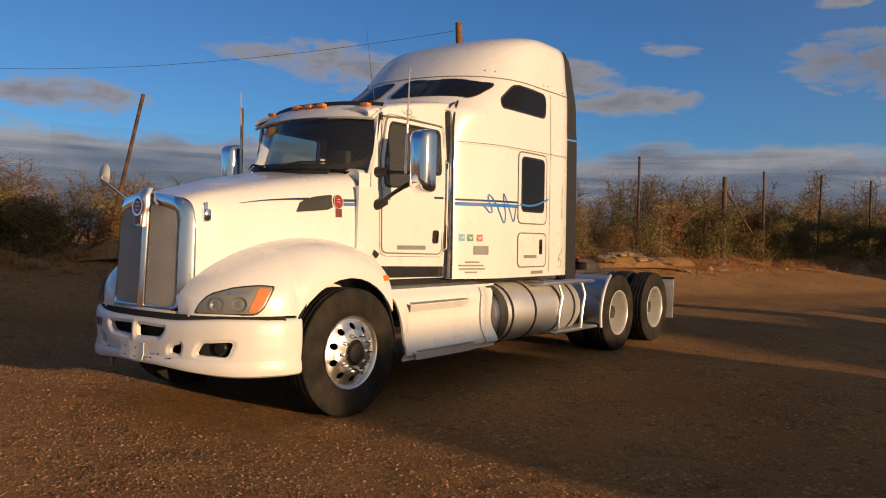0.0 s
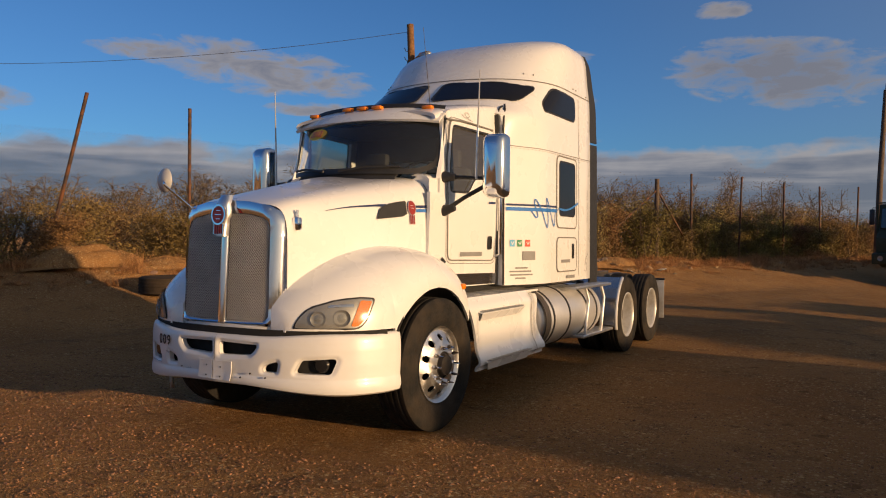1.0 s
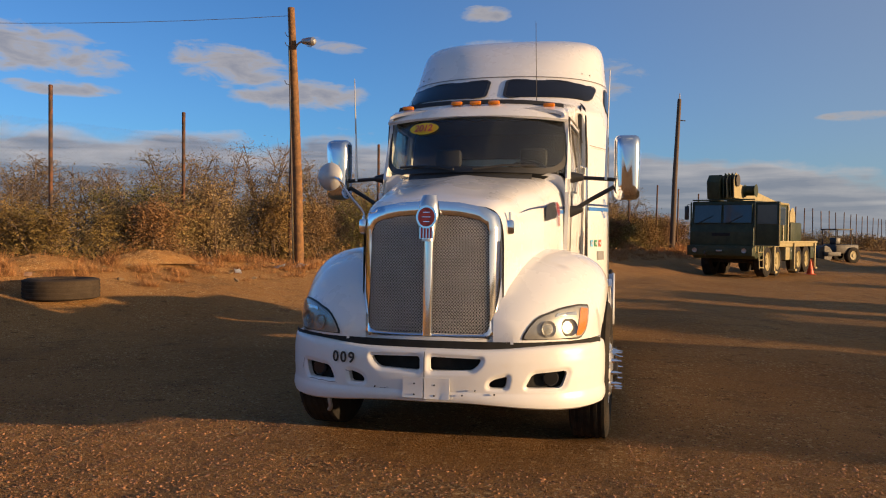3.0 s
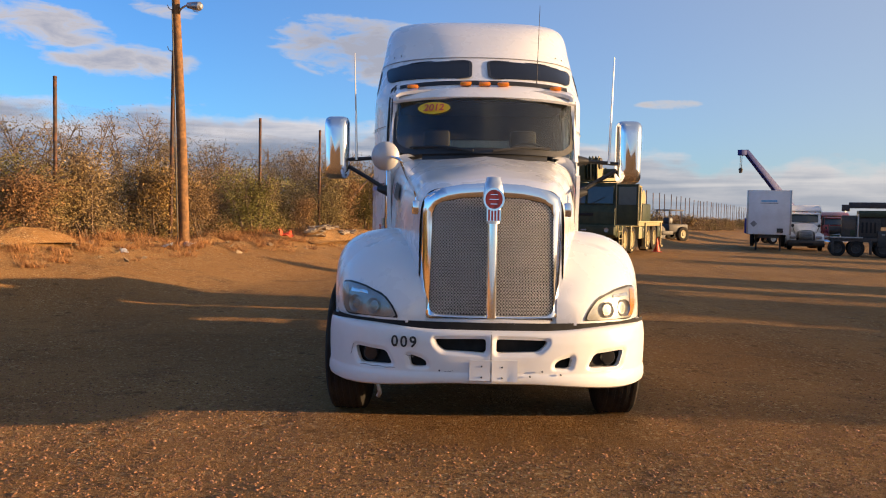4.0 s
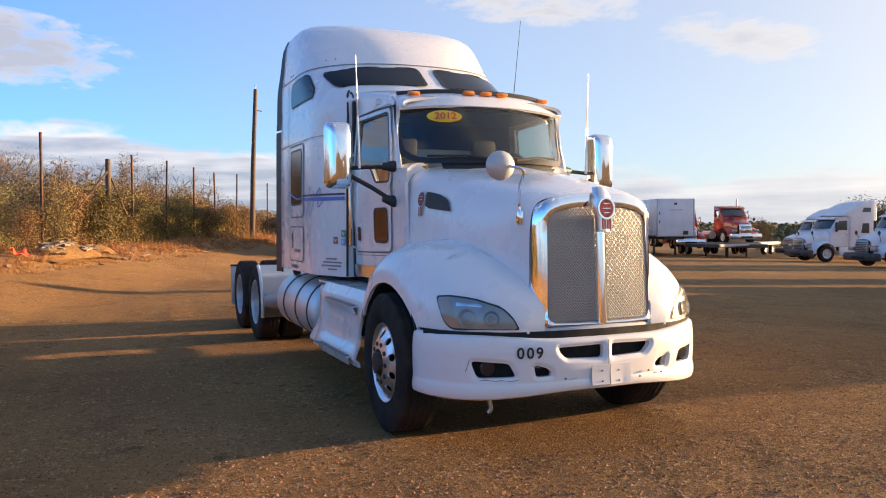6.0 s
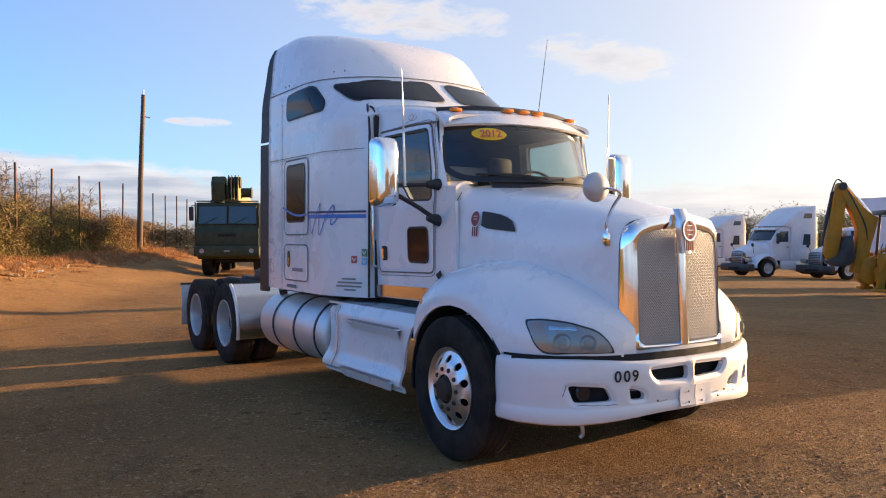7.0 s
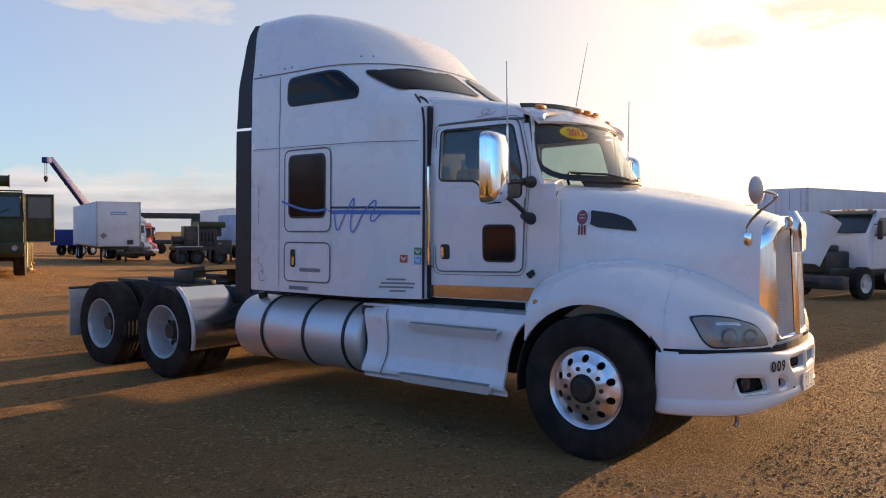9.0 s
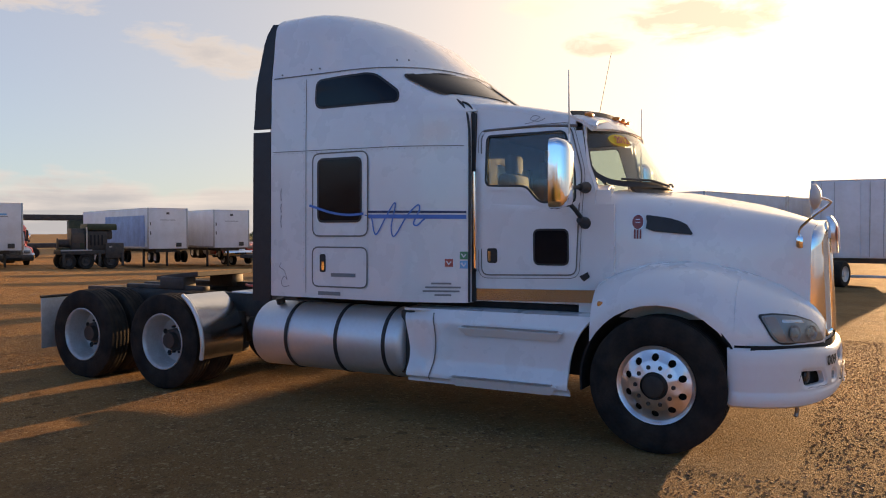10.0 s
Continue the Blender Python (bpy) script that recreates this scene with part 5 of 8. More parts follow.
bmesh.ops.remove_doubles(bm, verts=bm.verts, dist=0.0015)
bmesh.ops.dissolve_degenerate(bm, edges=bm.edges, dist=0.0008)
bmesh.ops.recalc_face_normals(bm, faces=bm.faces)
inner_skin = {v: bm.verts.new((v.co.x * 0.985, v.co.y + 0.035, v.co.z)) for v in bm.verts[:]}
for e in [e for e in bm.edges if len(e.link_faces) == 1]:
    a, b = e.verts
    bm.faces.new((a, b, inner_skin[b], inner_skin[a]))
bmesh.ops.delete(bm, geom=[v for v in bm.verts if not v.link_faces], context="VERTS")
bumper = part("bumper", bm, BUMPER_WHITE, truck, "scuffed white plastic front bumper", smooth=40)
# black sheet as the shade seen through the bumper openings
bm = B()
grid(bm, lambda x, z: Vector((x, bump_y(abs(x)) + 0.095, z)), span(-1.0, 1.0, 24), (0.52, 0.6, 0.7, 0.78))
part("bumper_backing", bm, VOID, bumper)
part("seam", ribbon(B(), [(0.0, z) for z in span(0.625, 0.80, 8)], 0.006, lambda x, z: bump_at(x, z, 0.002)), SEAM, bumper)
for sg in (1, -1):
    c = bump_at(sg * 0.79, 0.622) + Vector((0, 0.06, 0))
    part("fog_lamp", lathe(B(), [(-0.03, 0.05), (0.0, 0.055), (0.012, 0.045), (0.016, 0)], c, (sg * 0.25, -0.97, 0), 20), CAB_DARK, bumper, "round fog lamp")
    part("fog_bowl", lathe(B(), [(-0.06, 0.0), (-0.03, 0.04), (-0.002, 0.052)], c, (sg * 0.25, -0.97, 0), 20), DARK, bumper)
# black strip as the shade in the slit above the bumper
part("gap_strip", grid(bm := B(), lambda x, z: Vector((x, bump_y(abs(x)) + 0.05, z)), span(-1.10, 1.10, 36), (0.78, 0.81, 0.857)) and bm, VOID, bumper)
# blank plates at the middle, with a bent corner, and a centre seam
bm = B()
grid(bm, lambda x, z: bump_at(x, z, 0.012) + Vector((0, -0.010 * ease(0.12, 0.16, x) * ease(0.56, 0.47, z), 0)), span(-0.138, -0.004, 6), (0.455, 0.54, 0.625))
grid(bm, lambda x, z: bump_at(x, z, 0.012) + Vector((0, -0.010 * ease(0.10, 0.16, x) * ease(0.6, 0.47, z), 0)), span(0.004, 0.17, 6), (0.45, 0.54, 0.625))
thicken(bm, 0.006)
part("blank_plate", bm, BUMPER_WHITE, bumper, "blank white plates at the middle")
bm = B()
for x, z in ((-0.06, 0.585), (-0.06, 0.49), (0.07, 0.58), (0.07, 0.485), (-0.33, 0.545), (0.33, 0.55), (0.25, 0.5), (0.45, 0.52)):
    rod(bm, bump_at(x, z, 0.010), bump_at(x, z, 0.020), 0.006, seg=6)
tagged(part("bolt_heads", bm, BLACK_PRINT, bumper), kind="stuff")
for k, dx in enumerate((-0.06, 0.0, 0.06)):
    x = -0.563 + dx
    p, q = bump_at(x - 0.02, 0.722, 0.006), bump_at(x + 0.02, 0.722, 0.006)
    rz = math.degrees(math.atan2((q - p).y, (q - p).x))
    pp = bump_at(x, 0.722, 0.008)
    lettering("fleet_figure", "009"[k], 0.10, pose(*pp, 90, 0, rz), BLACK_PRINT, bumper, "black stencilled figure")
for (a, b) in (((-0.62, 0.545), (-0.86, 0.55)), ((-0.30, 0.53), (-0.24, 0.54)), ((-0.55, 0.64), (-0.50, 0.63)), ((-0.93, 0.60), (-0.91, 0.68))):
    part("scuff", ribbon(B(), [(a[0] + (b[0] - a[0]) * t, a[1] + (b[1] - a[1]) * t + 0.004 * math.sin(t * 17)) for t in span(0, 1, 8)], lambda t: 0.002 + 0.004 * abs(math.sin(t * 9)), lambda x, z: bump_at(x, z, 0.004)), GREY_BAR, bumper)
# tow hook hanging at the right front
part("tow_hook", tube(B(), smooth_path([(-0.745, 0.36, 0.46), (-0.745, 0.345, 0.39), (-0.735, 0.345, 0.34), (-0.75, 0.355, 0.31)], 5), 0.015), STEEL, bumper, "worn steel tow hook")

# ---- wheels ----
def tyre_profile(r, w):
    h = w / 2
    side = [(-h * 0.78, r * 0.56), (-h * 0.98, r * 0.66), (-h, r * 0.78), (-h * 0.97, r * 0.9), (-h * 0.88, r * 0.965)]
    tread = []
    grooves = 4
    n = 2 * grooves + 1
    for k in range(n):
        a, b = -h * 0.82 + 1.64 * h * k / n, -h * 0.82 + 1.64 * h * (k + 1) / n
        d = 0.988 if k % 2 else 1.0
        crown = lambda u: r * d - 0.006 * (u / h) ** 2
        tread += [(a + 0.002, crown(a)), (b - 0.002, crown(b))]
    return side + tread + [(-p, q) for p, q in side[::-1]]


def disc_with_holes(bm, c, face, r_out, r_in, r_hole, r_ring, count, dz):
    q = Vector(face).to_track_quat("Z", "Y").to_matrix()
    c = Vector(c)
    edges = []

    def loop(cx, cy, r, n):
        vs = [bm.verts.new((cx + r * math.cos(k * math.tau / n), cy + r * math.sin(k * math.tau / n), 0)) for k in range(n)]
        edges.extend(bm.edges.new((vs[k], vs[(k + 1) % n])) for k in range(n))
    loop(0, 0, r_out, 48)
    loop(0, 0, r_in, 32)
    for k in range(count):
        a = math.tau * (k + 0.5) / count
        loop(r_ring * math.cos(a), r_ring * math.sin(a), r_hole, 12)
    bmesh.ops.triangle_fill(bm, edges=edges, use_beauty=True, use_dissolve=False)
    bmesh.ops.solidify(bm, geom=bm.faces[:], thickness=0.012)
    for v in bm.verts:
        rr = math.hypot(v.co.x, v.co.y)
        v.co.z += dz(rr)
        v.co = c + q @ v.co
    return bm


def front_wheel(at, sign, steer):
    wheel = thing_part("steer_wheel", at, steer, "front wheel with polished alloy disc")
    f = Vector((sign, 0, 0))
    part("tyre", lathe(B(), tyre_profile(0.52, 0.285), (-0.135 * sign, 0, 0), f, 56), RUBBER, wheel, "dusty black tyre")
    rim = part("rim", lathe(B(), [(-0.25, 0.27), (-0.2, 0.285), (-0.05, 0.278), (-0.028, 0.284), (-0.015, 0.298), (-0.008, 0.296), (-0.016, 0.282), (-0.035, 0.27), (-0.045, 0.262)], (0, 0, 0), f, 48), ALUMINIUM, wheel, "polished alloy rim")
    part("disc", disc_with_holes(B(), (0, 0, 0), f, 0.266, 0.105, 0.028, 0.212, 10, lambda r: -0.045 + 0.06 * ease(0.262, 0.15, r)), ALUMINIUM, wheel)
    part("drum", lathe(B(), [(-0.08, 0.262), (-0.085, 0.0)], (0, 0, 0), f, 32), VOID, wheel)
    part("hub_cap", lathe(B(), [(-0.01, 0.108), (0.012, 0.10), (0.02, 0.085), (0.055, 0.078), (0.06, 0.05), (0.06, 0.0)], (0, 0, 0), f, 28), OILY, wheel, "oily dark hub")
    for k in range(10):
        a = math.tau * k / 10
        p = Vector((0.008 * sign, 0.142 * math.cos(a), 0.142 * math.sin(a)))
        if sign > 0:
            part("lug_nut", rod(rod(B(), p, p + f * 0.03, 0.019, 0.017, 8), p + f * 0.03, p + f * 0.085, 0.015, 0.004, 8), CHROME, wheel, "chrome spiked nut cover")
        else:
            part("lug_nut", rod(B(), p, p + f * 0.02, 0.019, 0.016, 8), OILY, wheel)
    return wheel


def thing_part(name, at, turn, label):
    ob = new(name)
    ob.matrix_world = pose(*at, 0, 0, turn)
    ob.parent = truck
    return tagged(ob, label)


def drive_wheel(at, sign):
    wheel = thing_part("drive_wheel", at, 0, "dual drive wheel with white steel rim")
    f = Vector((sign, 0, 0))
    part("tyre", lathe(B(), tyre_profile(0.51, 0.275), (-0.135 * sign, 0, 0), f, 52), RUBBER, wheel)
    part("tyre", lathe(B(), tyre_profile(0.51, 0.275), (-0.475 * sign, 0, 0), f, 40), RUBBER, wheel)
    part("rim", lathe(B(), [(-0.03, 0.30), (-0.012, 0.302), (-0.008, 0.294), (-0.02, 0.278), (-0.05, 0.268), (-0.19, 0.256), (-0.23, 0.24), (-0.24, 0.17), (-0.22, 0.11)], (0, 0, 0), f, 44), RIM_WHITE, wheel, "chalky white steel rim")
    # hand holes are flat black discs, their shade painted on the closed rim
    for k in range(5):
        a = math.tau * (k + 0.3) / 5
        c = Vector((-0.235 * sign, 0.205 * math.cos(a), 0.205 * math.sin(a)))
        part("hand_hole", rod(B(), c, c + f * 0.006, 0.03, seg=12), VOID, wheel)
    part("hub", lathe(B(), [(-0.23, 0.125), (-0.17, 0.12), (-0.16, 0.09), (-0.10, 0.085), (-0.09, 0.0)], (0, 0, 0), f, 24), DARK, wheel)
    for k in range(10):
        a = math.tau * k / 10
        p = Vector((-0.235 * sign, 0.142 * math.cos(a), 0.142 * math.sin(a)))
        part("lug_nut", rod(B(), p, p + f * 0.04, 0.016, 0.014, 6), DARK, wheel)
    return wheel


RIM_WHITE = material("rim_white", (0.56, 0.56, 0.55), 0.42, 0.35, vary=0.12, scale=8, dirt=(0.25, 0.18, 0.12), dirt_amount=0.4, dirt_scale=9)
front_wheel((1.165, 1.285, 0.525), 1, -2)
front_wheel((-1.165, 1.285, 0.525), -1, -2)
first = {}
for sg in (1, -1):
    first[sg] = drive_wheel((sg * 1.19, 6.50, 0.51), sg)
    twin = copy_thing(first[sg], pose(sg * 1.19, 7.80, 0.51))
    twin.parent = truck

# ---- side fairings, tanks, chassis ----
def fairing_x(y, z, sg):
    t = (z - 0.39) / 0.62
    panel = ease(1.95, 2.1, y) * ease(3.16, 3.02, y)
    return 1.145 + 0.035 * ease(0.30, 0.06, t) - 0.03 * t - 0.06 * ease(0.82, 1.0, t) - 0.04 * ease(0.06, 0.0, t) - 0.03 * panel * ease(0.12, 0.25, t) * ease(0.82, 0.6, t) - 0.07 * ease(3.2, 3.5, y) * ease(0.05, 0.5, t)


for sg in (1, -1):
    bm = B()

    def fair(u, z):
        arch = WHEEL_Y + math.sqrt(max(0.0, 0.70 ** 2 - (z - WHEEL_Z) ** 2))
        y0 = arch if z < 1.03 else 1.80
        y1 = 3.455 + 0.09 * ease(0.5, 1.0, z)
        return Vector((sg * fairing_x(y0 + (y1 - y0) * u, z, sg), y0 + (y1 - y0) * u, z))
    levels = [0.37, 0.385, 0.40, 0.42, 0.45, 0.48, 0.51, 0.54, 0.58, 0.65, 0.72, 0.76, 0.80, 0.84, 0.88, 0.92, 0.95, 0.98, 1.0]
    grid(bm, fair, span(0, 1, 40), levels)
    grid(bm, lambda u, x: Vector((sg * x, 1.76 + 1.78 * u, 1.0 + 0.02 * (1.08 - x))), span(0, 1, 6), (0.6, 0.9, fairing_x(0, 1.0, sg)))
    grid(bm, lambda x, z: Vector((sg * x * fairing_x(3.5, z, sg), 3.455 + 0.09 * ease(0.5, 1.0, z), z)), (0.55, 0.8, 1.0), levels)
    thicken(bm, 0.02, (sg, 0, 0))
    fair_ob = part("side_fairing", bm, WHITE, truck, "white moulded step fairing")
    on = lambda off: (lambda y, z: Vector((sg * (fairing_x(y, z, sg) + off), y, z)))
    part("seam", ribbon(B(), [(3.23 - 0.055 * math.sin(math.pi * (z - 0.39) / 0.61), z) for z in span(0.39, 0.97, 16)], 0.012, on(0.009)), SEAM, fair_ob)
    # two tread steps moulded into the skin
    for (ya, yb, z0, deep) in ((2.02, 2.95, 0.865, 0.05), (2.05, 3.02, 0.44, 0.03)):
        bm = B()
        grid(bm, lambda y, v: Vector((sg * (fairing_x(y, z0, sg) - 0.01 + (deep + 0.01) * v), y + (0.06 if y > 2.5 else -0.03) * (1 - v) * 0, z0 + 0.012 - 0.012 * v)), span(ya, yb, 8), (0, 0.5, 1))
        grid(bm, lambda y, v: Vector((sg * (fairing_x(y, z0, sg) + deep * (1 - v)), y + (ya + yb - 2 * y) * 0.06 * v, z0 - 0.07 * v)), span(ya, yb, 8), (0, 0.5, 1))
        thicken(bm, 0.006)
        st = part("step", bm, WHITE, fair_ob, "ribbed step")
        bm = B()
        for k in range(4):
            o = 0.008 + 0.012 * k
            box(bm, (sg * (fairing_x(0, z0, sg) + o) - 0.003, ya + 0.04, z0 + 0.010), (sg * (fairing_x(0, z0, sg) + o) + 0.003, yb - 0.04, z0 + 0.018))
        part("step_ribs", bm, STEEL, fair_ob)
    # tank with straps
    y0, y1 = (3.55, 5.30) if sg < 0 else (3.56, 5.46)
    c = Vector((sg * 0.815, 0, 0.655))
    r = 0.325
    tk = part("fuel_tank", lathe(B(), [(0.0, 0.0), (0.0, r * 0.8), (0.02, r * 0.94), (0.05, r), (y1 - y0 - 0.05, r), (y1 - y0 - 0.02, r * 0.94), (y1 - y0, r * 0.8), (y1 - y0, 0)], c + Vector((0, y0, 0)), (0, 1, 0), 44), TANK_ALU, truck, "brushed aluminium fuel tank")
    for y in ((3.72, 4.25, 4.84) if sg < 0 else (3.81, 4.30, 4.9, 5.25)):
        part("tank_strap", lathe(B(), [(-0.02, r + 0.002), (-0.018, r + 0.008), (0.018, r + 0.008), (0.02, r + 0.002)], c + Vector((0, y, 0)), (0, 1, 0), 44), BLACK_TRIM, tk, "strap")
    if sg > 0:
        part("tank_sleeve", lathe(B(), [(0, r + 0.004), (0.0, r + 0.012), (0.14, r + 0.012), (0.15, r + 0.004)], c + Vector((0, y0, 0)), (0, 1, 0), 44), DARK, tk)
    part("filler_cap", rod(B(), c + Vector((sg * 0.10, y1 - 0.22, r * 0.93)), c + Vector((sg * 0.12, y1 - 0.22, r * 0.93 + 0.06)), 0.045), DARK, tk)
    if sg > 0:
        for z, ya, yb in ((0.965, 4.42, 5.75), (0.385, 4.72, 5.85)):
            bm = box(B(), (0.93, ya, z - 0.02), (1.17, yb, z + 0.012), 0.006)
            st = part("tank_step", bm, ALUMINIUM, truck, "aluminium tank step")
            bm = B()
            for k in range(6):
                box(bm, (0.95 + 0.035 * k, ya + 0.03, z + 0.012), (0.965 + 0.035 * k, yb - 0.03, z + 0.018))
            part("step_ribs", bm, STEEL, st)
        for y in (4.85, 5.45):
            part("step_hanger", tube(B(), [(1.13, y, 0.95), (1.145, y + 0.06, 0.8), (1.15, y, 0.62), (1.13, y, 0.40)], 0.02), ALUMINIUM, truck)
    # quarter fender ahead of the drive wheels and flap behind
    bm = B()
    grid(bm, lambda x, t: Vector((sg * x, 6.50 - 0.60 * math.cos(t), 0.51 + 0.60 * math.sin(t))), (0.60, 1.19), span(-0.25, 1.0, 10))
    thicken(bm, 0.012)
    part("quarter_fender", bm, KICK_STEEL, truck, "bright quarter fender")
    part("fender_edge", tube(B(), [(sg * 1.19, 6.50 - 0.605 * math.cos(t), 0.51 + 0.605 * math.sin(t)) for t in span(-0.25, 1.0, 10)], 0.022), TANK_ALU, truck)
    bm = box(B(), (min(sg * 0.58, sg * 1.2), 8.50, 0.30), (max(sg * 0.58, sg * 1.2), 8.515, 0.90), 0.004)
    part("mud_flap", bm, RIM_WHITE, truck, "white mud flap")
    part("flap_hanger", rod(B(), (sg * 0.3, 8.50, 0.915), (sg * 1.21, 8.50, 0.915), 0.016), DARK, truck)
    part("frame_rail", box(B(), (min(sg * 0.40, sg * 0.48), 1.6, 0.74), (max(sg * 0.40, sg * 0.48), 8.62, 1.0), 0.008), DARK, truck, "dark chassis rail")

bm = B()
for y in (6.50, 7.80):
    rod(bm, (-0.75, y, 0.51), (0.75, y, 0.51), 0.07)
    lathe(bm, [(-0.2, 0.0), (-0.17, 0.12), (0, 0.2), (0.17, 0.12), (0.2, 0)], (0, y, 0.51), (0, 1, 0), 20)
rod(bm, (-0.9, 1.275, 0.46), (0.9, 1.275, 0.46), 0.06)
part("axles", bm, DARK, truck)
bm = B()
for sg in (1, -1):
    for y in (6.5, 7.8):
        box(bm, (sg * 0.5 - 0.07, y - 0.55, 0.36), (sg * 0.5 + 0.07, y + 0.55, 0.46), 0.02)
        rod(bm, (sg * 0.5, y + 0.4, 0.42), (sg * 0.5, y + 0.4, 0.8), 0.13)
        rod(bm, (sg * 0.5, y - 0.45, 0.42), (sg * 0.5, y - 0.45, 0.8), 0.09)
rod(bm, (0.3, 5.5, 0.62), (0.3, 5.98, 0.62), 0.14)
rod(bm, (-0.3, 5.5, 0.62), (-0.3, 5.98, 0.62), 0.14)
rod(bm, (0, 2.4, 0.62), (0, 6.4, 0.55), 0.06)
part("air_suspension", bm, DARK, truck)
# box and side plates added to stop low sun passing under the hood
part("engine", box(B(), (-0.36, 0.62, 0.42), (0.36, 2.45, 1.15), 0.05), DARK, truck, "dark box for engine and gearbox, added to block low sun")
for sg in (1, -1):
    part("splash_guard", box(B(), (sg * 0.57 - 0.012, 0.42, 0.44), (sg * 0.57 + 0.012, 2.3, 1.06)), BLACK_TRIM, truck)
    part("tank_bracket", box(B(), (min(sg * 0.5, sg * 1.02), 3.45, 0.40), (max(sg * 0.5, sg * 1.02), 3.60, 0.97), 0.01), DARK, truck)
for y in (3.5, 5.4, 5.9, 7.15, 8.55):
    part("cross_member", box(B(), (-0.42, y - 0.06, 0.78), (0.42, y + 0.06, 0.98)), DARK, truck)
part("engine_pan", box(B(), (-0.45, 0.6, 0.45), (0.45, 2.6, 1.0), 0.08), VOID, truck)
part("radiator", box(B(), (-0.42, 0.32, 0.55), (0.42, 0.45, 1.6), 0.02), VOID, truck)
part("cab_floor", box(B(), (-0.78, 1.8, 0.99), (0.78, 5.0, 1.06), 0.01), VOID, truck)
part("deck_plate", box(B(), (-0.55, 5.3, 1.0), (0.55, 6.1, 1.02), 0.004), ALUMINIUM, truck, "tread-plate deck")
# fifth wheel
fifth = part("fifth_wheel", B(), None, truck, "greasy black fifth wheel coupling")
bm = B()
outline = [(-0.45, 6.72), (0.45, 6.72), (0.48, 6.95), (0.45, 7.25), (0.26, 7.62), (0.07, 7.62), (0.06, 7.25), (-0.06, 7.25), (-0.07, 7.62), (-0.26, 7.62), (-0.45, 7.25), (-0.48, 6.95)]
face = bm.faces.new([bm.verts.new((x, y, 1.20 - 0.09 * (y - 6.9))) for x, y in outline])
up = bmesh.ops.extrude_face_region(bm, geom=[face])["geom"]
for v in up:
    if isinstance(v, bmesh.types.BMVert):
        v.co.z -= 0.05
part("plate", bm, DARK, fifth)
for sg in (1, -1):
    part("mount", box(B(), (sg * 0.4 - 0.1, 6.9, 1.0), (sg * 0.4 + 0.1, 7.3, 1.15), 0.02), DARK, fifth)
    part("slide_rail", box(B(), (sg * 0.43 - 0.05, 6.6, 1.0), (sg * 0.43 + 0.05, 7.9, 1.05), 0.008), DARK, fifth)
# air lines behind the sleeper
for k, (mt, x) in enumerate(((STK_RED, -0.2), (STK_BLUE, -0.05), (BLACK_TRIM, 0.1))):
    part("air_line", tube(B(), smooth_path([(x, 5.10, 2.0), (x + 0.05, 5.3, 1.5), (x - 0.1, 5.5, 1.15), (x - 0.2, 5.9, 1.08), (x + 0.1, 6.3, 1.06)], 6), 0.014), mt, truck)

# ---- mirrors and aerials ----
for sg in (1, -1):
    my = 2.03
    mir = part("door_mirror", B(), None, truck, "tall chrome door mirror on black arms")
    bm = B()
    prof = round_poly([(-0.105, -0.27), (0.105, -0.27), (0.105, 0.27), (-0.105, 0.27)], 0.06, 6)
    cx, cz = sg * 1.285, 2.125
    rings = []
    for d, s in ((0.02, 1.0), (-0.03, 1.02), (-0.08, 0.97), (-0.115, 0.8), (-0.13, 0.45)):
        rings.append([bm.verts.new((cx + p.x * s, my + d, cz + p.y * (s if s > 0.9 else s * 0.6 + 0.4))) for p in prof])
    for a, b in zip(rings, rings[1:]):
        for k in range(len(a)):
            j = (k + 1) % len(a)
            bm.faces.new((a[k], a[j], b[j], b[k]))
    bm.faces.new(rings[-1])
    part("shell", bm, CHROME, mir, "chrome mirror shell", smooth=50)
    bm = B()
    bm.faces.new([bm.verts.new((cx + p.x * 0.97, my + 0.018, cz + p.y * 0.97)) for p in prof])
    part("mirror_glass", bm, CHROME, mir, smooth=0)
    bm = tube(B(), [(sg * 1.25, my, 2.02), (sg * 0.97, 1.97, 2.035), (sg * 0.82, 1.935, 2.04)], 0.017)
    tube(bm, [(sg * 1.25, my, 2.0), (sg * 1.0, 1.97, 1.86), (sg * 0.82, 1.94, 1.745)], 0.019)
    part("arm", bm, BLACK_TRIM, mir)
    for z, y in ((2.04, 1.935), (1.745, 1.94)):
        part("foot", lathe(B(), [(0, 0.05), (0.03, 0.048), (0.12, 0.028), (0.13, 0.0)], (sg * 0.80, y, z), (sg, 0.15, 0.25 if z < 1.9 else 0), 16), BLACK_TRIM, mir)
    mast = part("aerial", rod(B(), (sg * 1.11, 1.975, 2.02), (sg * 1.12, 1.975, 2.45), 0.012, 0.009, 8), ALUMINIUM, truck, "whip aerial on the mirror arm")
    part("whip", rod(B(), (sg * 1.12, 1.975, 2.45), (sg * 1.135, 1.975, 2.95), 0.008, 0.004, 6), RIM_WHITE, mast)
part("aerial", rod(B(), (0.49, 2.25, 2.72), (0.49, 2.11, 3.42), 0.004, 0.002, 6), DARK, truck, "thin dark roof aerial")

# ---- fence, poles ----
RUST = material("rusty_steel", (0.055, 0.032, 0.024), 0.75, vary=0.35, scale=7, bump=0.2, second=(0.14, 0.05, 0.02), second_scale=5)
POLE_WOOD = material("pole_wood", (0.24, 0.115, 0.045), 0.85, vary=0.3, scale=14, bump=0.5, bump_scale=40, second=(0.13, 0.065, 0.03), second_scale=6)
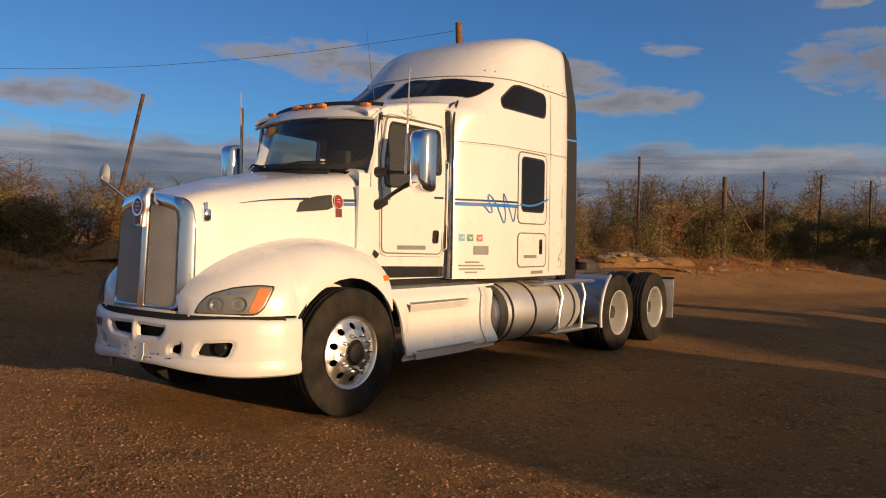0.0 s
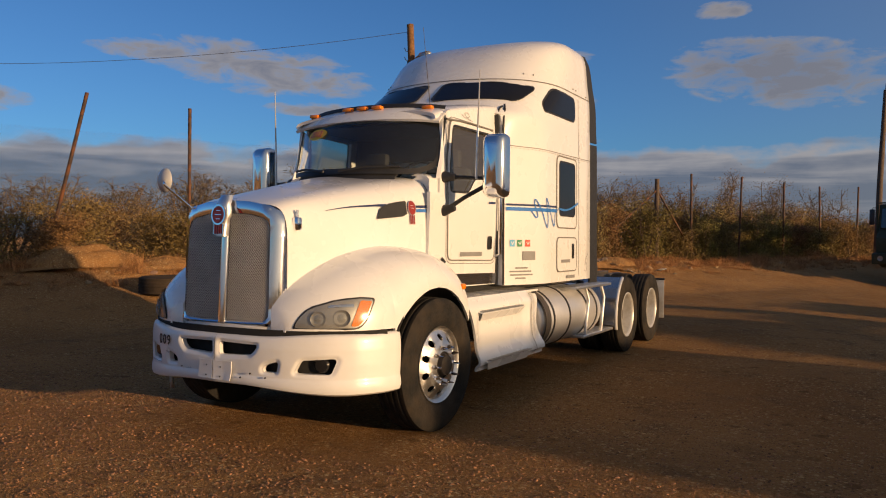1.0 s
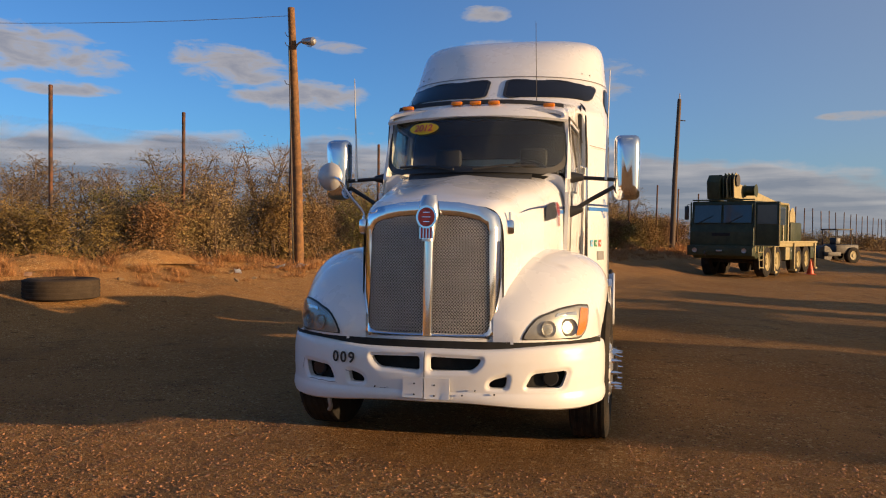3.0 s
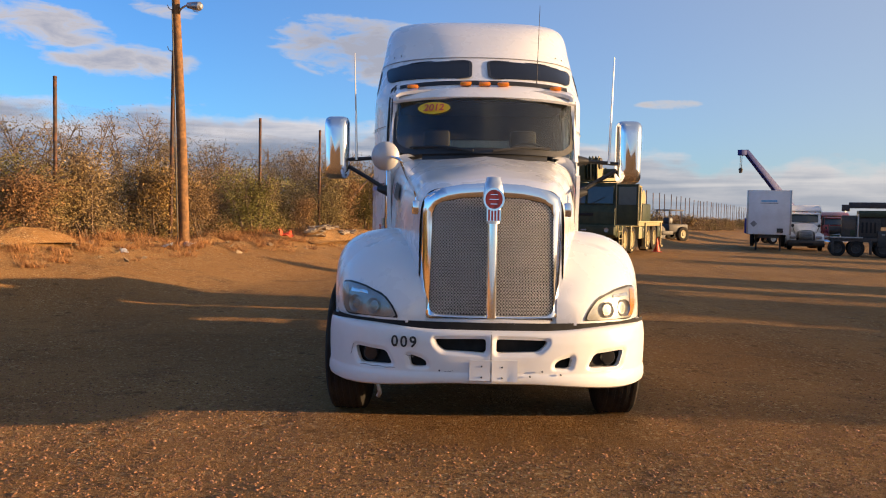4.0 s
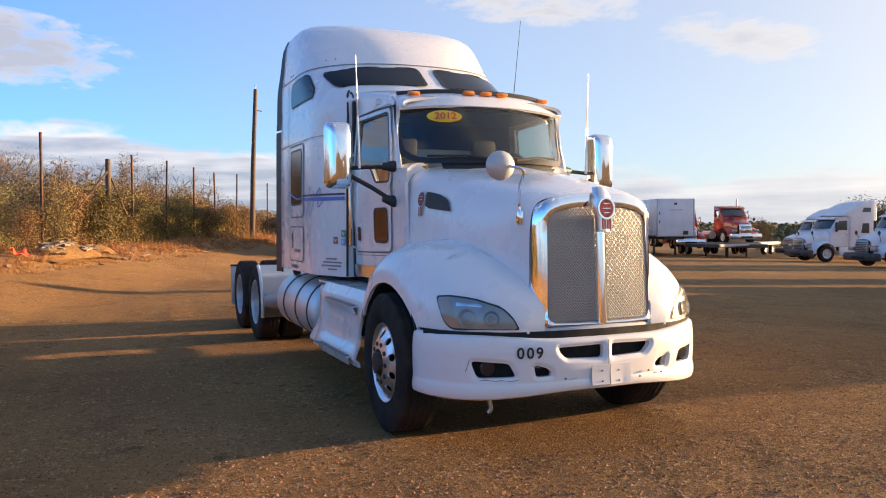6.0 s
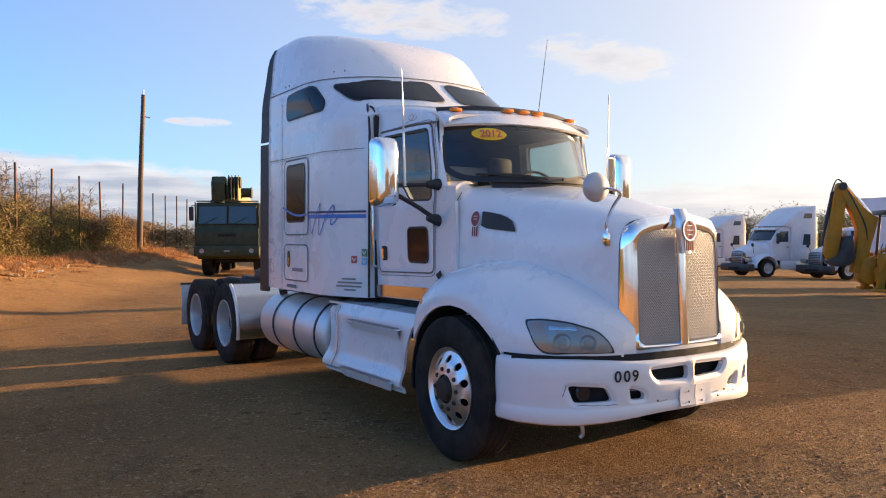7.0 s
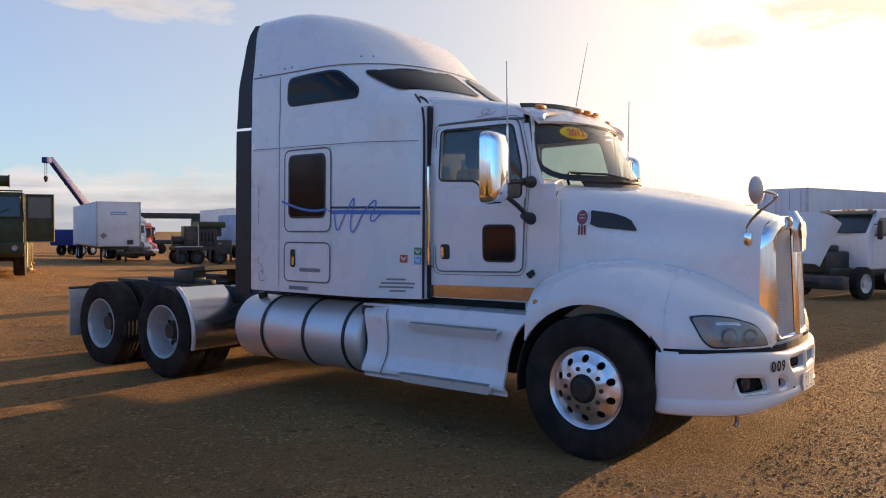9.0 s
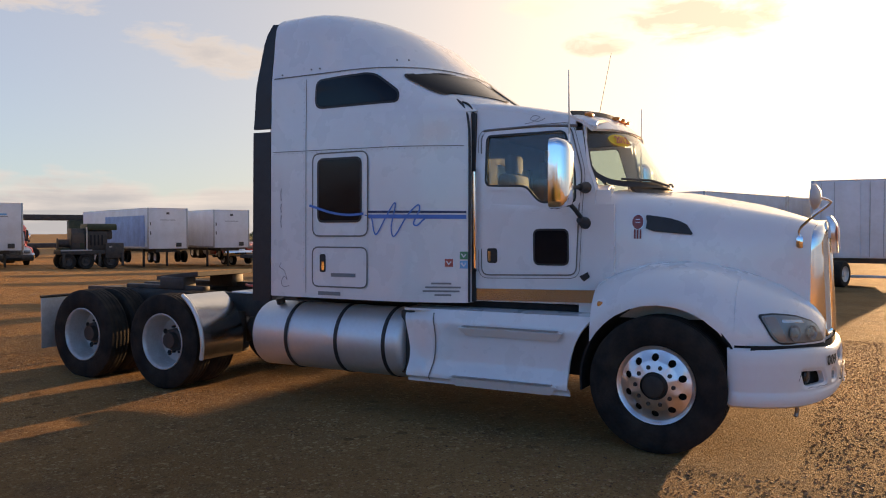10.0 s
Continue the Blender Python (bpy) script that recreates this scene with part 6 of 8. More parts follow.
GREY_WOOD = material("grey_wood", (0.11, 0.075, 0.055), 0.85, vary=0.3, scale=14, bump=0.4)
WIRE = material("wire", (0.10, 0.10, 0.10), 0.6, 0.4, vary=0.2)


def on_fence(s, d=0.0):
    p = Vector((-6.055, 18.72)) + FENCE_WAY * s + FENCE_SIDE * d
    return Vector((p.x, p.y, ground_z(p.x, p.y)))


def fence_post(s, top, lean=(0, 0)):
    p = on_fence(s)
    post = thing("fence_post", "tall rusty steel pipe fence post on the dirt bank", "fence post", p - Vector((0, 0, 0.15)), group="fence posts along the yard")
    part("pipe", rod(B(), (0, 0, 0), (lean[0], lean[1], top - p.z + 0.15), 0.042, 0.042, 10), RUST, post)
    part("cap", rod(B(), (lean[0], lean[1], top - p.z + 0.15), (lean[0] * 1.005, lean[1] * 1.005, top - p.z + 0.18), 0.048, 0.035, 10), RUST, post)
    return post


fence_post(-13.35, 4.60, (1.05, 0.3))
fence_post(-10.15, 4.62)
fence_post(-6.95, 4.45)
fence_post(0.0, 4.33)
fence_post(3.07, 4.29)
rng = random.Random(4)
for k in range(3, 60):
    fence_post(3.06 * k + rng.uniform(-0.1, 0.1) + (0.0 if k > 3 else 1e-3), 4.28 - 0.012 * min(k, 30) + rng.uniform(-0.12, 0.08), (rng.uniform(-0.1, 0.1), rng.uniform(-0.1, 0.1)))
# braced wooden corner post
p = on_fence(6.9, 0.15)
brace = thing("braced_post", "weathered wooden post with two slanting braces in the brush", "fence post", p)
part("post", rod(B(), (0, 0, -0.2), (0, 0, 3.85 - p.z), 0.10, 0.085, 10), GREY_WOOD, brace)
for sg in (1, -1):
    w = FENCE_WAY * (2.2 if sg > 0 else 3.6) * sg
    part("brace", rod(B(), (w.x, w.y, 0.1), (0, 0, 3.45 - p.z), 0.036, 0.036, 8), RUST, brace)

# chain link between the first posts, above and among the brush
def chain_link(s0, s1, z0, z1, pitch):
    bm = B()
    span_s = s1 - s0
    h = z1 - z0
    k = -int(h / pitch) - 1
    while k * pitch < span_s:
        for way in (1, -1):
            a = k * pitch if way > 0 else k * pitch + h
            b = a + h * way
            pa, pb = (a, 0.0), (b, h)
            pts = []
            for t in (0.0, 1.0):
                pts.append((pa[0] + (pb[0] - pa[0]) * t, pa[1] + (pb[1] - pa[1]) * t))
            lo, hi = 0.0, 1.0
            dx = pts[1][0] - pts[0][0]
            t0, t1 = sorted(((0 - pts[0][0]) / dx, (span_s - pts[0][0]) / dx))
            lo, hi = max(lo, t0), min(hi, t1)
            if hi - lo < 0.01:
                continue
            q = [(pts[0][0] + dx * t, pts[0][1] + h * t) for t in (lo, hi)]
            w = [Vector((*(Vector((-6.055, 18.72)) + FENCE_WAY * (s0 + u)), z0 + v)) for u, v in q]
            rod(bm, w[0], w[1], 0.0014, seg=3, caps=False)
        k += 1
    return bm


part("chain_link_fence", chain_link(-14.5, 3.0, 0.9, 3.9, 0.085), WIRE, None, "thin wire chain-link netting between tall posts", smooth=0, kind="stuff", category="fence")

# utility pole with street lamp
px, py = -6.82, 14.26
pz = ground_z(px, py)
pole = thing("utility_pole", "reddish wooden utility pole with a street lamp arm", "utility pole", (px, py, pz - 0.2))
part("shaft", tube(B(), [(0, 0, 0), (-0.06, 0, 2.2), (-0.15, -0.02, 4.6), (-0.25, -0.06, 7.6 - pz)], [0.125, 0.118, 0.105, 0.092], 14), POLE_WOOD, pole, "sun-reddened wooden shaft")
lamp_z = 6.5 - pz
part("lamp_arm", tube(B(), smooth_path([(-0.19, -0.03, lamp_z - 0.1), (-0.1, -0.05, lamp_z + 0.12), (0.05, -0.10, lamp_z + 0.2), (0.16, -0.12, lamp_z + 0.2)], 5), 0.025), STEEL, pole)
head = part("lamp_head", lathe(B(), [(-0.22, 0.03), (-0.18, 0.07), (0.0, 0.10), (0.14, 0.11), (0.20, 0.06), (0.21, 0.0)], (0.28, -0.15, lamp_z + 0.19), (0.95, -0.25, -0.12), 18), STEEL, pole, "grey lamp head")
part("lamp_bowl", lathe(B(), [(-0.08, 0.0), (-0.07, 0.06), (0.0, 0.10), (0.01, 0.10)], (0.31, -0.16, lamp_z + 0.12), (0, 0.1, 1), 18), LENS, head)
for z in (6.6 - pz, 6.85 - pz, 5.6 - pz):
    part("bracket", tube(B(), [(-0.28, -0.06, z), (-0.36, -0.09, z + 0.03), (-0.40, -0.1, z + 0.12)], 0.012, 6), STEEL, pole)
part("conduit", rod(B(), (-0.13, -0.10, 0.1), (-0.27, -0.14, 6.6 - pz), 0.018, seg=6), DARK, pole)
guy = thing("guy_post", "slim dark leaning guy post behind the utility pole", "post", (-7.5, 15.15, ground_z(-7.5, 15.15) - 0.1))
part("stake", rod(B(), (0, 0, 0), (0.10, -0.05, 5.0), 0.055, 0.045, 8), RUST, guy)
wire = [Vector((-7.06, 14.2, 7.2)).lerp(Vector((-33.0, 6.0, 8.2)), t) + Vector((0, 0, -0.9 * 4 * t * (1 - t))) for t in span(0, 1, 20)]
part("overhead_cable", tube(B(), wire, 0.007, 5), WIRE, None, "thin dark overhead cable slung from the pole", category="cable")
q = Vector((4.28, 38.2, 0))
q.z = ground_z(q.x, q.y)
pole2 = thing("utility_pole", "plain dark wooden utility pole beside the fence", "utility pole", q - Vector((0, 0, 0.2)))
part("shaft", tube(B(), [(0, 0, 0), (0.10, 0, 4), (0.28, 0, 8.2)], [0.15, 0.13, 0.10], 12), GREY_WOOD, pole2)
part("bracket", tube(B(), [(0.26, 0, 7.1), (0.6, 0, 7.05)], 0.03, 6), STEEL, pole2)
part("insulator", rod(B(), (0.28, 0, 8.2), (0.29, 0, 8.5), 0.04, 0.03, 8), STEEL, pole2)

# old tyre lying flat by the bank
DUSTY_RUBBER = material("dusty_rubber", (0.055, 0.040, 0.028), 0.9, spec=0.2, vary=0.3, scale=5, bump=0.2, bump_scale=60)
ty = thing("old_tyre", "weathered black truck tyre lying flat on the dirt", "tyre", (-8.15, 6.95, ground_z(-8.15, 6.95) + 0.16))
part("tread", lathe(B(), tyre_profile(0.62, 0.36), (0, 0, 0), (0, 0, 1), 40), DUSTY_RUBBER, ty)

# ---- white trailers ----
TRAILER_WHITE = material("trailer_white", (0.70, 0.71, 0.72), 0.6, spec=0.25, vary=0.05, scale=0.8, dirt=(0.4, 0.36, 0.32), dirt_amount=0.3, dirt_scale=1.2)
BLUE_FADE = material("blue_panel", (0.16, 0.30, 0.52), 0.5, vary=0.2, scale=1.5)


def road_wheel(bm_t, bm_r, at, sign, r=0.5, w=0.27):
    lathe(bm_t, [(-w, 0.3), (-w, r * 0.9), (-w * 0.9, r), (-w * 0.1, r), (0, r * 0.9), (0, r * 0.6)], at, (sign, 0, 0), 22)
    lathe(bm_r, [(0.0, r * 0.6), (-0.06, r * 0.52), (-0.08, r * 0.25), (-0.02, r * 0.2), (-0.02, 0)], at, (sign, 0, 0), 16)


def trailer(x, y, turn, length, z_low, z_top, width=2.55, front=True, label="plain white box trailer parked on the dirt", axle=0.2):
    """The near end stands at local y = 0, the body runs along +y from its left corner at x = 0."""
    g = ground_z(x, y)
    ob = thing("box_trailer", label, "trailer", (x, y, g), turn, group="parked white trailers")
    a, b = z_low - g, z_top - g
    body = part("body", box(B(), (0, 0, a), (width, length, b - 0.04), 0.03), TRAILER_WHITE, ob)
    part("roof", box(B(), (-0.01, -0.01, b - 0.045), (width + 0.01, length + 0.01, b), 0.02), TRAILER_WHITE, ob)
    bm = B()
    for k in range(int(length / 0.6)):
        yy = 0.3 + 0.6 * k
        for xx in (-0.005, width - 0.013):
            box(bm, (xx, yy - 0.012, a + 0.15), (xx + 0.018, yy + 0.012, b - 0.12))
    if "workshop" not in label:
        tagged(part("side_ribs", bm, TRAILER_WHITE, ob), kind="stuff")
    for xx in (0.0, width):
        part("side_rail", box(B(), (xx - 0.02, 0, a - 0.02), (xx + 0.02, length, a + 0.12), 0.01), STEEL, ob)
        part("corner_post", box(B(), (xx - 0.05, -0.02, a), (xx + 0.05, 0.04, b), 0.015), STEEL, ob)
    if not front:
        for k in (0, 1):
            dr = part("rear_door", box(B(), (0.07 + k * (width / 2 - 0.06), -0.025, a + 0.06), (width / 2 - 0.01 + k * (width / 2 - 0.06), 0.01, b - 0.1), 0.01), TRAILER_WHITE, ob)
            for xx in (0.35, 0.85):
                part("lock_rod", rod(B(), (xx + k * width / 2, -0.05, a + 0.05), (xx + k * width / 2, -0.05, b - 0.1), 0.014, seg=6), STEEL, dr)
        part("underride_bar", box(B(), (0.2, 0.02, 0.45), (width - 0.2, 0.1, 0.56), 0.01), STEEL, ob)
    else:
        part("printed_bar", box(B(), (0.5 * width - 0.5, -0.012, b - 0.80), (0.5 * width + 0.5, -0.002, b - 0.76)), GREY_BAR, ob)
        if "blue print" in label:
            part("printed_bar", box(B(), (0.75, -0.012, b - 0.70), (1.65, -0.002, b - 0.60)), STK_BLUE, ob)
            part("placard", box(B(), (0.22, -0.014, a + 0.5), (0.5, -0.002, a + 0.78), turn=Matrix.Rotation(radians(45), 3, "Y")), GREY_BAR, ob)
        else:
            part("printed_bar", box(B(), (0.5 * width - 0.1, -0.012, b - 0.42), (0.5 * width + 0.1, -0.002, b - 0.28)), DARK, ob)
            for xx, zz in ((0.12, 0.9), (0.12, 1.5)):
                part("hose_coupling", box(B(), (xx, -0.03, a + zz), (xx + 0.06, 0.0, a + zz + 0.22), 0.01), DARK, ob)
        part("air_box", box(B(), (width - 0.75, -0.05, a + 0.12), (width - 0.4, 0.0, a + 0.38), 0.01), DARK, ob)
        for xx in (0.5, width - 0.5):
            part("landing_leg", box(B(), (xx - 0.06, 2.2, 0.02), (xx + 0.06, 2.35, a), 0.01), DARK, ob)
    part("under_frame", box(B(), (0.6, 0.3, a - 0.22), (width - 0.6, length - 0.3, a), 0.02), DARK, ob)
    for yy in ((length - 1.6, length - 2.9) if front else (1.4, 2.7)):
        for sg, xx in ((-1, 0.03), (1, width - 0.03)):
            bt, br = B(), B()
            road_wheel(bt, br, (xx, yy, 0.48), sg, 0.48)
            wh = part("wheel", bt, RUBBER, ob)
            part("rim", br, RIM_WHITE, wh)
    return ob


AX = -21.0
DOOR_GREY = material("door_grey", (0.36, 0.36, 0.37), 0.6, vary=0.08)
t1 = trailer(18.0, 42.8, AX - 1.0, 13.5, 0.66, 3.34, 2.42, label="white box trailer with small blue print, its nose towards the yard")
t2 = trailer(27.5, 40.1, AX, 14.0, 0.6, 3.24, label="white box trailer with a faded blue side panel")
part("blue_panel", box(B(), (-0.03, 0.6, 0.62 - ground_z(27.5, 40.1) + 0.1), (-0.014, 8.5, 2.75 - ground_z(27.5, 40.1))), BLUE_FADE, t2)
trailer(31.8, 38.7, AX, 14.0, 0.6, 3.2)
tA = trailer(28.2, 14.4, -97, 14.0, 0.25, 3.05, 2.7, label="white workshop trailer with a grey roller door in its side")
part("roller_door", box(B(), (2.69, 2.2, 0.35 - ground_z(28.2, 14.4)), (2.725, 7.2, 1.95 - ground_z(28.2, 14.4))), DOOR_GREY, tA, "grey roller door")
part("door_post", box(B(), (2.69, 7.2, 0.3 - ground_z(28.2, 14.4)), (2.76, 7.5, 2.0 - ground_z(28.2, 14.4)), 0.01), TRAILER_WHITE, tA)
trailer(28.7, 8.14, -108, 12.0, 0.35, 3.43, 2.2, front=False, label="white box trailer seen from its corner, rear doors shut")
# wider than a real trailer: the unseen extra width only lengthens its shadow edge
trailer(29.2, 1.88, -90, 14.0, 0.55, 3.8, 3.6, front=False, label="tall white box trailer standing against the low sun")

# ---- other vehicles ----
OLIVE = material("olive_paint", (0.030, 0.044, 0.022), 0.55, spec=0.3, vary=0.2, scale=3, dirt=(0.12, 0.09, 0.05), dirt_amount=0.16)
TAN = material("sand_paint", (0.34, 0.28, 0.14), 0.6, vary=0.15, scale=4, dirt=(0.16, 0.11, 0.06), dirt_amount=0.3)
RED_PAINT = material("red_paint", (0.31, 0.022, 0.02), 0.3, vary=0.1, scale=3, coat=0.4, dirt=(0.2, 0.12, 0.08), dirt_amount=0.25)
YELLOW = material("machine_yellow", (0.50, 0.19, 0.008), 0.62, spec=0.3, vary=0.12, scale=4, dirt=(0.22, 0.13, 0.06), dirt_amount=0.4)
NAVY = material("navy_paint", (0.012, 0.03, 0.17), 0.6, spec=0.2, vary=0.12, scale=3)
CAB_GLASS = material("vehicle_glass", (0.035, 0.05, 0.055), 0.06, vary=0.1, spec=0.7)
ORANGE = material("orange_plastic", (0.7, 0.09, 0.03), 0.5, vary=0.15)


def profile_body(bm, outline, x0, x1, bevel=0.0):
    """A closed outline in y and z, pushed from x0 to x1."""
    a = [bm.verts.new((x0, y, z)) for y, z in outline]
    b = [bm.verts.new((x1, y, z)) for y, z in outline]
    n = len(outline)
    bm.faces.new(a)
    bm.faces.new(b[::-1])
    for k in range(n):
        bm.faces.new((a[k], a[(k + 1) % n], b[(k + 1) % n], b[k]))
    if bevel:
        bmesh.ops.recalc_face_normals(bm, faces=bm.faces)
        bmesh.ops.bevel(bm, geom=bm.edges[:], offset=bevel, segments=2, affect="EDGES", profile=0.5)
    return bm


def add_wheel(parent, at, sign, r=0.5, w=0.28, rim=None):
    bt, br = B(), B()
    road_wheel(bt, br, at, sign, r, w)
    wh = part("wheel", bt, RUBBER, parent)
    part("rim", br, rim or RIM_WHITE, wh)


def tractor(x, y, turn, paint, label, roof=3.75, group="parked trucks", open_hood=False, sleeper_len=1.7, lift=0.0):
    """A parked highway tractor; its nose points along local -y."""
    ob = thing("parked_truck", label, "truck", (x, y, ground_z(x, y) + lift), turn, group=group)
    bright = CHROME if paint is RED_PAINT else LAMP_INSIDE

    def hood_skin(u, v):
        half = 0.60 + 0.34 * v
        return Vector((half * math.copysign(abs(math.sin(u)) ** 0.55, u), 0.03 + 1.5 * v + 0.10 * math.sin(u) ** 2 * (1 - v), 0.95 + (0.52 + 0.48 * v ** 0.8) * abs(math.cos(u)) ** 0.5))

    if open_hood:                       # swung forward over the bumper
        swing = Matrix.Translation((0, -0.1, 0.75)) @ Matrix.Rotation(radians(62), 4, "X") @ Matrix.Translation((0, 0, -0.75))
        bm = B()
        grid(bm, lambda u, v: swing @ hood_skin(u, v), span(-1.5, 1.5, 16), span(0, 1, 6))
        thicken(bm, 0.03, (0, -1, 0))
        hd = part("hood", bm, paint, ob, "hood tipped forward")
        part("engine", box(box(B(), (-0.42, 0.25, 0.8), (0.42, 1.5, 1.45), 0.08), (-0.3, 0.4, 1.4), (0.25, 1.2, 1.65), 0.06), DARK, ob)
        part("air_hose", tube(B(), smooth_path([(-0.35, 0.4, 1.3), (-0.5, 0.8, 1.55), (-0.4, 1.3, 1.5)], 5), 0.06, 8), BLACK_TRIM, ob)
    else:
        bm = B()
        grid(bm, hood_skin, span(-1.5, 1.5, 18), span(0, 1, 8))
        thicken(bm, 0.03, (0, 0, 1))
        hd = part("hood", bm, paint, ob, "sloping hood")
        gr = part("grille", profile_body(B(), [(0.0, 0.72), (-0.03, 1.0), (0.02, 1.42), (0.1, 1.42), (0.1, 0.72)], -0.46, 0.46, 0.03), bright, ob)
        for k in range(6):
            part("grille_bar", box(B(), (-0.40, -0.045 + 0.004 * k, 0.80 + 0.09 * k), (0.40, 0.0, 0.845 + 0.09 * k)), DARK, gr)
        for sg in (1, -1):
            part("hood_mirror", lathe(B(), [(-0.03, 0.0), (-0.02, 0.10), (0.0, 0.11), (0.01, 0.0)], (sg * 0.86, 0.35, 1.78), (0, 1, 0), 14), BLACK_TRIM, hd)
            part("mirror_stalk", rod(B(), (sg * 0.72, 0.55, 1.32), (sg * 0.86, 0.36, 1.72), 0.016, seg=6), BLACK_TRIM, hd)
    bump = part("bumper", profile_body(B(), [(-0.16, 0.34), (-0.2, 0.55), (-0.14, 0.74), (0.2, 0.74), (0.25, 0.34)], -1.2, 1.2, 0.06), DARK if paint is not RED_PAINT else CHROME, ob, "dark bumper" if paint is not RED_PAINT else "chrome bumper")
    part("air_slot", box(B(), (-0.45, -0.215, 0.44), (0.45, -0.16, 0.56), 0.01), VOID, bump)
    cabin = part("cab", profile_body(B(), [(1.48, 0.9), (1.48, 1.93), (1.62, 2.12), (1.93, 2.60), (2.08, 2.72), (2.75, 2.8), (2.75, 0.9)], -1.0, 1.0, 0.07), paint, ob)
    bm = B()
    grid(bm, lambda xx, v: Vector((xx, 1.53 + 0.38 * v + 0.10 * (xx / 0.88) ** 2, 2.02 + 0.54 * v)) + Vector((0, -0.10, 0.02)), span(-0.88, 0.88, 8), (0, 0.5, 1))
    thicken(bm, 0.02, (0, -1, 0.4))
    part("windshield", bm, CAB_GLASS, cabin)
    for xx in (-0.35, 0.3):
        part("wiper", rod(B(), (xx, 1.40, 2.02), (xx + 0.42, 1.45, 2.12), 0.012, seg=5), BLACK_TRIM, cabin)
    part("sun_visor", profile_body(B(), [(1.72, 2.58), (1.70, 2.62), (2.0, 2.74), (2.0, 2.68)], -0.95, 0.95, 0.01), BLACK_TRIM if open_hood else paint, cabin)
    for xx in (-0.7, -0.15, 0.0, 0.15, 0.7):
        part("marker_lamp", box(B(), (xx - 0.05, 2.04, 2.72), (xx + 0.05, 2.12, 2.78), 0.015), AMBER, cabin)
    for sg in (1, -1):
        dr = part("door", profile_body(B(), [(1.72, 1.02), (1.70, 1.9), (2.0, 2.58), (2.66, 2.60), (2.66, 1.02)], min(sg * 0.99, sg * 1.012), max(sg * 0.99, sg * 1.012), 0.008), paint, ob)
        bm = B()
        bm.faces.new([bm.verts.new((sg * 1.017, yy, zz)) for yy, zz in ((1.78, 1.93), (2.03, 2.5), (2.60, 2.52), (2.60, 1.93))])
        part("door_window", bm, CAB_GLASS, dr, smooth=0, out=(sg, 0, 0))
        part("handle", box(B(), (sg * 1.03 - 0.015, 2.48, 1.62), (sg * 1.03 + 0.015, 2.6, 1.67), 0.005), BLACK_TRIM, dr)
        part("mirror", box(B(), (sg * 1.22 - 0.07, 1.66, 1.83), (sg * 1.22 + 0.07, 1.80, 2.42), 0.04), BLACK_TRIM if paint is not RED_PAINT else CHROME, cabin)
        for zz in (1.95, 2.3):
            part("mirror_arm", rod(B(), (sg * 0.98, 1.8, zz), (sg * 1.2, 1.75, zz), 0.018, seg=6), BLACK_TRIM, cabin)
    if sleeper_len:
        e = 2.75 + sleeper_len
        crown = [(p.x, p.y) for p in smooth_path([(2.1 + (e - 2.1) * a, 2.80 + (roof - 2.80) * b, 0) for a, b in ((0, 0), (0.2, 0.34), (0.45, 0.68), (0.7, 0.90), (1, 1))], 3)]
        sl = part("sleeper", profile_body(B(), [(2.72, 0.9), (2.72, 2.72)] + crown + [(e, 0.9)], -1.15, 1.15, 0.10), paint, ob, "sleeper with a sloping raised roof")
        for sg in (1, -1):
            for y0, z0, y1, z1 in ((e - 1.0, 1.75, e - 0.45, 2.35), (e - 0.95, roof - 0.72, e - 0.35, roof - 0.45)):
                bm = B()
                bm.faces.new([bm.verts.new((sg * 1.157, yy, zz)) for yy, zz in ((y0, z0), (y1, z0), (y1, z1), (y0 + 0.1, z1))])
                part("sleeper_window", bm, CAB_GLASS, sl, smooth=0, out=(sg, 0, 0))
            part("locker_door", box(B(), (sg * 1.15 - 0.012, e - 1.1, 1.05), (sg * 1.15 + 0.012, e - 0.4, 1.5), 0.008), paint, sl)
            part("fairing", box(B(), (sg * 1.1 - 0.06, 2.0, 0.4), (sg * 1.1 + 0.06, e, 0.9), 0.04), paint, ob)
    part("exhaust_stack", rod(B(), (0.95, 2.75 + sleeper_len + 0.12, 0.9), (0.95, 2.75 + sleeper_len + 0.12, 3.3), 0.06, seg=10), STEEL, ob)
    part("frame", box(B(), (-0.45, 0.4, 0.65), (0.45, 7.4, 0.95), 0.02), DARK, ob)
    for sg in (1, -1):
        add_wheel(ob, (sg * 1.15, 1.15, 0.5), sg)
        add_wheel(ob, (sg * 1.17, 5.6, 0.5), sg, w=0.6)
        add_wheel(ob, (sg * 1.17, 6.9, 0.5), sg, w=0.6)
        if not open_hood:
            bm = B()
            grid(bm, lambda a, u: Vector((sg * (0.62 + 0.60 * u), 1.12 + (0.64 + 0.30 * max(0, -math.cos(a)) * (1 - u * 0.4)) * -math.cos(a) * -1, 0.58 + (0.66 + 0.10 * (1 - u)) * math.sin(a) - 0.07 * u ** 4)), span(0.12, math.pi - 0.02, 16), span(0, 1, 6))
            thicken(bm, 0.04, (0, 0, 1))
            part("fender", bm, paint, hd)
            part("headlamp", box(B(), (sg * 0.84 - 0.2, -0.02, 0.84), (sg * 0.84 + 0.2, 0.2, 1.06), 0.06), LAMP_INSIDE, hd)
        part("fuel_tank", lathe(B(), [(-0.65, 0.0), (-0.63, 0.30), (0.63, 0.30), (0.65, 0)], (sg * 0.95, 3.6, 0.62), (0, 1, 0), 18), TANK_ALU, ob)
    return ob


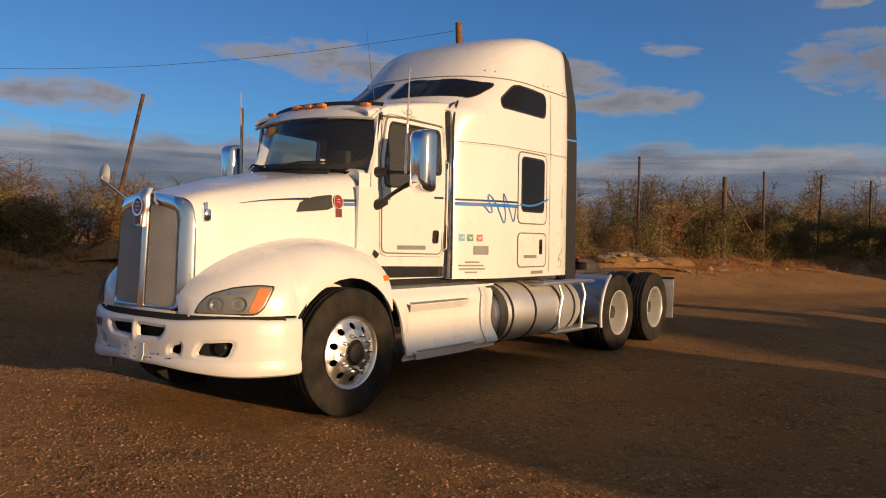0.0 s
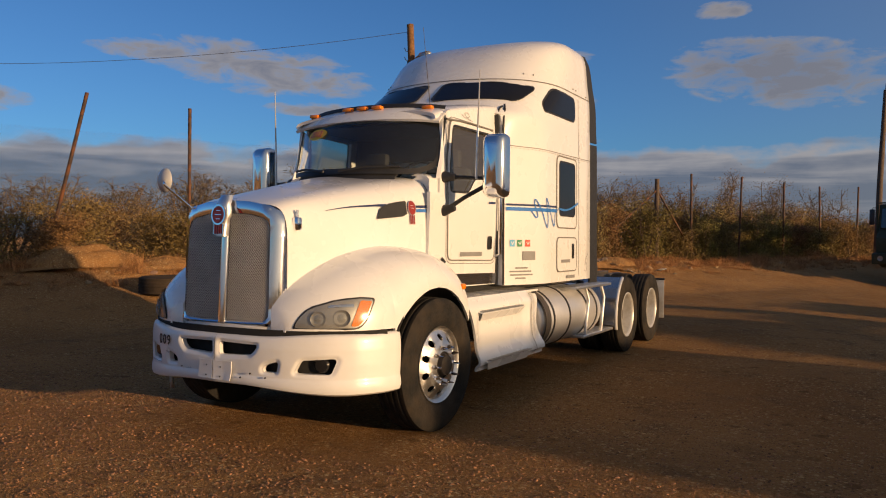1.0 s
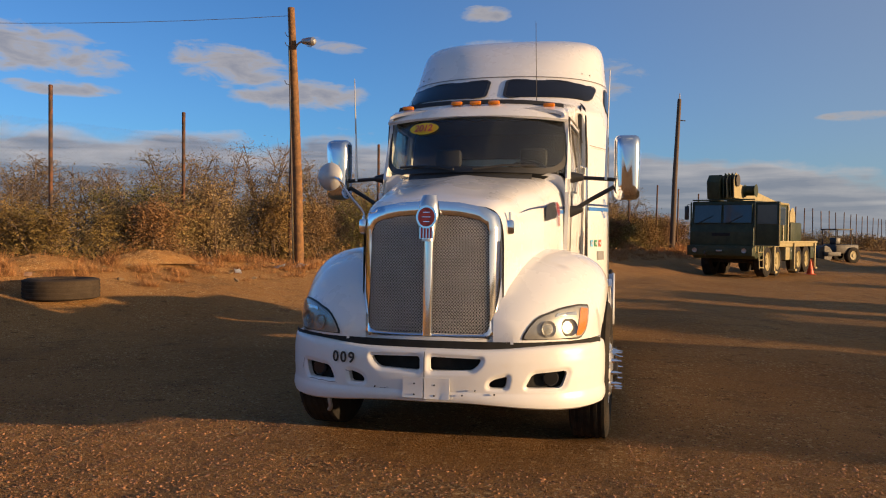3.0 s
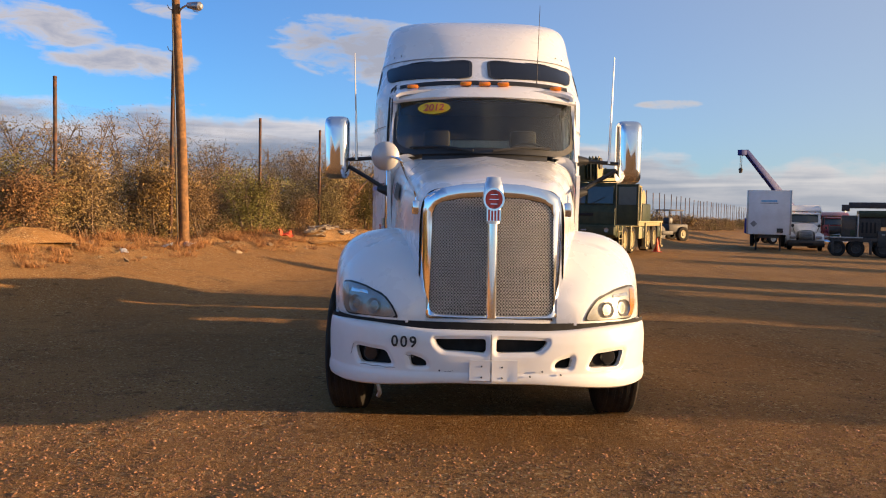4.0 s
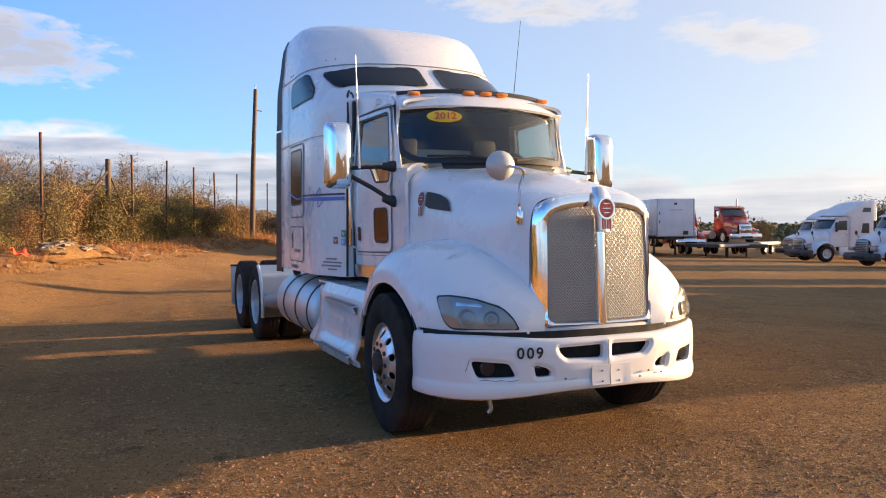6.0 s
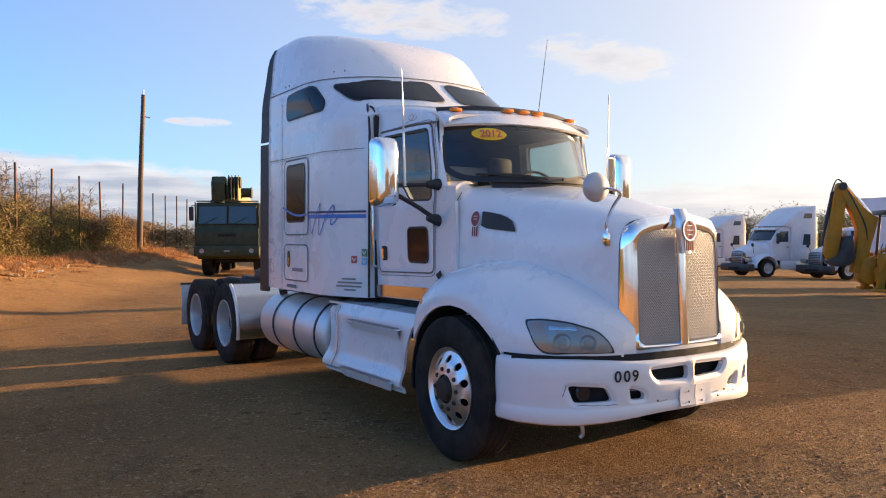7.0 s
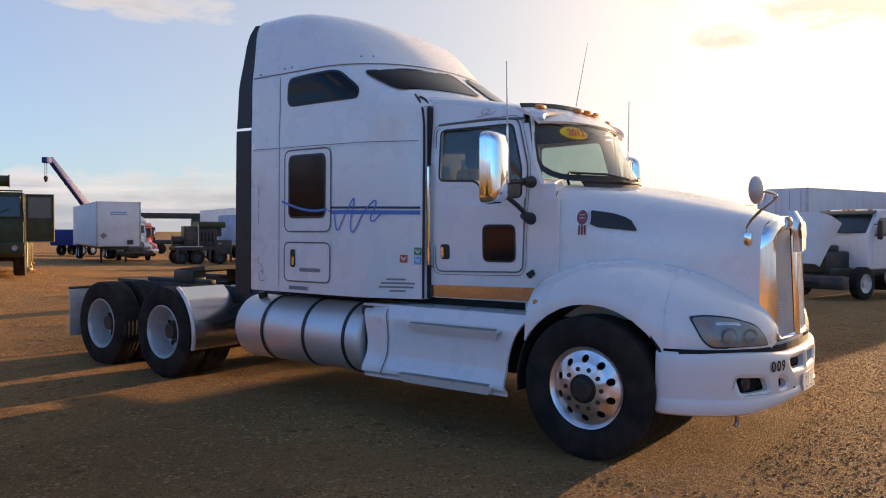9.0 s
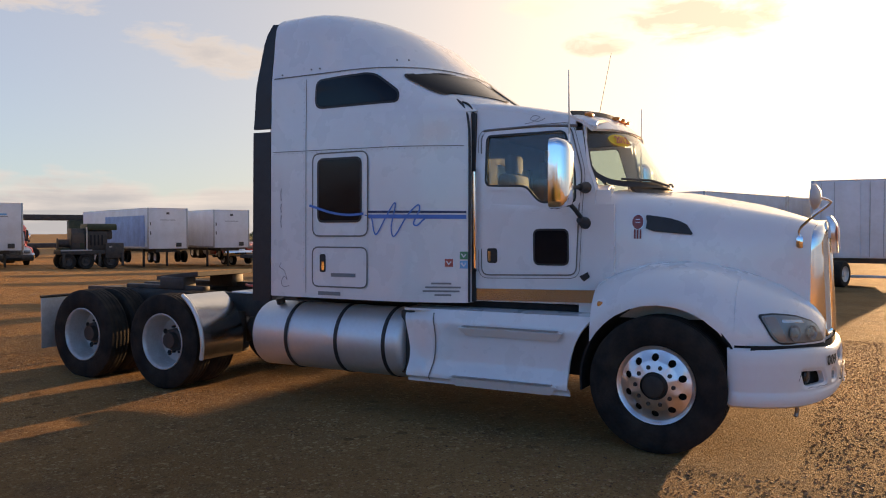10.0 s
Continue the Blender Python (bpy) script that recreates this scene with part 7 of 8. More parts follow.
tractor(36.4, 31.0, -104, TRAILER_WHITE, "white conventional truck with raised sleeper parked in a row", 3.75)
tractor(32.9, 23.9, -105, TRAILER_WHITE, "white high-roof truck with dark bumper parked in a row", 3.95)
tractor(35.0, 20.6, -105, TRAILER_WHITE, "white day-cab truck parked beside a taller one", 3.3, sleeper_len=0)
tractor(42.0, 37.0, -105, TRAILER_WHITE, "white truck at the far end of the row", 3.6, sleeper_len=1.4)
tractor(19.6, 4.2, -112, TRAILER_WHITE, "white truck with its hood tipped open", 2.98, open_hood=True, sleeper_len=0)
tractor(25.0, 50.2, AX, TRAILER_WHITE, "small-looking white truck beside a trailer", 3.3, sleeper_len=1.2)
tractor(39.4, 38.3, -14, RED_PAINT, "red conventional truck with a chrome grille, parked on a low trailer", 3.0, sleeper_len=0, lift=0.97)
tractor(37.0, 41.3, -24, RED_PAINT, "worn red truck parked behind another red one", 3.0, sleeper_len=0.6, lift=0.5)
tractor(33.6, 63.0, AX, RED_PAINT, "red truck half hidden among the trailers", 3.2, sleeper_len=1.0)


def low_loader(x, y, turn):
    ob = thing("low_trailer", "low flat trailer with a grey side beam", "trailer", (x, y, ground_z(x, y)), turn)
    part("deck", box(B(), (-1.25, 0, 0.7), (1.25, 9.5, 0.95), 0.03), DARK, ob)
    for sg in (1, -1):
        part("side_beam", box(B(), (sg * 1.28 - 0.04, 0, 0.73), (sg * 1.28 + 0.04, 9.5, 0.91), 0.01), DOOR_GREY, ob)
        part("landing_leg", box(B(), (sg * 0.8 - 0.05, 2.0, 0.0), (sg * 0.8 + 0.05, 2.12, 0.71), 0.01), DARK, ob)
    part("end_beam", box(B(), (-1.25, -0.06, 0.7), (1.25, 0.0, 0.93), 0.01), DARK, ob)
    for yy in (7.2, 8.4):
        for sg in (1, -1):
            add_wheel(ob, (sg * 1.25, yy, 0.42), sg, 0.42)
    return ob


low_loader(38.9, 37.2, -14)
low_loader(34.2, 37.0, -70)


def army_crane(x, y, turn, label):
    """Square-cab crane carrier; front at local y = 0, running along +y."""
    ob = thing("crane_truck", label, "crane truck", (x, y, ground_z(x, y)), turn)
    cb = part("cab", profile_body(B(), [(0.0, 0.95), (-0.03, 1.80), (0.10, 2.02), (0.20, 2.98), (1.85, 3.0), (1.85, 0.95), (0.4, 0.72)], -1.22, 1.22, 0.05), OLIVE, ob, "square olive cab")
    lean = lambda zz: 0.10 + 0.104 * (zz - 2.02) - 0.02
    for x0, x1 in ((-1.12, -0.03), (0.03, 1.12)):
        bm = B()
        bm.faces.new([bm.verts.new((xx, lean(zz), zz)) for xx, zz in ((x0, 2.12), (x1, 2.12), (x1, 2.84), (x0, 2.84))])
        part("windshield", bm, CAB_GLASS, cb, smooth=0, out=(0, -1, 0))
        part("window_frame", tube(B(), [(xx, lean(zz) - 0.006, zz) for xx, zz in ((x0, 2.12), (x1, 2.12), (x1, 2.84), (x0, 2.84), (x0, 2.12))], 0.022, 6), OLIVE, cb)
        part("wiper", rod(B(), (x0 + 0.2, 0.05, 2.12), (x0 + 0.75, 0.10, 2.4), 0.014, seg=5), BLACK_TRIM, cb)
    part("roof_rail", box(B(), (-1.2, 0.15, 3.0), (1.2, 0.22, 3.05), 0.01), OLIVE, cb)
    part("roof_hatch", lathe(B(), [(0.0, 0.3), (0.10, 0.28), (0.12, 0.0)], (-0.5, 0.9, 3.0), (0, 0, 1), 18), OLIVE, cb)
    part("slot", box(B(), (-0.35, -0.05, 1.62), (0.35, 0.0, 1.74), 0.01), VOID, cb)
    for xx in (-1.24, 1.24):
        part("corner_trim", box(B(), (xx - 0.02, 0.1, 1.0), (xx + 0.02, 0.17, 2.95), 0.005), TAN if xx > 0 else OLIVE, cb)
    bp = part("bumper", box(B(), (-1.26, -0.24, 0.85), (1.26, 0.1, 1.25), 0.04), OLIVE, ob)
    part("tow_hook", tube(B(), smooth_path([(-0.5, -0.22, 1.0), (-0.5, -0.36, 0.98), (-0.5, -0.36, 0.88), (-0.5, -0.24, 0.86)], 4), 0.03, 6), DARK, bp)
    part("fog_lamp", box(B(), (-0.1, -0.27, 1.02), (0.12, -0.23, 1.08), 0.01), LAMP_INSIDE, bp)
    for sg in (1, -1):
        part("headlamp", lathe(B(), [(0.0, 0.0), (-0.02, 0.09), (0.04, 0.1)], (sg * 0.95, -0.24, 1.06), (0, 1, 0), 14), LAMP_INSIDE, bp)
        part("mirror", box(B(), (sg * 1.38 - 0.09, 0.0, 2.25), (sg * 1.38 + 0.09, 0.07, 2.8), 0.03), BLACK_TRIM, cb)
        part("mirror_arm", tube(B(), [(sg * 1.2, 0.15, 2.85), (sg * 1.36, 0.05, 2.85), (sg * 1.38, 0.04, 2.78)], 0.016, 6), BLACK_TRIM, cb)
    # door swung wide open, square to the side of the cab
    dr = part("door", box(B(), (1.27, -0.02, 1.25), (2.18, 0.04, 2.92), 0.02), OLIVE, ob, "cab door standing open")
    for yy in (-0.035, 0.045):
        part("door_glass", box(B(), (1.37, yy - 0.004, 2.08), (2.08, yy + 0.004, 2.8)), CAB_GLASS, dr)
    part("door_edge", tube(B(), [(1.29, -0.045, 1.27), (1.29, -0.045, 2.9), (2.16, -0.045, 2.9), (2.16, -0.045, 1.27), (1.29, -0.045, 1.27)], 0.016, 6), TAN, dr)
    # deck, tool boxes and step rails in sand colour
    dk = part("deck", box(B(), (-1.25, 1.85, 1.18), (1.25, 9.8, 1.36), 0.03), TAN, ob, "sand-coloured deck")
    part("deck_edge", box(B(), (1.22, 1.6, 1.34), (1.29, 9.8, 1.43), 0.01), TAN, dk)
    for y0, y1, m in ((4.35, 5.0, TAN), (5.05, 5.4, OLIVE), (8.6, 9.4, OLIVE)):
        bx = part("tool_box", box(B(), (0.85, y0, 0.62), (1.27, y1, 1.17), 0.03), m, ob)
        part("lid_hasp", box(B(), (1.265, (y0 + y1) / 2 - 0.03, 0.95), (1.285, (y0 + y1) / 2 + 0.03, 1.08), 0.004), STEEL, bx)
    part("engine_box", box(B(), (-1.1, 2.1, 1.36), (0.2, 4.4, 2.35), 0.06), OLIVE, ob)
    part("air_intake", lathe(B(), [(0, 0.14), (0.5, 0.14), (0.55, 0.2), (0.7, 0.2), (0.74, 0)], (0.55, 2.2, 1.36), (0, 0, 1), 14), OLIVE, ob)
    # crane house with slanting glass
    tr = part("turret", profile_body(B(), [(3.3, 1.36), (3.25, 2.3), (3.6, 2.98), (5.0, 2.98), (5.15, 2.1), (5.15, 1.36)], 0.22, 1.14, 0.04), OLIVE, ob, "crane operator's cabin")
    bm = B()
    bm.faces.new([bm.verts.new((1.148, yy, zz)) for yy, zz in ((3.45, 2.1), (3.75, 2.85), (4.85, 2.85), (4.95, 2.1))])
    part("side_glass", bm, CAB_GLASS, tr, smooth=0, out=(1, 0, 0))
    bm = B()
    bm.faces.new([bm.verts.new((xx, 3.235 + 0.515 * (zz - 2.3) - 0.012, zz)) for xx, zz in ((0.3, 2.32), (1.06, 2.32), (1.06, 2.9), (0.3, 2.9))])
    part("front_glass", bm, CAB_GLASS, tr, smooth=0, out=(0, -1, 0.5))
    for a_, b_ in (((1.17, 3.25, 1.4), (1.17, 3.62, 3.0)), ((1.17, 4.95, 1.4), (1.17, 5.0, 3.0)), ((1.17, 3.62, 3.0), (1.17, 5.0, 3.0)), ((1.17, 4.2, 1.4), (1.17, 4.2, 2.1))):
        part("cabin_post", rod(B(), a_, b_, 0.05, 0.05, 6), TAN, tr)
    part("counterweight", box(box(B(), (-1.15, 5.6, 1.36), (1.15, 7.4, 2.25), 0.08), (-0.9, 5.3, 1.5), (0.1, 5.7, 2.4), 0.05), OLIVE, ob)
    part("spare_drum", lathe(B(), [(-0.5, 0.0), (-0.5, 0.45), (-0.42, 0.34), (0.42, 0.34), (0.5, 0.45), (0.5, 0)], (0.5, 6.4, 2.45), (1, 0, 0), 20), TAN, ob)
    # boom lies along the roof, its head over the cab
    boom = part("boom", profile_body(B(), [(1.2, 3.12), (1.15, 3.72), (8.8, 3.0), (8.9, 2.35), (7.9, 2.35)], -0.42, 0.28, 0.04), TAN, ob, "folded telescopic boom")
    part("inner_boom", profile_body(B(), [(0.35, 3.2), (0.35, 3.68), (1.3, 3.62), (1.3, 3.16)], -0.3, 0.16, 0.03), OLIVE, boom)
    hd = part("boom_head", profile_body(B(), [(0.15, 3.06), (0.05, 3.75), (0.3, 4.02), (0.9, 3.95), (0.95, 3.1)], -0.62, -0.10, 0.03), OLIVE, ob, "dark boom head")
    for k in range(4):
        part("head_plate", profile_body(B(), [(0.2, 3.1), (0.12, 3.8), (0.35, 4.08), (0.75, 3.98), (0.85, 3.1)], 0.0 + 0.13 * k, 0.03 + 0.13 * k, 0.0), TAN if k % 2 else OLIVE, hd)
    for k in range(4):
        part("sheave", lathe(B(), [(-0.03, 0.0), (-0.03, 0.24), (0.0, 0.20), (0.03, 0.24), (0.03, 0)], (0.07 + 0.13 * k, 0.45, 3.78), (1, 0, 0), 16), DARK, hd)
    part("hoist_drum", lathe(B(), [(-0.22, 0.0), (-0.22, 0.26), (-0.17, 0.2), (0.17, 0.2), (0.22, 0.26), (0.22, 0)], (0.52, 1.9, 3.45), (1, 0, 0), 16), OLIVE, boom)
    for yy in (1.85, 3.25, 6.55, 7.95):
        for sg in (1, -1):
            add_wheel(ob, (sg * 1.24, yy, 0.62), sg, 0.62, 0.40, TAN)
        part("axle", rod(B(), (-1.1, yy, 0.62), (1.1, yy, 0.62), 0.09, seg=8), DARK, ob)
    part("chassis", box(B(), (-0.5, 0.4, 0.75), (0.5, 9.4, 1.18), 0.03), DARK, ob)
    ladder = part("ladder", rod(B(), (1.30, 0.55, 0.35), (1.30, 0.25, 1.4), 0.022, seg=6), TAN, ob)
    part("rail", rod(B(), (1.30, 1.05, 0.35), (1.30, 0.95, 1.4), 0.022, seg=6), TAN, ladder)
    for k in range(4):
        zz = 0.4 + 0.3 * k
        part("rung", rod(B(), (1.30, 0.54 - 0.085 * k, zz), (1.30, 1.05 - 0.03 * k, zz), 0.02, seg=6), TAN, ladder)
    for yy in (2.5, 5.55, 9.2):
        leg = part("outrigger", box(B(), (1.14, yy, 0.22), (1.32, yy + 0.16, 1.36), 0.02), TAN, ob)
        part("foot", box(B(), (1.08, yy - 0.08, 0.12), (1.38, yy + 0.24, 0.22), 0.02), TAN, leg)
    part("side_post", box(B(), (1.2, 2.35, 1.36), (1.3, 2.55, 2.0), 0.01), TAN, ob)
    for sg in (1, -1):
        part("front_fender", profile_body(B(), [(0.55, 0.75), (0.95, 1.32), (2.75, 1.32), (2.75, 1.2), (1.05, 1.2), (0.75, 0.72)], min(sg * 1.26, sg * 0.8), max(sg * 1.26, sg * 0.8), 0.02), OLIVE, ob)
    return ob


army_crane(5.3, 27.0, -26, "olive army crane truck with sand-coloured deck and its door open")
cone_at = Vector((10.3, 34.6))
cn = thing("traffic_cone", "orange traffic cone behind the crane truck", "traffic cone", (cone_at.x, cone_at.y, ground_z(*cone_at)))
part("base", box(B(), (-0.22, -0.22, 0), (0.22, 0.22, 0.04), 0.01), ORANGE, cn)
part("cone", lathe(B(), [(0.04, 0.17), (0.70, 0.03), (0.72, 0.0)], (0, 0, 0), (0, 0, 1), 16), ORANGE, cn)

# dark carrier with its engine house, parked between the trailers; it lies broadside to the yard
dc = thing("crane_truck", "low dark crane carrier parked between the trailers", "crane truck", (24.6, 42.2, ground_z(24.6, 42.2)), -24)
dc.scale = (0.84, 0.84, 0.9)
part("deck", box(B(), (-2.0, -1.2, 1.0), (2.2, 1.2, 1.3), 0.04), DARK, dc)
part("deck_edge", box(B(), (-2.0, -1.25, 1.24), (0.1, -1.19, 1.33), 0.01), STEEL, dc)
house = part("engine_house", profile_body(B(), [(-1.0, 1.3), (-1.0, 2.55), (-0.85, 2.68), (0.85, 2.68), (1.0, 2.55), (1.0, 1.3)], -0.15, 1.2, 0.05), DARK, dc)
part("house_top", profile_body(B(), [(-1.1, 2.64), (-1.1, 2.95), (-0.9, 3.08), (0.9, 3.08), (1.1, 2.95), (1.1, 2.64)], -0.2, 1.85, 0.05), OLIVE, house)
part("house_slope", box(B(), (1.1, -0.9, 2.0), (1.6, 0.9, 2.68), 0.14), DARK, house)
for k in range(4):
    part("louvre", box(B(), (0.0 + 0.26 * k, -1.02, 1.6), (0.12 + 0.26 * k, -0.985, 2.3), 0.005), VOID, house)
part("counterweight", box(B(), (1.0, -1.25, 0.7), (2.3, 1.25, 1.75), 0.06), DARK, dc)
part("rear_lamp", box(B(), (1.25, -1.28, 1.45), (1.45, -1.25, 1.55), 0.01), LAMP_INSIDE, dc)
mid = part("control_cabin", profile_body(B(), [(-1.0, 1.3), (-1.0, 2.45), (-0.8, 2.75), (0.4, 2.75), (0.4, 1.3)], -1.25, -0.3, 0.06), DARK, dc)
part("cabin_glass", box(B(), (-1.15, -1.015, 1.85), (-0.42, -1.0, 2.4)), CAB_GLASS, mid)
part("cabin_door", box(B(), (-0.7, -1.02, 1.4), (-0.4, -1.005, 1.8), 0.004), OLIVE, mid)
part("exhaust_stack", rod(B(), (-0.22, -1.05, 1.3), (-0.22, -1.05, 2.85), 0.06, seg=10), STEEL, dc)
lb = part("winch", lathe(B(), [(-0.4, 0.0), (-0.4, 0.38), (-0.33, 0.28), (0.33, 0.28), (0.4, 0.38), (0.4, 0)], (-1.65, -0.4, 1.75), (1, 0, 0), 18), DARK, dc)
part("winch_frame", box(B(), (-1.95, -0.9, 1.3), (-1.35, 0.6, 1.45), 0.02), OLIVE, lb)
for xx in (-1.5, -0.3, 1.4):
    for sg in (1, -1):
        bt, br = B(), B()
        lathe(bt, [(-0.36, 0.3), (-0.36, 0.50), (-0.3, 0.55), (-0.06, 0.55), (0, 0.50), (0, 0.32)], (xx, sg * 1.2, 0.55), (0, sg, 0), 22)
        lathe(br, [(0.0, 0.33), (-0.08, 0.28), (-0.1, 0.12), (-0.02, 0.1), (-0.02, 0)], (xx, sg * 1.2, 0.55), (0, sg, 0), 16)
        wh = part("wheel", bt, RUBBER, dc)
        part("rim", br, DARK, wh)
for xx in (-1.9, 0.5, 2.1):
    part("outrigger", box(B(), (xx, -1.32, 0.2), (xx + 0.18, -1.18, 1.1), 0.02), DARK, dc)

# another crane far behind, its boom lying level
fc = thing("crane_truck", "dark crane with a long level boom far behind the trailers", "crane truck", (47.9, 79.0, ground_z(47.9, 79.0)), -30)
fb = part("boom", profile_body(B(), [(-0.35, 4.1), (-0.35, 4.75), (0.35, 4.75), (0.35, 4.1)], -4.6, 9.0, 0.05), DARK, fc, "long level boom")
part("boom_head", box(B(), (-5.3, -0.3, 3.75), (-4.5, 0.3, 4.5), 0.06), DARK, fb)
part("house", box(B(), (1.5, -1.2, 1.9), (4.6, 1.2, 4.1), 0.1), OLIVE, fc)
part("deck", box(B(), (-4.5, -1.25, 1.1), (5.0, 1.25, 1.6), 0.05), DARK, fc)
part("cab", box(B(), (-4.4, -1.2, 1.5), (-2.6, 1.2, 3.1), 0.12), OLIVE, fc)
for xx in (-3.6, -2.0, 1.8, 3.4):
    for sg in (1, -1):
        part("wheel", lathe(B(), [(-0.36, 0.0), (-0.36, 0.52), (-0.3, 0.58), (-0.06, 0.58), (0, 0.5), (0, 0)], (xx, sg * 1.2, 0.58), (0, sg, 0), 20), RUBBER, fc)

# tow truck with raised boom behind the trailer
g = ground_z(26, 55)
wr = thing("tow_truck", "navy tow truck with a raised boom and hook", "tow truck", (28.3, 66.1, g), -68)
part("boom", profile_body(B(), [(-2.4, 8.2), (-2.1, 8.45), (3.6, 3.6), (3.2, 3.0)], -0.22, 0.22, 0.03), NAVY, wr, "raised navy boom")
part("boom_head", box(B(), (-0.26, -2.9, 7.9), (0.26, -2.3, 8.4), 0.05), NAVY, wr)
part("rope", rod(rod(B(), (0.1, -2.7, 7.95), (0.1, -2.7, 6.8), 0.025, seg=6), (-0.1, -2.7, 7.95), (-0.1, -2.7, 6.8), 0.025, seg=6), DARK, wr)
part("hook_block", lathe(B(), [(-0.3, 0.0), (-0.25, 0.12), (0.05, 0.2), (0.2, 0.1), (0.22, 0)], (0, -2.7, 6.6), (0, 0, 1), 12), DARK, wr)
part("body", box(B(), (-1.2, -1.0, 0.9), (1.2, 5.0, 2.3), 0.08), NAVY, wr)
part("mast", box(B(), (-0.5, 2.4, 2.2), (0.5, 3.6, 3.3), 0.06), NAVY, wr)
part("cab", box(B(), (-1.2, 5.0, 0.9), (1.2, 7.0, 3.0), 0.12), NAVY, wr)
for yy in (0.2, 1.5, 6.0):
    for sg in (1, -1):
        add_wheel(wr, (sg * 1.2, yy, 0.5), sg)

# small roller with a canopy
g = ground_z(16, 51)
rl = thing("road_roller", "small black road roller with a canopy beside the fence", "roller", (17.0, 57.4, g), -60)
part("drum", lathe(B(), [(-0.8, 0.0), (-0.8, 0.65), (0.8, 0.65), (0.8, 0)], (0, -1.3, 0.65), (1, 0, 0), 28), DARK, rl)
part("body", box(B(), (-0.7, -0.2, 0.7), (0.7, 1.9, 1.4), 0.1), DARK, rl)
part("yoke", box(B(), (-0.95, -1.5, 0.55), (0.95, 0.0, 0.85), 0.03), DARK, rl)
part("seat", box(B(), (-0.3, 0.1, 1.4), (0.3, 0.6, 1.9), 0.08), BLACK_TRIM, rl)
part("canopy", box(B(), (-0.75, -0.3, 2.45), (0.75, 1.3, 2.55), 0.03), DARK, rl)
for sg in (1, -1):
    for yy in (-0.2, 1.2):
        part("canopy_post", rod(B(), (sg * 0.65, yy, 1.3), (sg * 0.65, yy, 2.46), 0.035, seg=8), DARK, rl)
    add_wheel(rl, (sg * 0.85, 1.3, 0.6), sg, 0.6, 0.4, TAN)

# yellow backhoe
bx, by = 22.4, 9.8
bh = thing("backhoe", "dusty yellow backhoe loader with its digging arm folded up", "backhoe", (bx, by, ground_z(bx, by)), 226)
# the digging end lies along local -y, the nose along +y
for sg in (1, -1):
    add_wheel(bh, (sg * 1.08, 0.0, 0.72), sg, 0.72, 0.46, YELLOW)
    add_wheel(bh, (sg * 0.98, 2.2, 0.54), sg, 0.54, 0.34, YELLOW)
    bm = B()
    grid(bm, lambda a, xx: Vector((sg * xx, 0.90 * math.cos(a), 0.76 + 0.86 * math.sin(a))), span(0.25, math.pi - 0.2, 12), (0.58, 1.12))
    thicken(bm, 0.06, (0, 0, 1))
    part("fender", bm, YELLOW, bh)
    for (ya, yb) in ((-0.62, -0.50), (0.25, 0.30), (0.95, 1.08)):
        part("canopy_post", rod(B(), (sg * 0.66, ya, 1.35), (sg * 0.66, yb, 2.72), 0.045, seg=8), BLACK_TRIM, bh)
    leg = part("stabilizer", profile_body(B(), [(-1.05, 0.30), (-0.85, 0.25), (-0.72, 1.45), (-1.0, 1.45)], sg * 0.72 - 0.12, sg * 0.72 + 0.12, 0.02), YELLOW, bh)
    part("pad", box(B(), (sg * 0.72 - 0.22, -1.15, 0.2), (sg * 0.72 + 0.22, -0.75, 0.3), 0.02), YELLOW, leg)
    part("loader_arm", profile_body(B(), [(0.9, 1.35), (0.95, 1.55), (1.6, 1.5), (2.5, 1.15), (3.35, 0.55), (3.25, 0.35), (2.4, 0.9), (1.6, 1.28)], sg * 0.58 - 0.08, sg * 0.58 + 0.08, 0.015), YELLOW, bh)
    part("lift_ram", rod(B(), (sg * 0.58, 1.2, 0.85), (sg * 0.58, 2.3, 1.0), 0.05, seg=8), CHROME, bh)
    part("head_light", box(B(), (sg * 0.5 - 0.07, 1.08, 2.62), (sg * 0.5 + 0.07, 1.18, 2.74), 0.02), LAMP_INSIDE, bh)
part("hood", profile_body(B(), [(0.85, 0.9), (0.85, 1.72), (1.2, 1.68), (2.5, 1.22), (2.85, 0.98), (2.85, 0.65), (1.0, 0.65)], -0.44, 0.44, 0.08), YELLOW, bh, "sloping yellow hood")
part("side_grille", box(B(), (0.435, 1.5, 0.85), (0.455, 2.4, 1.1), 0.005), DARK, bh)
part("frame", box(B(), (-0.5, -1.0, 0.5), (0.5, 2.7, 0.95), 0.05), YELLOW, bh)
part("floor", box(B(), (-0.68, -0.7, 0.95), (0.68, 0.95, 1.15), 0.03), DARK, bh)
part("canopy", profile_body(B(), [(-0.85, 2.72), (-0.78, 2.86), (1.05, 2.84), (1.25, 2.74), (1.2, 2.68)], -0.78, 0.78, 0.03), BLACK_TRIM, bh, "black canopy roof")
part("beacon", lathe(B(), [(0.0, 0.07), (0.12, 0.06), (0.14, 0.0)], (0.3, 0.9, 2.6), (0, 0, -1), 12), AMBER, bh)
part("seat", box(box(B(), (-0.28, -0.25, 1.15), (0.28, 0.25, 1.45), 0.06), (-0.26, -0.42, 1.4), (0.26, -0.25, 2.0), 0.05), BLACK_TRIM, bh)
part("console", box(B(), (-0.3, 0.55, 1.15), (0.3, 0.85, 1.75), 0.05), BLACK_TRIM, bh)
for xx in (-0.2, 0.2):
    part("control_lever", tube(B(), [(xx, -0.6, 1.15), (xx, -0.62, 1.6), (xx * 0.8, -0.58, 1.75)], 0.014, 6), BLACK_TRIM, bh)
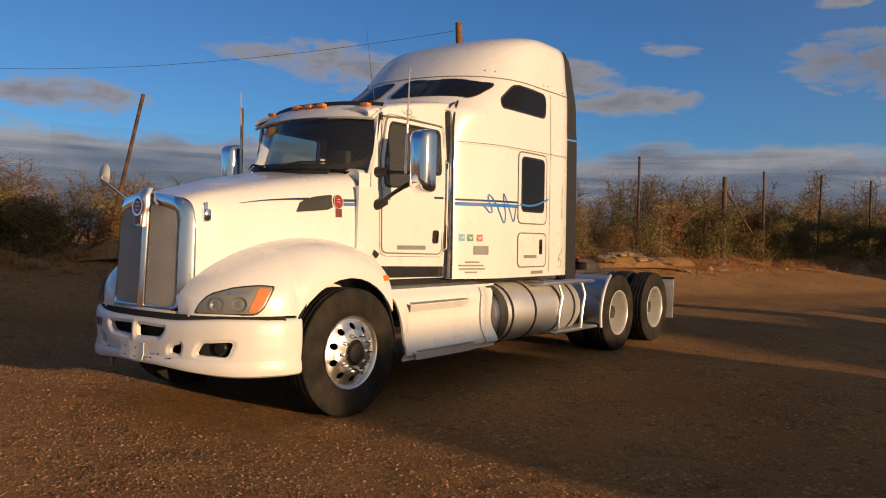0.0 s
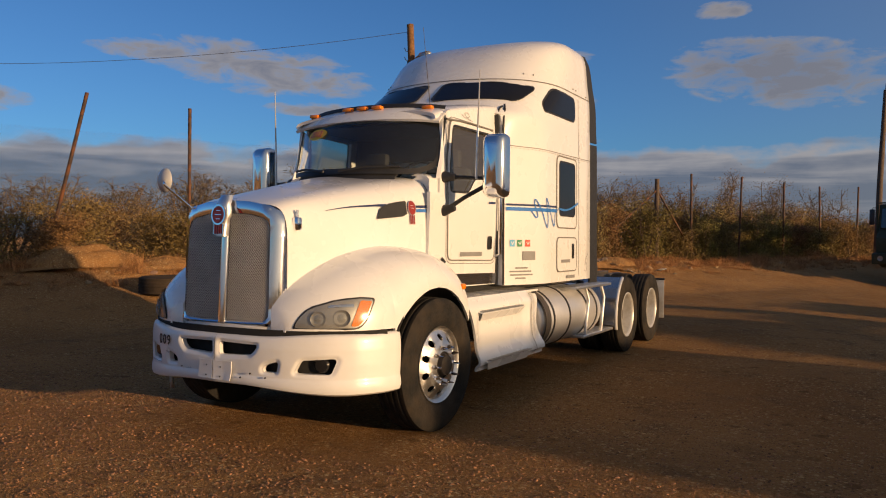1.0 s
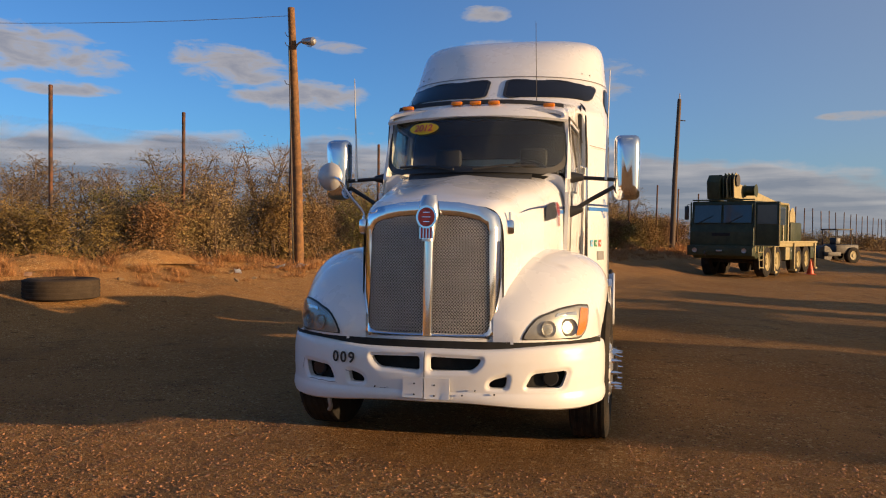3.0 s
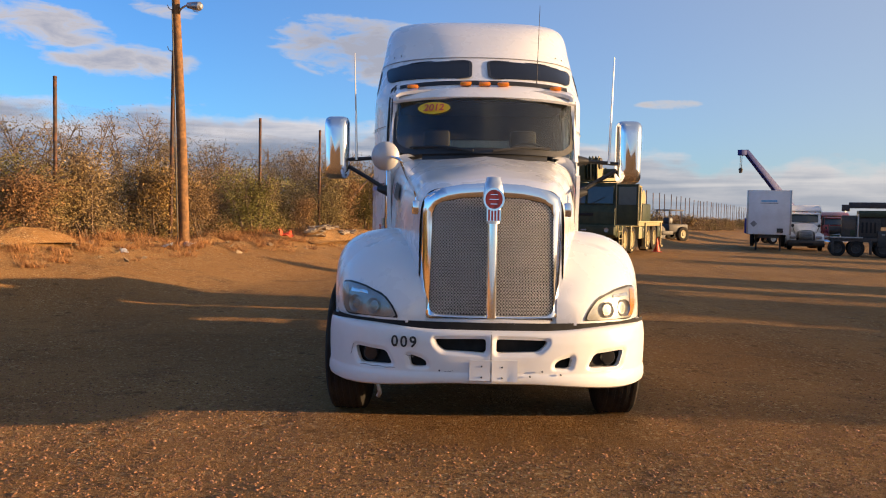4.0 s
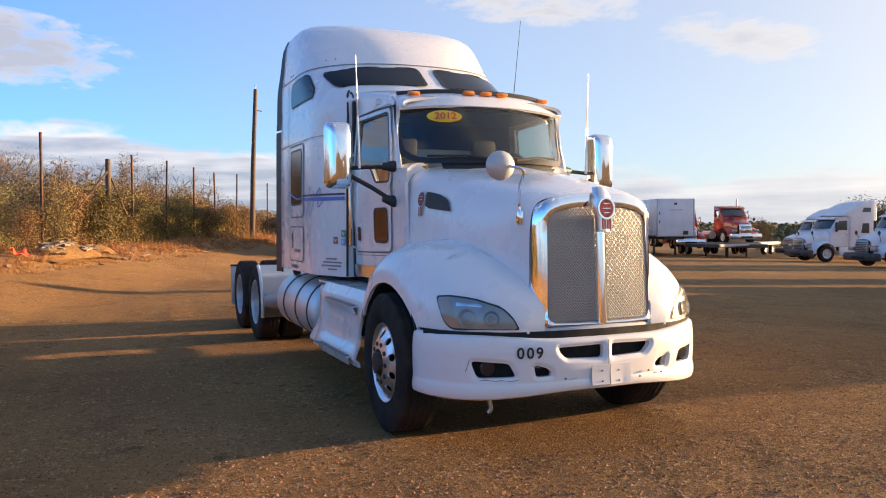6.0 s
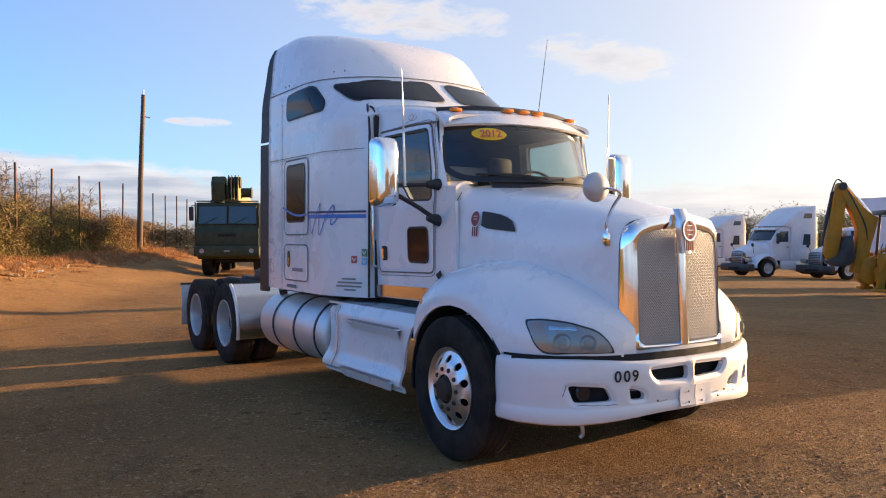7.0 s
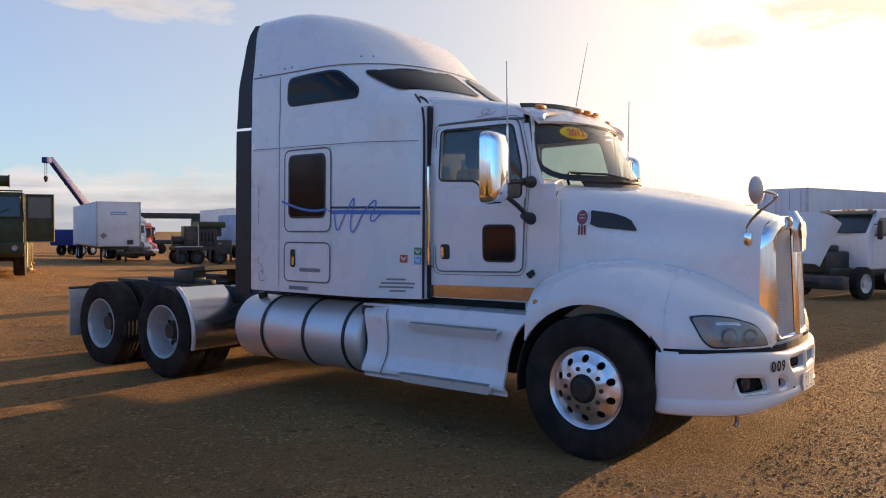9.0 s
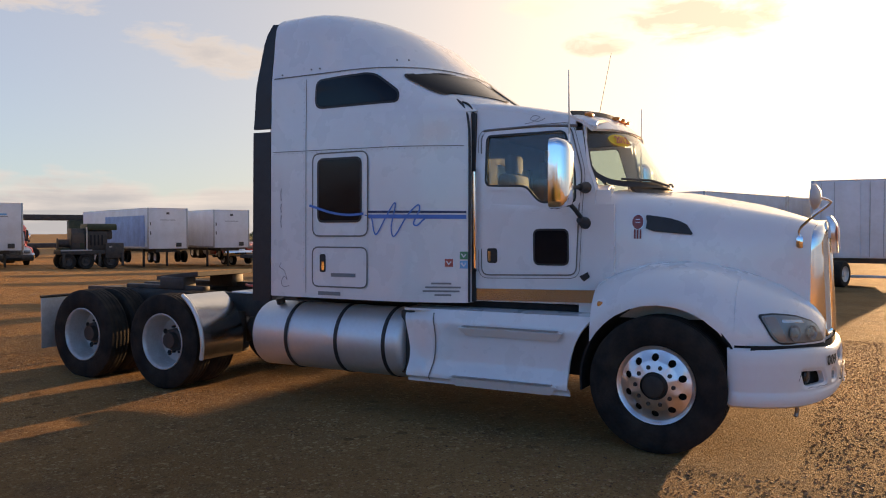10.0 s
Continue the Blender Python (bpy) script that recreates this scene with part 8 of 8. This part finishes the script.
part("exhaust", rod(B(), (0.2, 1.75, 1.45), (0.2, 1.77, 2.05), 0.045, seg=10), BLACK_TRIM, bh)
part("steering_wheel", tube(B(), [(0.18 * math.cos(a), 0.48 + 0.05 * math.sin(a), 1.85 + 0.12 * math.sin(a)) for a in span(0, math.tau, 16)], 0.016, 6), BLACK_TRIM, bh)
part("loader_bucket", profile_body(B(), [(3.2, 0.1), (3.15, 0.85), (3.3, 0.9), (3.5, 0.35), (4.15, 0.14), (4.1, 0.06)], -1.2, 1.2, 0.02), YELLOW, bh)
part("pedestal", profile_body(B(), [(-0.95, 0.45), (-0.95, 1.35), (-1.35, 1.25), (-1.45, 0.6), (-1.2, 0.4)], -0.32, 0.32, 0.04), YELLOW, bh)
# cranked boom, dipper hanging from its top, bucket curled in between
arm = part("boom", profile_body(B(), [(-1.12, 0.75), (-1.08, 1.5), (-0.86, 2.35), (-0.82, 2.62), (-1.0, 2.72), (-1.35, 3.05), (-1.8, 3.62), (-1.95, 3.62), (-1.98, 3.42), (-1.62, 2.75), (-1.45, 2.2), (-1.5, 1.5), (-1.62, 0.8)], -0.20, 0.20, 0.035), YELLOW, bh, "cranked yellow boom")
dip = part("dipper", profile_body(B(), [(-1.80, 3.80), (-2.05, 3.78), (-2.18, 3.4), (-2.32, 2.3), (-2.48, 1.45), (-2.35, 1.25), (-2.05, 1.32), (-1.92, 2.2), (-1.78, 3.3)], -0.17, 0.17, 0.03), YELLOW, bh, "yellow dipper arm")
part("boom_pin", lathe(B(), [(-0.26, 0.0), (-0.26, 0.13), (0.26, 0.13), (0.26, 0)], (0, -1.92, 3.66), (1, 0, 0), 14), DARK, arm)
part("crowd_ram", rod(rod(B(), (0, -0.95, 2.62), (0, -1.45, 3.3), 0.07, seg=10), (0, -1.45, 3.3), (0, -1.85, 3.82), 0.04, seg=10), CHROME, arm)
part("bucket_ram", rod(rod(B(), (0, -2.18, 3.5), (0, -2.42, 2.3), 0.06, seg=10), (0, -2.42, 2.3), (0, -2.5, 1.7), 0.035, seg=10), DARK, dip)
part("hose", tube(B(), smooth_path([(0.12, -1.2, 1.2), (0.2, -1.2, 2.2), (0.2, -1.6, 3.2), (0.15, -2.05, 3.9), (0.12, -2.28, 3.4)], 5), 0.025, 6), BLACK_TRIM, arm)
part("digging_bucket", profile_body(B(), [(-1.65, 2.05), (-1.55, 1.3), (-1.75, 1.05), (-2.15, 1.0), (-2.38, 1.2), (-2.1, 1.35), (-1.98, 1.65), (-1.9, 2.0)], -0.36, 0.36, 0.03), DARK, dip)
for k in range(4):
    part("bucket_tooth", box(B(), (-0.33 + 0.19 * k, -1.85, 1.98), (-0.25 + 0.19 * k, -1.7, 2.2), 0.01), STEEL, dip)

# ---- brush, grass, stones ----
def leaf_material(name, color, vary=0.35):
    m = bpy.data.materials.new(name)
    m.use_nodes = True
    n, l = m.node_tree.nodes, m.node_tree.links
    b = n["Principled BSDF"]
    geo = n.new("ShaderNodeNewGeometry")
    info = n.new("ShaderNodeObjectInfo")
    hsv = n.new("ShaderNodeHueSaturation")
    hsv.inputs["Color"].default_value = (*color, 1)
    v = n.new("ShaderNodeMapRange")
    v.inputs["To Min"].default_value, v.inputs["To Max"].default_value = 1 - vary, 1 + vary
    l.new(geo.outputs["Random Per Island"], v.inputs["Value"])
    l.new(v.outputs["Result"], hsv.inputs["Value"])
    h = n.new("ShaderNodeMapRange")
    h.inputs["To Min"].default_value, h.inputs["To Max"].default_value = 0.475, 0.525
    l.new(info.outputs["Random"], h.inputs["Value"])
    l.new(h.outputs["Result"], hsv.inputs["Hue"])
    l.new(hsv.outputs["Color"], b.inputs["Base Color"])
    b.inputs["Roughness"].default_value = 0.75
    b.inputs["Specular IOR Level"].default_value = 0.25
    return m


LEAF_GREEN = leaf_material("olive_leaves", (0.160, 0.126, 0.040), 0.4)
LEAF_BROWN = leaf_material("rusty_leaves", (0.225, 0.140, 0.055), 0.4)
LEAF_DRY = leaf_material("dry_leaves", (0.26, 0.178, 0.082), 0.4)
TWIG_LEAF = leaf_material("twig_leaves", (0.18, 0.14, 0.08), 0.35)
TWIG = material("twigs", (0.15, 0.10, 0.065), 0.9, vary=0.3, scale=20)
STRAW = leaf_material("straw_grass", (0.40, 0.215, 0.085), 0.45)
STONE = leaf_material("pale_stones", (0.29, 0.195, 0.12), 0.4)


def leaf_quads(rnd, centres, per, spread, size, verts, faces):
    for c in centres:
        for _ in range(per):
            p = c + Vector((rnd.gauss(0, spread), rnd.gauss(0, spread), rnd.gauss(0, spread * 0.8)))
            d = Vector((rnd.uniform(-1, 1), rnd.uniform(-1, 1), rnd.uniform(-0.4, 1))).normalized()
            side = d.orthogonal().normalized()
            side.rotate(Matrix.Rotation(rnd.uniform(0, math.tau), 3, d))
            s = size * rnd.uniform(0.6, 1.4)
            k = len(verts)
            verts += [p - d * s, p + side * s * 0.35, p + d * s, p - side * s * 0.35]
            faces.append((k, k + 1, k + 2, k + 3))


def shrub_meshes(seed, height, width, leaves, per, leaf_mat, bare=0.0, size=0.05, fine=True):
    """Many-stemmed desert shrub: stems that fork, and leaves round the outer twigs."""
    rnd = random.Random(seed)
    bm = B()
    tips = []
    for _ in range(rnd.randint(6, 9)):
        a = rnd.uniform(0, math.tau)
        lean = rnd.uniform(0.15, 0.75) * width
        base = Vector((rnd.uniform(-0.15, 0.15), rnd.uniform(-0.15, 0.15), -0.1))
        top = Vector((math.cos(a) * lean, math.sin(a) * lean, height * rnd.uniform(0.65, 1.0)))
        pts = [base.lerp(top, t) + Vector((rnd.gauss(0, 0.08), rnd.gauss(0, 0.08), 0.15 * height * t * (1 - t))) for t in (0, 0.25, 0.5, 0.75, 1)]
        tube(bm, pts, [0.035, 0.028, 0.02, 0.014, 0.006], 5)
        for t in (0.3, 0.42, 0.55, 0.66, 0.78, 0.88):
            s = base.lerp(top, t) + Vector((0, 0, 0.15 * height * t * (1 - t)))
            for _ in range(3):
                w = Vector((rnd.gauss(0, 1), rnd.gauss(0, 1), rnd.uniform(0.0, 1.3))).normalized() * rnd.uniform(0.3, 0.75) * width * 0.55
                m = s + w * 0.5 + Vector((rnd.gauss(0, 0.05), rnd.gauss(0, 0.05), 0.05))
                tube(bm, [s, m, s + w], [0.012, 0.008, 0.003], 3)
                for _ in range(2):
                    w2 = Vector((rnd.gauss(0, 1), rnd.gauss(0, 1), rnd.uniform(-0.2, 1.0))).normalized() * rnd.uniform(0.15, 0.4)
                    if fine:
                        tube(bm, [m, m + w2], [0.006, 0.002], 3)
                    tips.append(m + w2)
                tips.append(s + w)
        tips.append(top)
    # low skirt of foliage
    for _ in range(int(130 * (1 - bare))):
        a, r = rnd.uniform(0, math.tau), width * math.sqrt(rnd.random()) * 0.8
        tips.append(Vector((math.cos(a) * r, math.sin(a) * r, rnd.uniform(0.1, 0.55) * height * (1.1 - r / width))))
    tips = [t for t in tips if rnd.random() > bare or t.z < 0.5 * height]
    rnd.shuffle(tips)
    verts, faces = [], []
    leaf_quads(rnd, tips[:leaves], per, 0.15, size, verts, faces)
    me_l = bpy.data.meshes.new("foliage")
    me_l.from_pydata(verts, [], faces)
    me_l.materials.append(leaf_mat)
    me_b = bpy.data.meshes.new("stem")
    bm.to_mesh(me_b)
    bm.free()
    me_b.materials.append(TWIG)
    return me_b, me_l


def shrub(meshes, at, turn, scale, label):
    ob = new("shrub")
    ob.matrix_world = pose(*at, 0, 0, turn) @ Matrix.Diagonal((scale[0], scale[0], scale[1], 1))
    tagged(ob, label, "shrub", "brush behind the fence")
    for name, me in zip(("stem", "foliage"), meshes):
        o = new(name, me)
        o.parent = ob
    return ob


kinds = [
    (shrub_meshes(1, 2.3, 1.5, 370, 19, LEAF_GREEN, 0.0, 0.042, False), "dense olive-green brush on the bank"),
    (shrub_meshes(2, 2.2, 1.5, 370, 19, LEAF_BROWN, 0.0, 0.042, False), "rusty brown desert brush on the bank"),
    (shrub_meshes(3, 2.4, 1.6, 300, 18, LEAF_DRY, 0.15, 0.04), "dry tan brush with bare twigs"),
    (shrub_meshes(4, 3.1, 1.7, 250, 9, TWIG_LEAF, 0.35, 0.03), "tall half-bare mesquite brush"),
    (shrub_meshes(5, 3.2, 1.6, 250, 9, TWIG_LEAF, 0.35, 0.03), "tall thin mesquite with small green leaves"),
    (shrub_meshes(6, 1.9, 1.5, 340, 19, LEAF_GREEN, 0.0, 0.042, False), "low dense dark-green brush"),
]
far_kinds = [
    (shrub_meshes(7, 2.2, 1.5, 200, 9, LEAF_DRY, 0.0, 0.075, False), "rusty brown desert brush along the fence"),
    (shrub_meshes(8, 2.3, 1.5, 200, 9, LEAF_GREEN, 0.1, 0.06, False), "olive brush along the fence"),
    (shrub_meshes(9, 2.6, 1.6, 160, 7, LEAF_DRY, 0.3, 0.05, False), "dry tan brush along the fence"),
]
rnd = random.Random(11)
for s in np.arange(-24, 26, 1.15):
    for row, (d0, pick) in enumerate(((-0.2, (0, 1, 2, 1, 5)), (-1.8, (0, 1, 2, 1, 5)), (-3.3, (3, 4, 4, 3, 3)), (-4.6, (3, 4, 3)))):
        if row > 1 and rnd.random() < 0.12:
            continue
        k = rnd.choice(pick)
        p = on_fence(s + rnd.uniform(-0.6, 0.6), d0 + rnd.uniform(-0.5, 0.5))
        sc = rnd.uniform(0.75, 1.05) * (0.84, 0.94, 1.08, 1.14)[row]
        low = 0.76 + 0.24 * ease(-9, -3, s)      # lower brush at the near end of the fence
        shrub(kinds[k][0], p, rnd.uniform(0, 360), (sc * rnd.uniform(0.95, 1.2), low * sc * rnd.uniform(0.9, 1.15)), kinds[k][1])
for s in np.arange(26, 190, 3.1):
    for d0 in (-0.3, -3.0):
        k = rnd.choice((0, 0, 1, 2, 2))
        p = on_fence(s + rnd.uniform(-1, 1), d0 + rnd.uniform(-0.8, 0.8))
        sc = rnd.uniform(0.7, 1.0)
        shrub(far_kinds[k][0], p, rnd.uniform(0, 360), (sc * 1.5, sc * 0.85), far_kinds[k][1])
# trees beyond the parked trucks
for x, y, k, sc in ((60, 44, 0, 2.3), (64, 41, 1, 2.5), (63, 46, 0, 2.0), (67, 38, 5, 2.7), (58, 48, 5, 1.9), (70, 44, 0, 2.6), (55, 52, 1, 1.6), (66, 49, 5, 2.0), (72, 40, 0, 2.4)):
    shrub(kinds[k][0], (x, y, ground_z(x, y)), 40 * x, (sc, 0.85 * sc), "broad dusty green tree behind the parked trucks")


def grass_clumps():
    """Dry rounded tufts on the bank, blades fanning out of one root."""
    rnd = random.Random(21)
    verts, faces = [], []
    for _ in range(1150):
        s, d = rnd.uniform(-24, 30), abs(rnd.gauss(0, 0.9)) + rnd.choice((0.1, 0.7, 1.2, 1.7))
        if d > 2.9:
            continue
        p = on_fence(s, d)
        tall = (0.14 + 0.38 * rnd.random() ** 1.6) * (1.1 - 0.2 * d)
        for _ in range(int(40 + 420 * tall)):
            a, up = rnd.uniform(0, math.tau), rnd.uniform(0.0, 1.0)
            way = Vector((math.cos(a) * math.sqrt(max(0, 1.15 - up)), math.sin(a) * math.sqrt(max(0, 1.15 - up)), up))
            b = p + Vector((rnd.gauss(0, 0.10), rnd.gauss(0, 0.10), -0.02)) * (0.4 + tall * 2.2)
            tip = b + way * tall * rnd.uniform(0.55, 1.1)
            w = Vector((-math.sin(a), math.cos(a), 0)) * rnd.uniform(0.003, 0.007)
            k = len(verts)
            verts += [b - w, b + w, tip + Vector((rnd.gauss(0, 0.03), rnd.gauss(0, 0.03), -0.02))]
            faces.append((k, k + 1, k + 2))
    me = bpy.data.meshes.new("dry_grass")
    me.from_pydata(verts, [], faces)
    me.materials.append(STRAW)
    return tagged(new("dry_grass", me), "dry straw-coloured grass tufts on the dirt bank", "grass", kind="stuff")


grass_clumps()


def far_brush():
    """A low dark belt of brush far beyond the parked trucks."""
    rnd = random.Random(33)
    verts, faces = [], []
    for k in range(900):
        a = radians(rnd.uniform(-20, 58))
        d = rnd.uniform(105, 150)
        c = Vector((8 + d * math.cos(a), d * math.sin(a), -0.9))
        w, h = rnd.uniform(1.5, 4.0), rnd.uniform(1.0, 2.6)
        for _ in range(26):
            p = c + Vector((rnd.gauss(0, w * 0.5), rnd.gauss(0, w * 0.5), h * rnd.random() ** 0.8))
            u = Vector((rnd.gauss(0, 1), rnd.gauss(0, 1), rnd.gauss(0, 0.7))).normalized() * rnd.uniform(0.2, 0.5)
            v = u.orthogonal().normalized() * rnd.uniform(0.15, 0.4)
            j = len(verts)
            verts += [p - u, p + v, p + u, p - v]
            faces.append((j, j + 1, j + 2, j + 3))
    me = bpy.data.meshes.new("far_brush")
    me.from_pydata(verts, [], faces)
    me.materials.append(LEAF_FAR)
    return tagged(new("far_brush", me), "low dark line of brush beyond the yard", "brush", kind="stuff")


LEAF_FAR = leaf_material("far_leaves", (0.085, 0.085, 0.035), 0.4)
far_brush()


def stones(name, count, place, size, mat, label, seed, tilt=0.5):
    rnd = random.Random(seed)
    verts, faces = [], []
    base = [Vector(v) for v in ((1, 0, 0), (-1, 0, 0), (0, 1, 0), (0, -1, 0), (0, 0, 1), (0, 0, -1))]
    tri = ((0, 2, 4), (2, 1, 4), (1, 3, 4), (3, 0, 4), (2, 0, 5), (1, 2, 5), (3, 1, 5), (0, 3, 5))
    for _ in range(count):
        x, y = place(rnd)
        r = size(rnd)
        m = Euler((rnd.gauss(0, tilt), rnd.gauss(0, tilt), rnd.uniform(0, 6))).to_matrix()
        k = len(verts)
        sc = Vector((rnd.uniform(0.7, 1.4), rnd.uniform(0.7, 1.3), rnd.uniform(0.3, 0.6)))
        at = Vector((x, y, ground_z(x, y) + r * 0.05))
        verts += [at + (m @ Vector((v.x * sc.x, v.y * sc.y, v.z * sc.z))) * r for v in base]
        faces += [tuple(k + i for i in f) for f in tri]
    me = bpy.data.meshes.new(name)
    me.from_pydata(verts, [], faces)
    me.materials.append(mat)
    return tagged(new(name, me), label, "stones", kind="stuff")


def near_yard(rnd):
    while True:
        x, y = rnd.uniform(-8, 7), rnd.gauss(-1.1, 2.1)
        if abs(x) > 1.3 or not 0.3 < y < 8.6:
            return x, y


def bank_place(rnd):
    p = on_fence(rnd.uniform(-22, 28), rnd.uniform(0.3, 2.9))
    return p.x, p.y


GRAVEL = leaf_material("gravel", (0.30, 0.167, 0.073), 0.6)
stones("gravel", 95000, near_yard, lambda r: 0.004 + 0.011 * r.random() ** 2.8, GRAVEL, "loose brown gravel on the yard", 5, 0.3)
stones("bank_stones", 380, bank_place, lambda r: 0.02 + 0.10 * r.random() ** 3, STONE, "pale broken stones on the dirt bank", 6)
for k, (s, d, r) in enumerate(((-7.1, 1.3, 0.16), (-3.6, 1.2, 0.14), (-2.2, 2.2, 0.15), (1.5, 2.0, 0.12), (4.2, 2.1, 0.2), (5.2, 1.7, 0.22), (-11.5, 2.0, 0.14), (6.1, 2.3, 0.17))):
    p = on_fence(s, d)
    bm = B()
    bmesh.ops.create_icosphere(bm, subdivisions=1, radius=0.62 * r)
    for v in bm.verts:
        v.co *= 1 + 0.8 * noise.noise(v.co * 9 + Vector((k, 0, 0)))
        v.co.z *= 0.6
    ob = part("rock", bm, STONE, None, "pale angular rock on the dirt bank", smooth=25, category="rock", group="rocks on the bank")
    ob.matrix_world = pose(p.x, p.y, p.z + r * 0.12, 0, 0, 50 * k)
p = on_fence(-0.9, 1.65)
bm = B()
grid(bm, lambda u, v: Vector((u, v, 0.12 + 0.07 * math.sin(21 * u + 9 * v) * math.cos(17 * v) + 0.3 * abs(u))), span(-0.2, 0.2, 12), span(-0.14, 0.14, 9))
thicken(bm, 0.01, (0, 0, 1))
ob = part("plastic_scrap", bm, ORANGE, None, "crumpled orange plastic scrap on the bank", category="scrap")
ob.matrix_world = pose(p.x, p.y, p.z, 20, 10, 30)


def mound(bm, half_w, half_l, high, seed):
    """A lumpy heap of loose earth, sunk a little into the ground."""
    def f(u, v):
        fall = max(0.0, 1 - u * u - v * v)
        lump = 1 + 0.35 * noise.noise((u * 3, v * 3, seed)) + 0.16 * noise.noise((u * 9, v * 9, seed))
        return Vector((u * half_w, v * half_l, high * fall ** 0.8 * lump - 0.06 * (u * u + v * v)))
    grid(bm, f, span(-1.05, 1.05, 34), span(-1.05, 1.05, 34))
    return bm


def earth_heap(fs, fd, half_w, half_l, high, seed):
    p = on_fence(fs, fd)
    ob = part("dirt_mound", mound(B(), half_w, half_l, high, seed), DIRT, None, "heap of loose orange dirt on the bank", smooth=60, category="dirt mound", group="heaps on the bank")
    ob.matrix_world = pose(p.x, p.y, p.z - 0.03, 0, 0, -26)
    return ob


for heap in ((-12.6, 0.9, 0.8, 1.3, 0.36, 3), (-10.9, 1.2, 0.6, 0.9, 0.20, 8), (-8.4, 1.0, 0.6, 1.1, 0.22, 5), (-3.2, 0.9, 0.5, 0.8, 0.2, 11), (3.4, 1.3, 0.6, 0.9, 0.22, 14)):
    earth_heap(*heap)

# broken concrete and boards dumped by the fence
RUBBLE = material("broken_concrete", (0.37, 0.29, 0.21), 0.85, vary=0.25, scale=9, bump=0.4, bump_scale=50, dirt=(0.34, 0.21, 0.11), dirt_amount=0.45, dirt_scale=7)
p = on_fence(1.2, 1.6)
pile = thing("rubble_pile", "low pile of broken pale concrete and boards on dirt", "rubble", p, -26)
part("earth", mound(B(), 0.8, 1.5, 0.32, 21), DIRT, pile, "loose dirt under the rubble", smooth=60)
rnd = random.Random(77)
for k in range(40):
    w, l_, h = rnd.uniform(0.03, 0.11), rnd.uniform(0.08, 0.34), rnd.uniform(0.02, 0.06)
    u, v = rnd.uniform(-0.5, 0.85), rnd.uniform(-0.9, 0.9)
    z = 0.32 * max(0.0, 1 - u * u - v * v) ** 0.8 + 0.03
    bm = box(B(), (-w, -l_ / 2, -h / 2), (w, l_ / 2, h / 2), 0.008)
    for vert in bm.verts:
        vert.co += Vector((rnd.gauss(0, 0.012), rnd.gauss(0, 0.02), rnd.gauss(0, 0.006)))
    ob = part("slab", bm, RUBBLE, pile, smooth=20)
    ob.matrix_local = pose(u * 0.8, v * 1.5, z, rnd.gauss(0, 14), rnd.gauss(8, 14), rnd.uniform(0, 360))
# pale scraps by the foot of the pole
for k, (fs, fd, w) in enumerate(((-5.6, 1.95, 0.16), (-4.9, 1.85, 0.2), (-6.9, 2.1, 0.1), (-7.6, 1.4, 0.13), (2.8, 2.5, 0.16), (4.4, 2.4, 0.2))):
    p = on_fence(fs, fd)
    bm = B()
    grid(bm, lambda u, v: Vector((u * w, v * w * 0.7, 0.05 + 0.035 * math.sin(5 * u + k) * math.cos(4 * v + k) + 0.02 * u)), span(-1, 1, 8), span(-1, 1, 6))
    thicken(bm, 0.006, (0, 0, 1))
    ob = part("paper_scrap", bm, RIM_WHITE, None, "crumpled pale scrap lying on the dirt bank", category="scrap", group="scraps on the bank")
    ob.matrix_world = pose(p.x, p.y, p.z - 0.02, 6, -8, 63 * k)
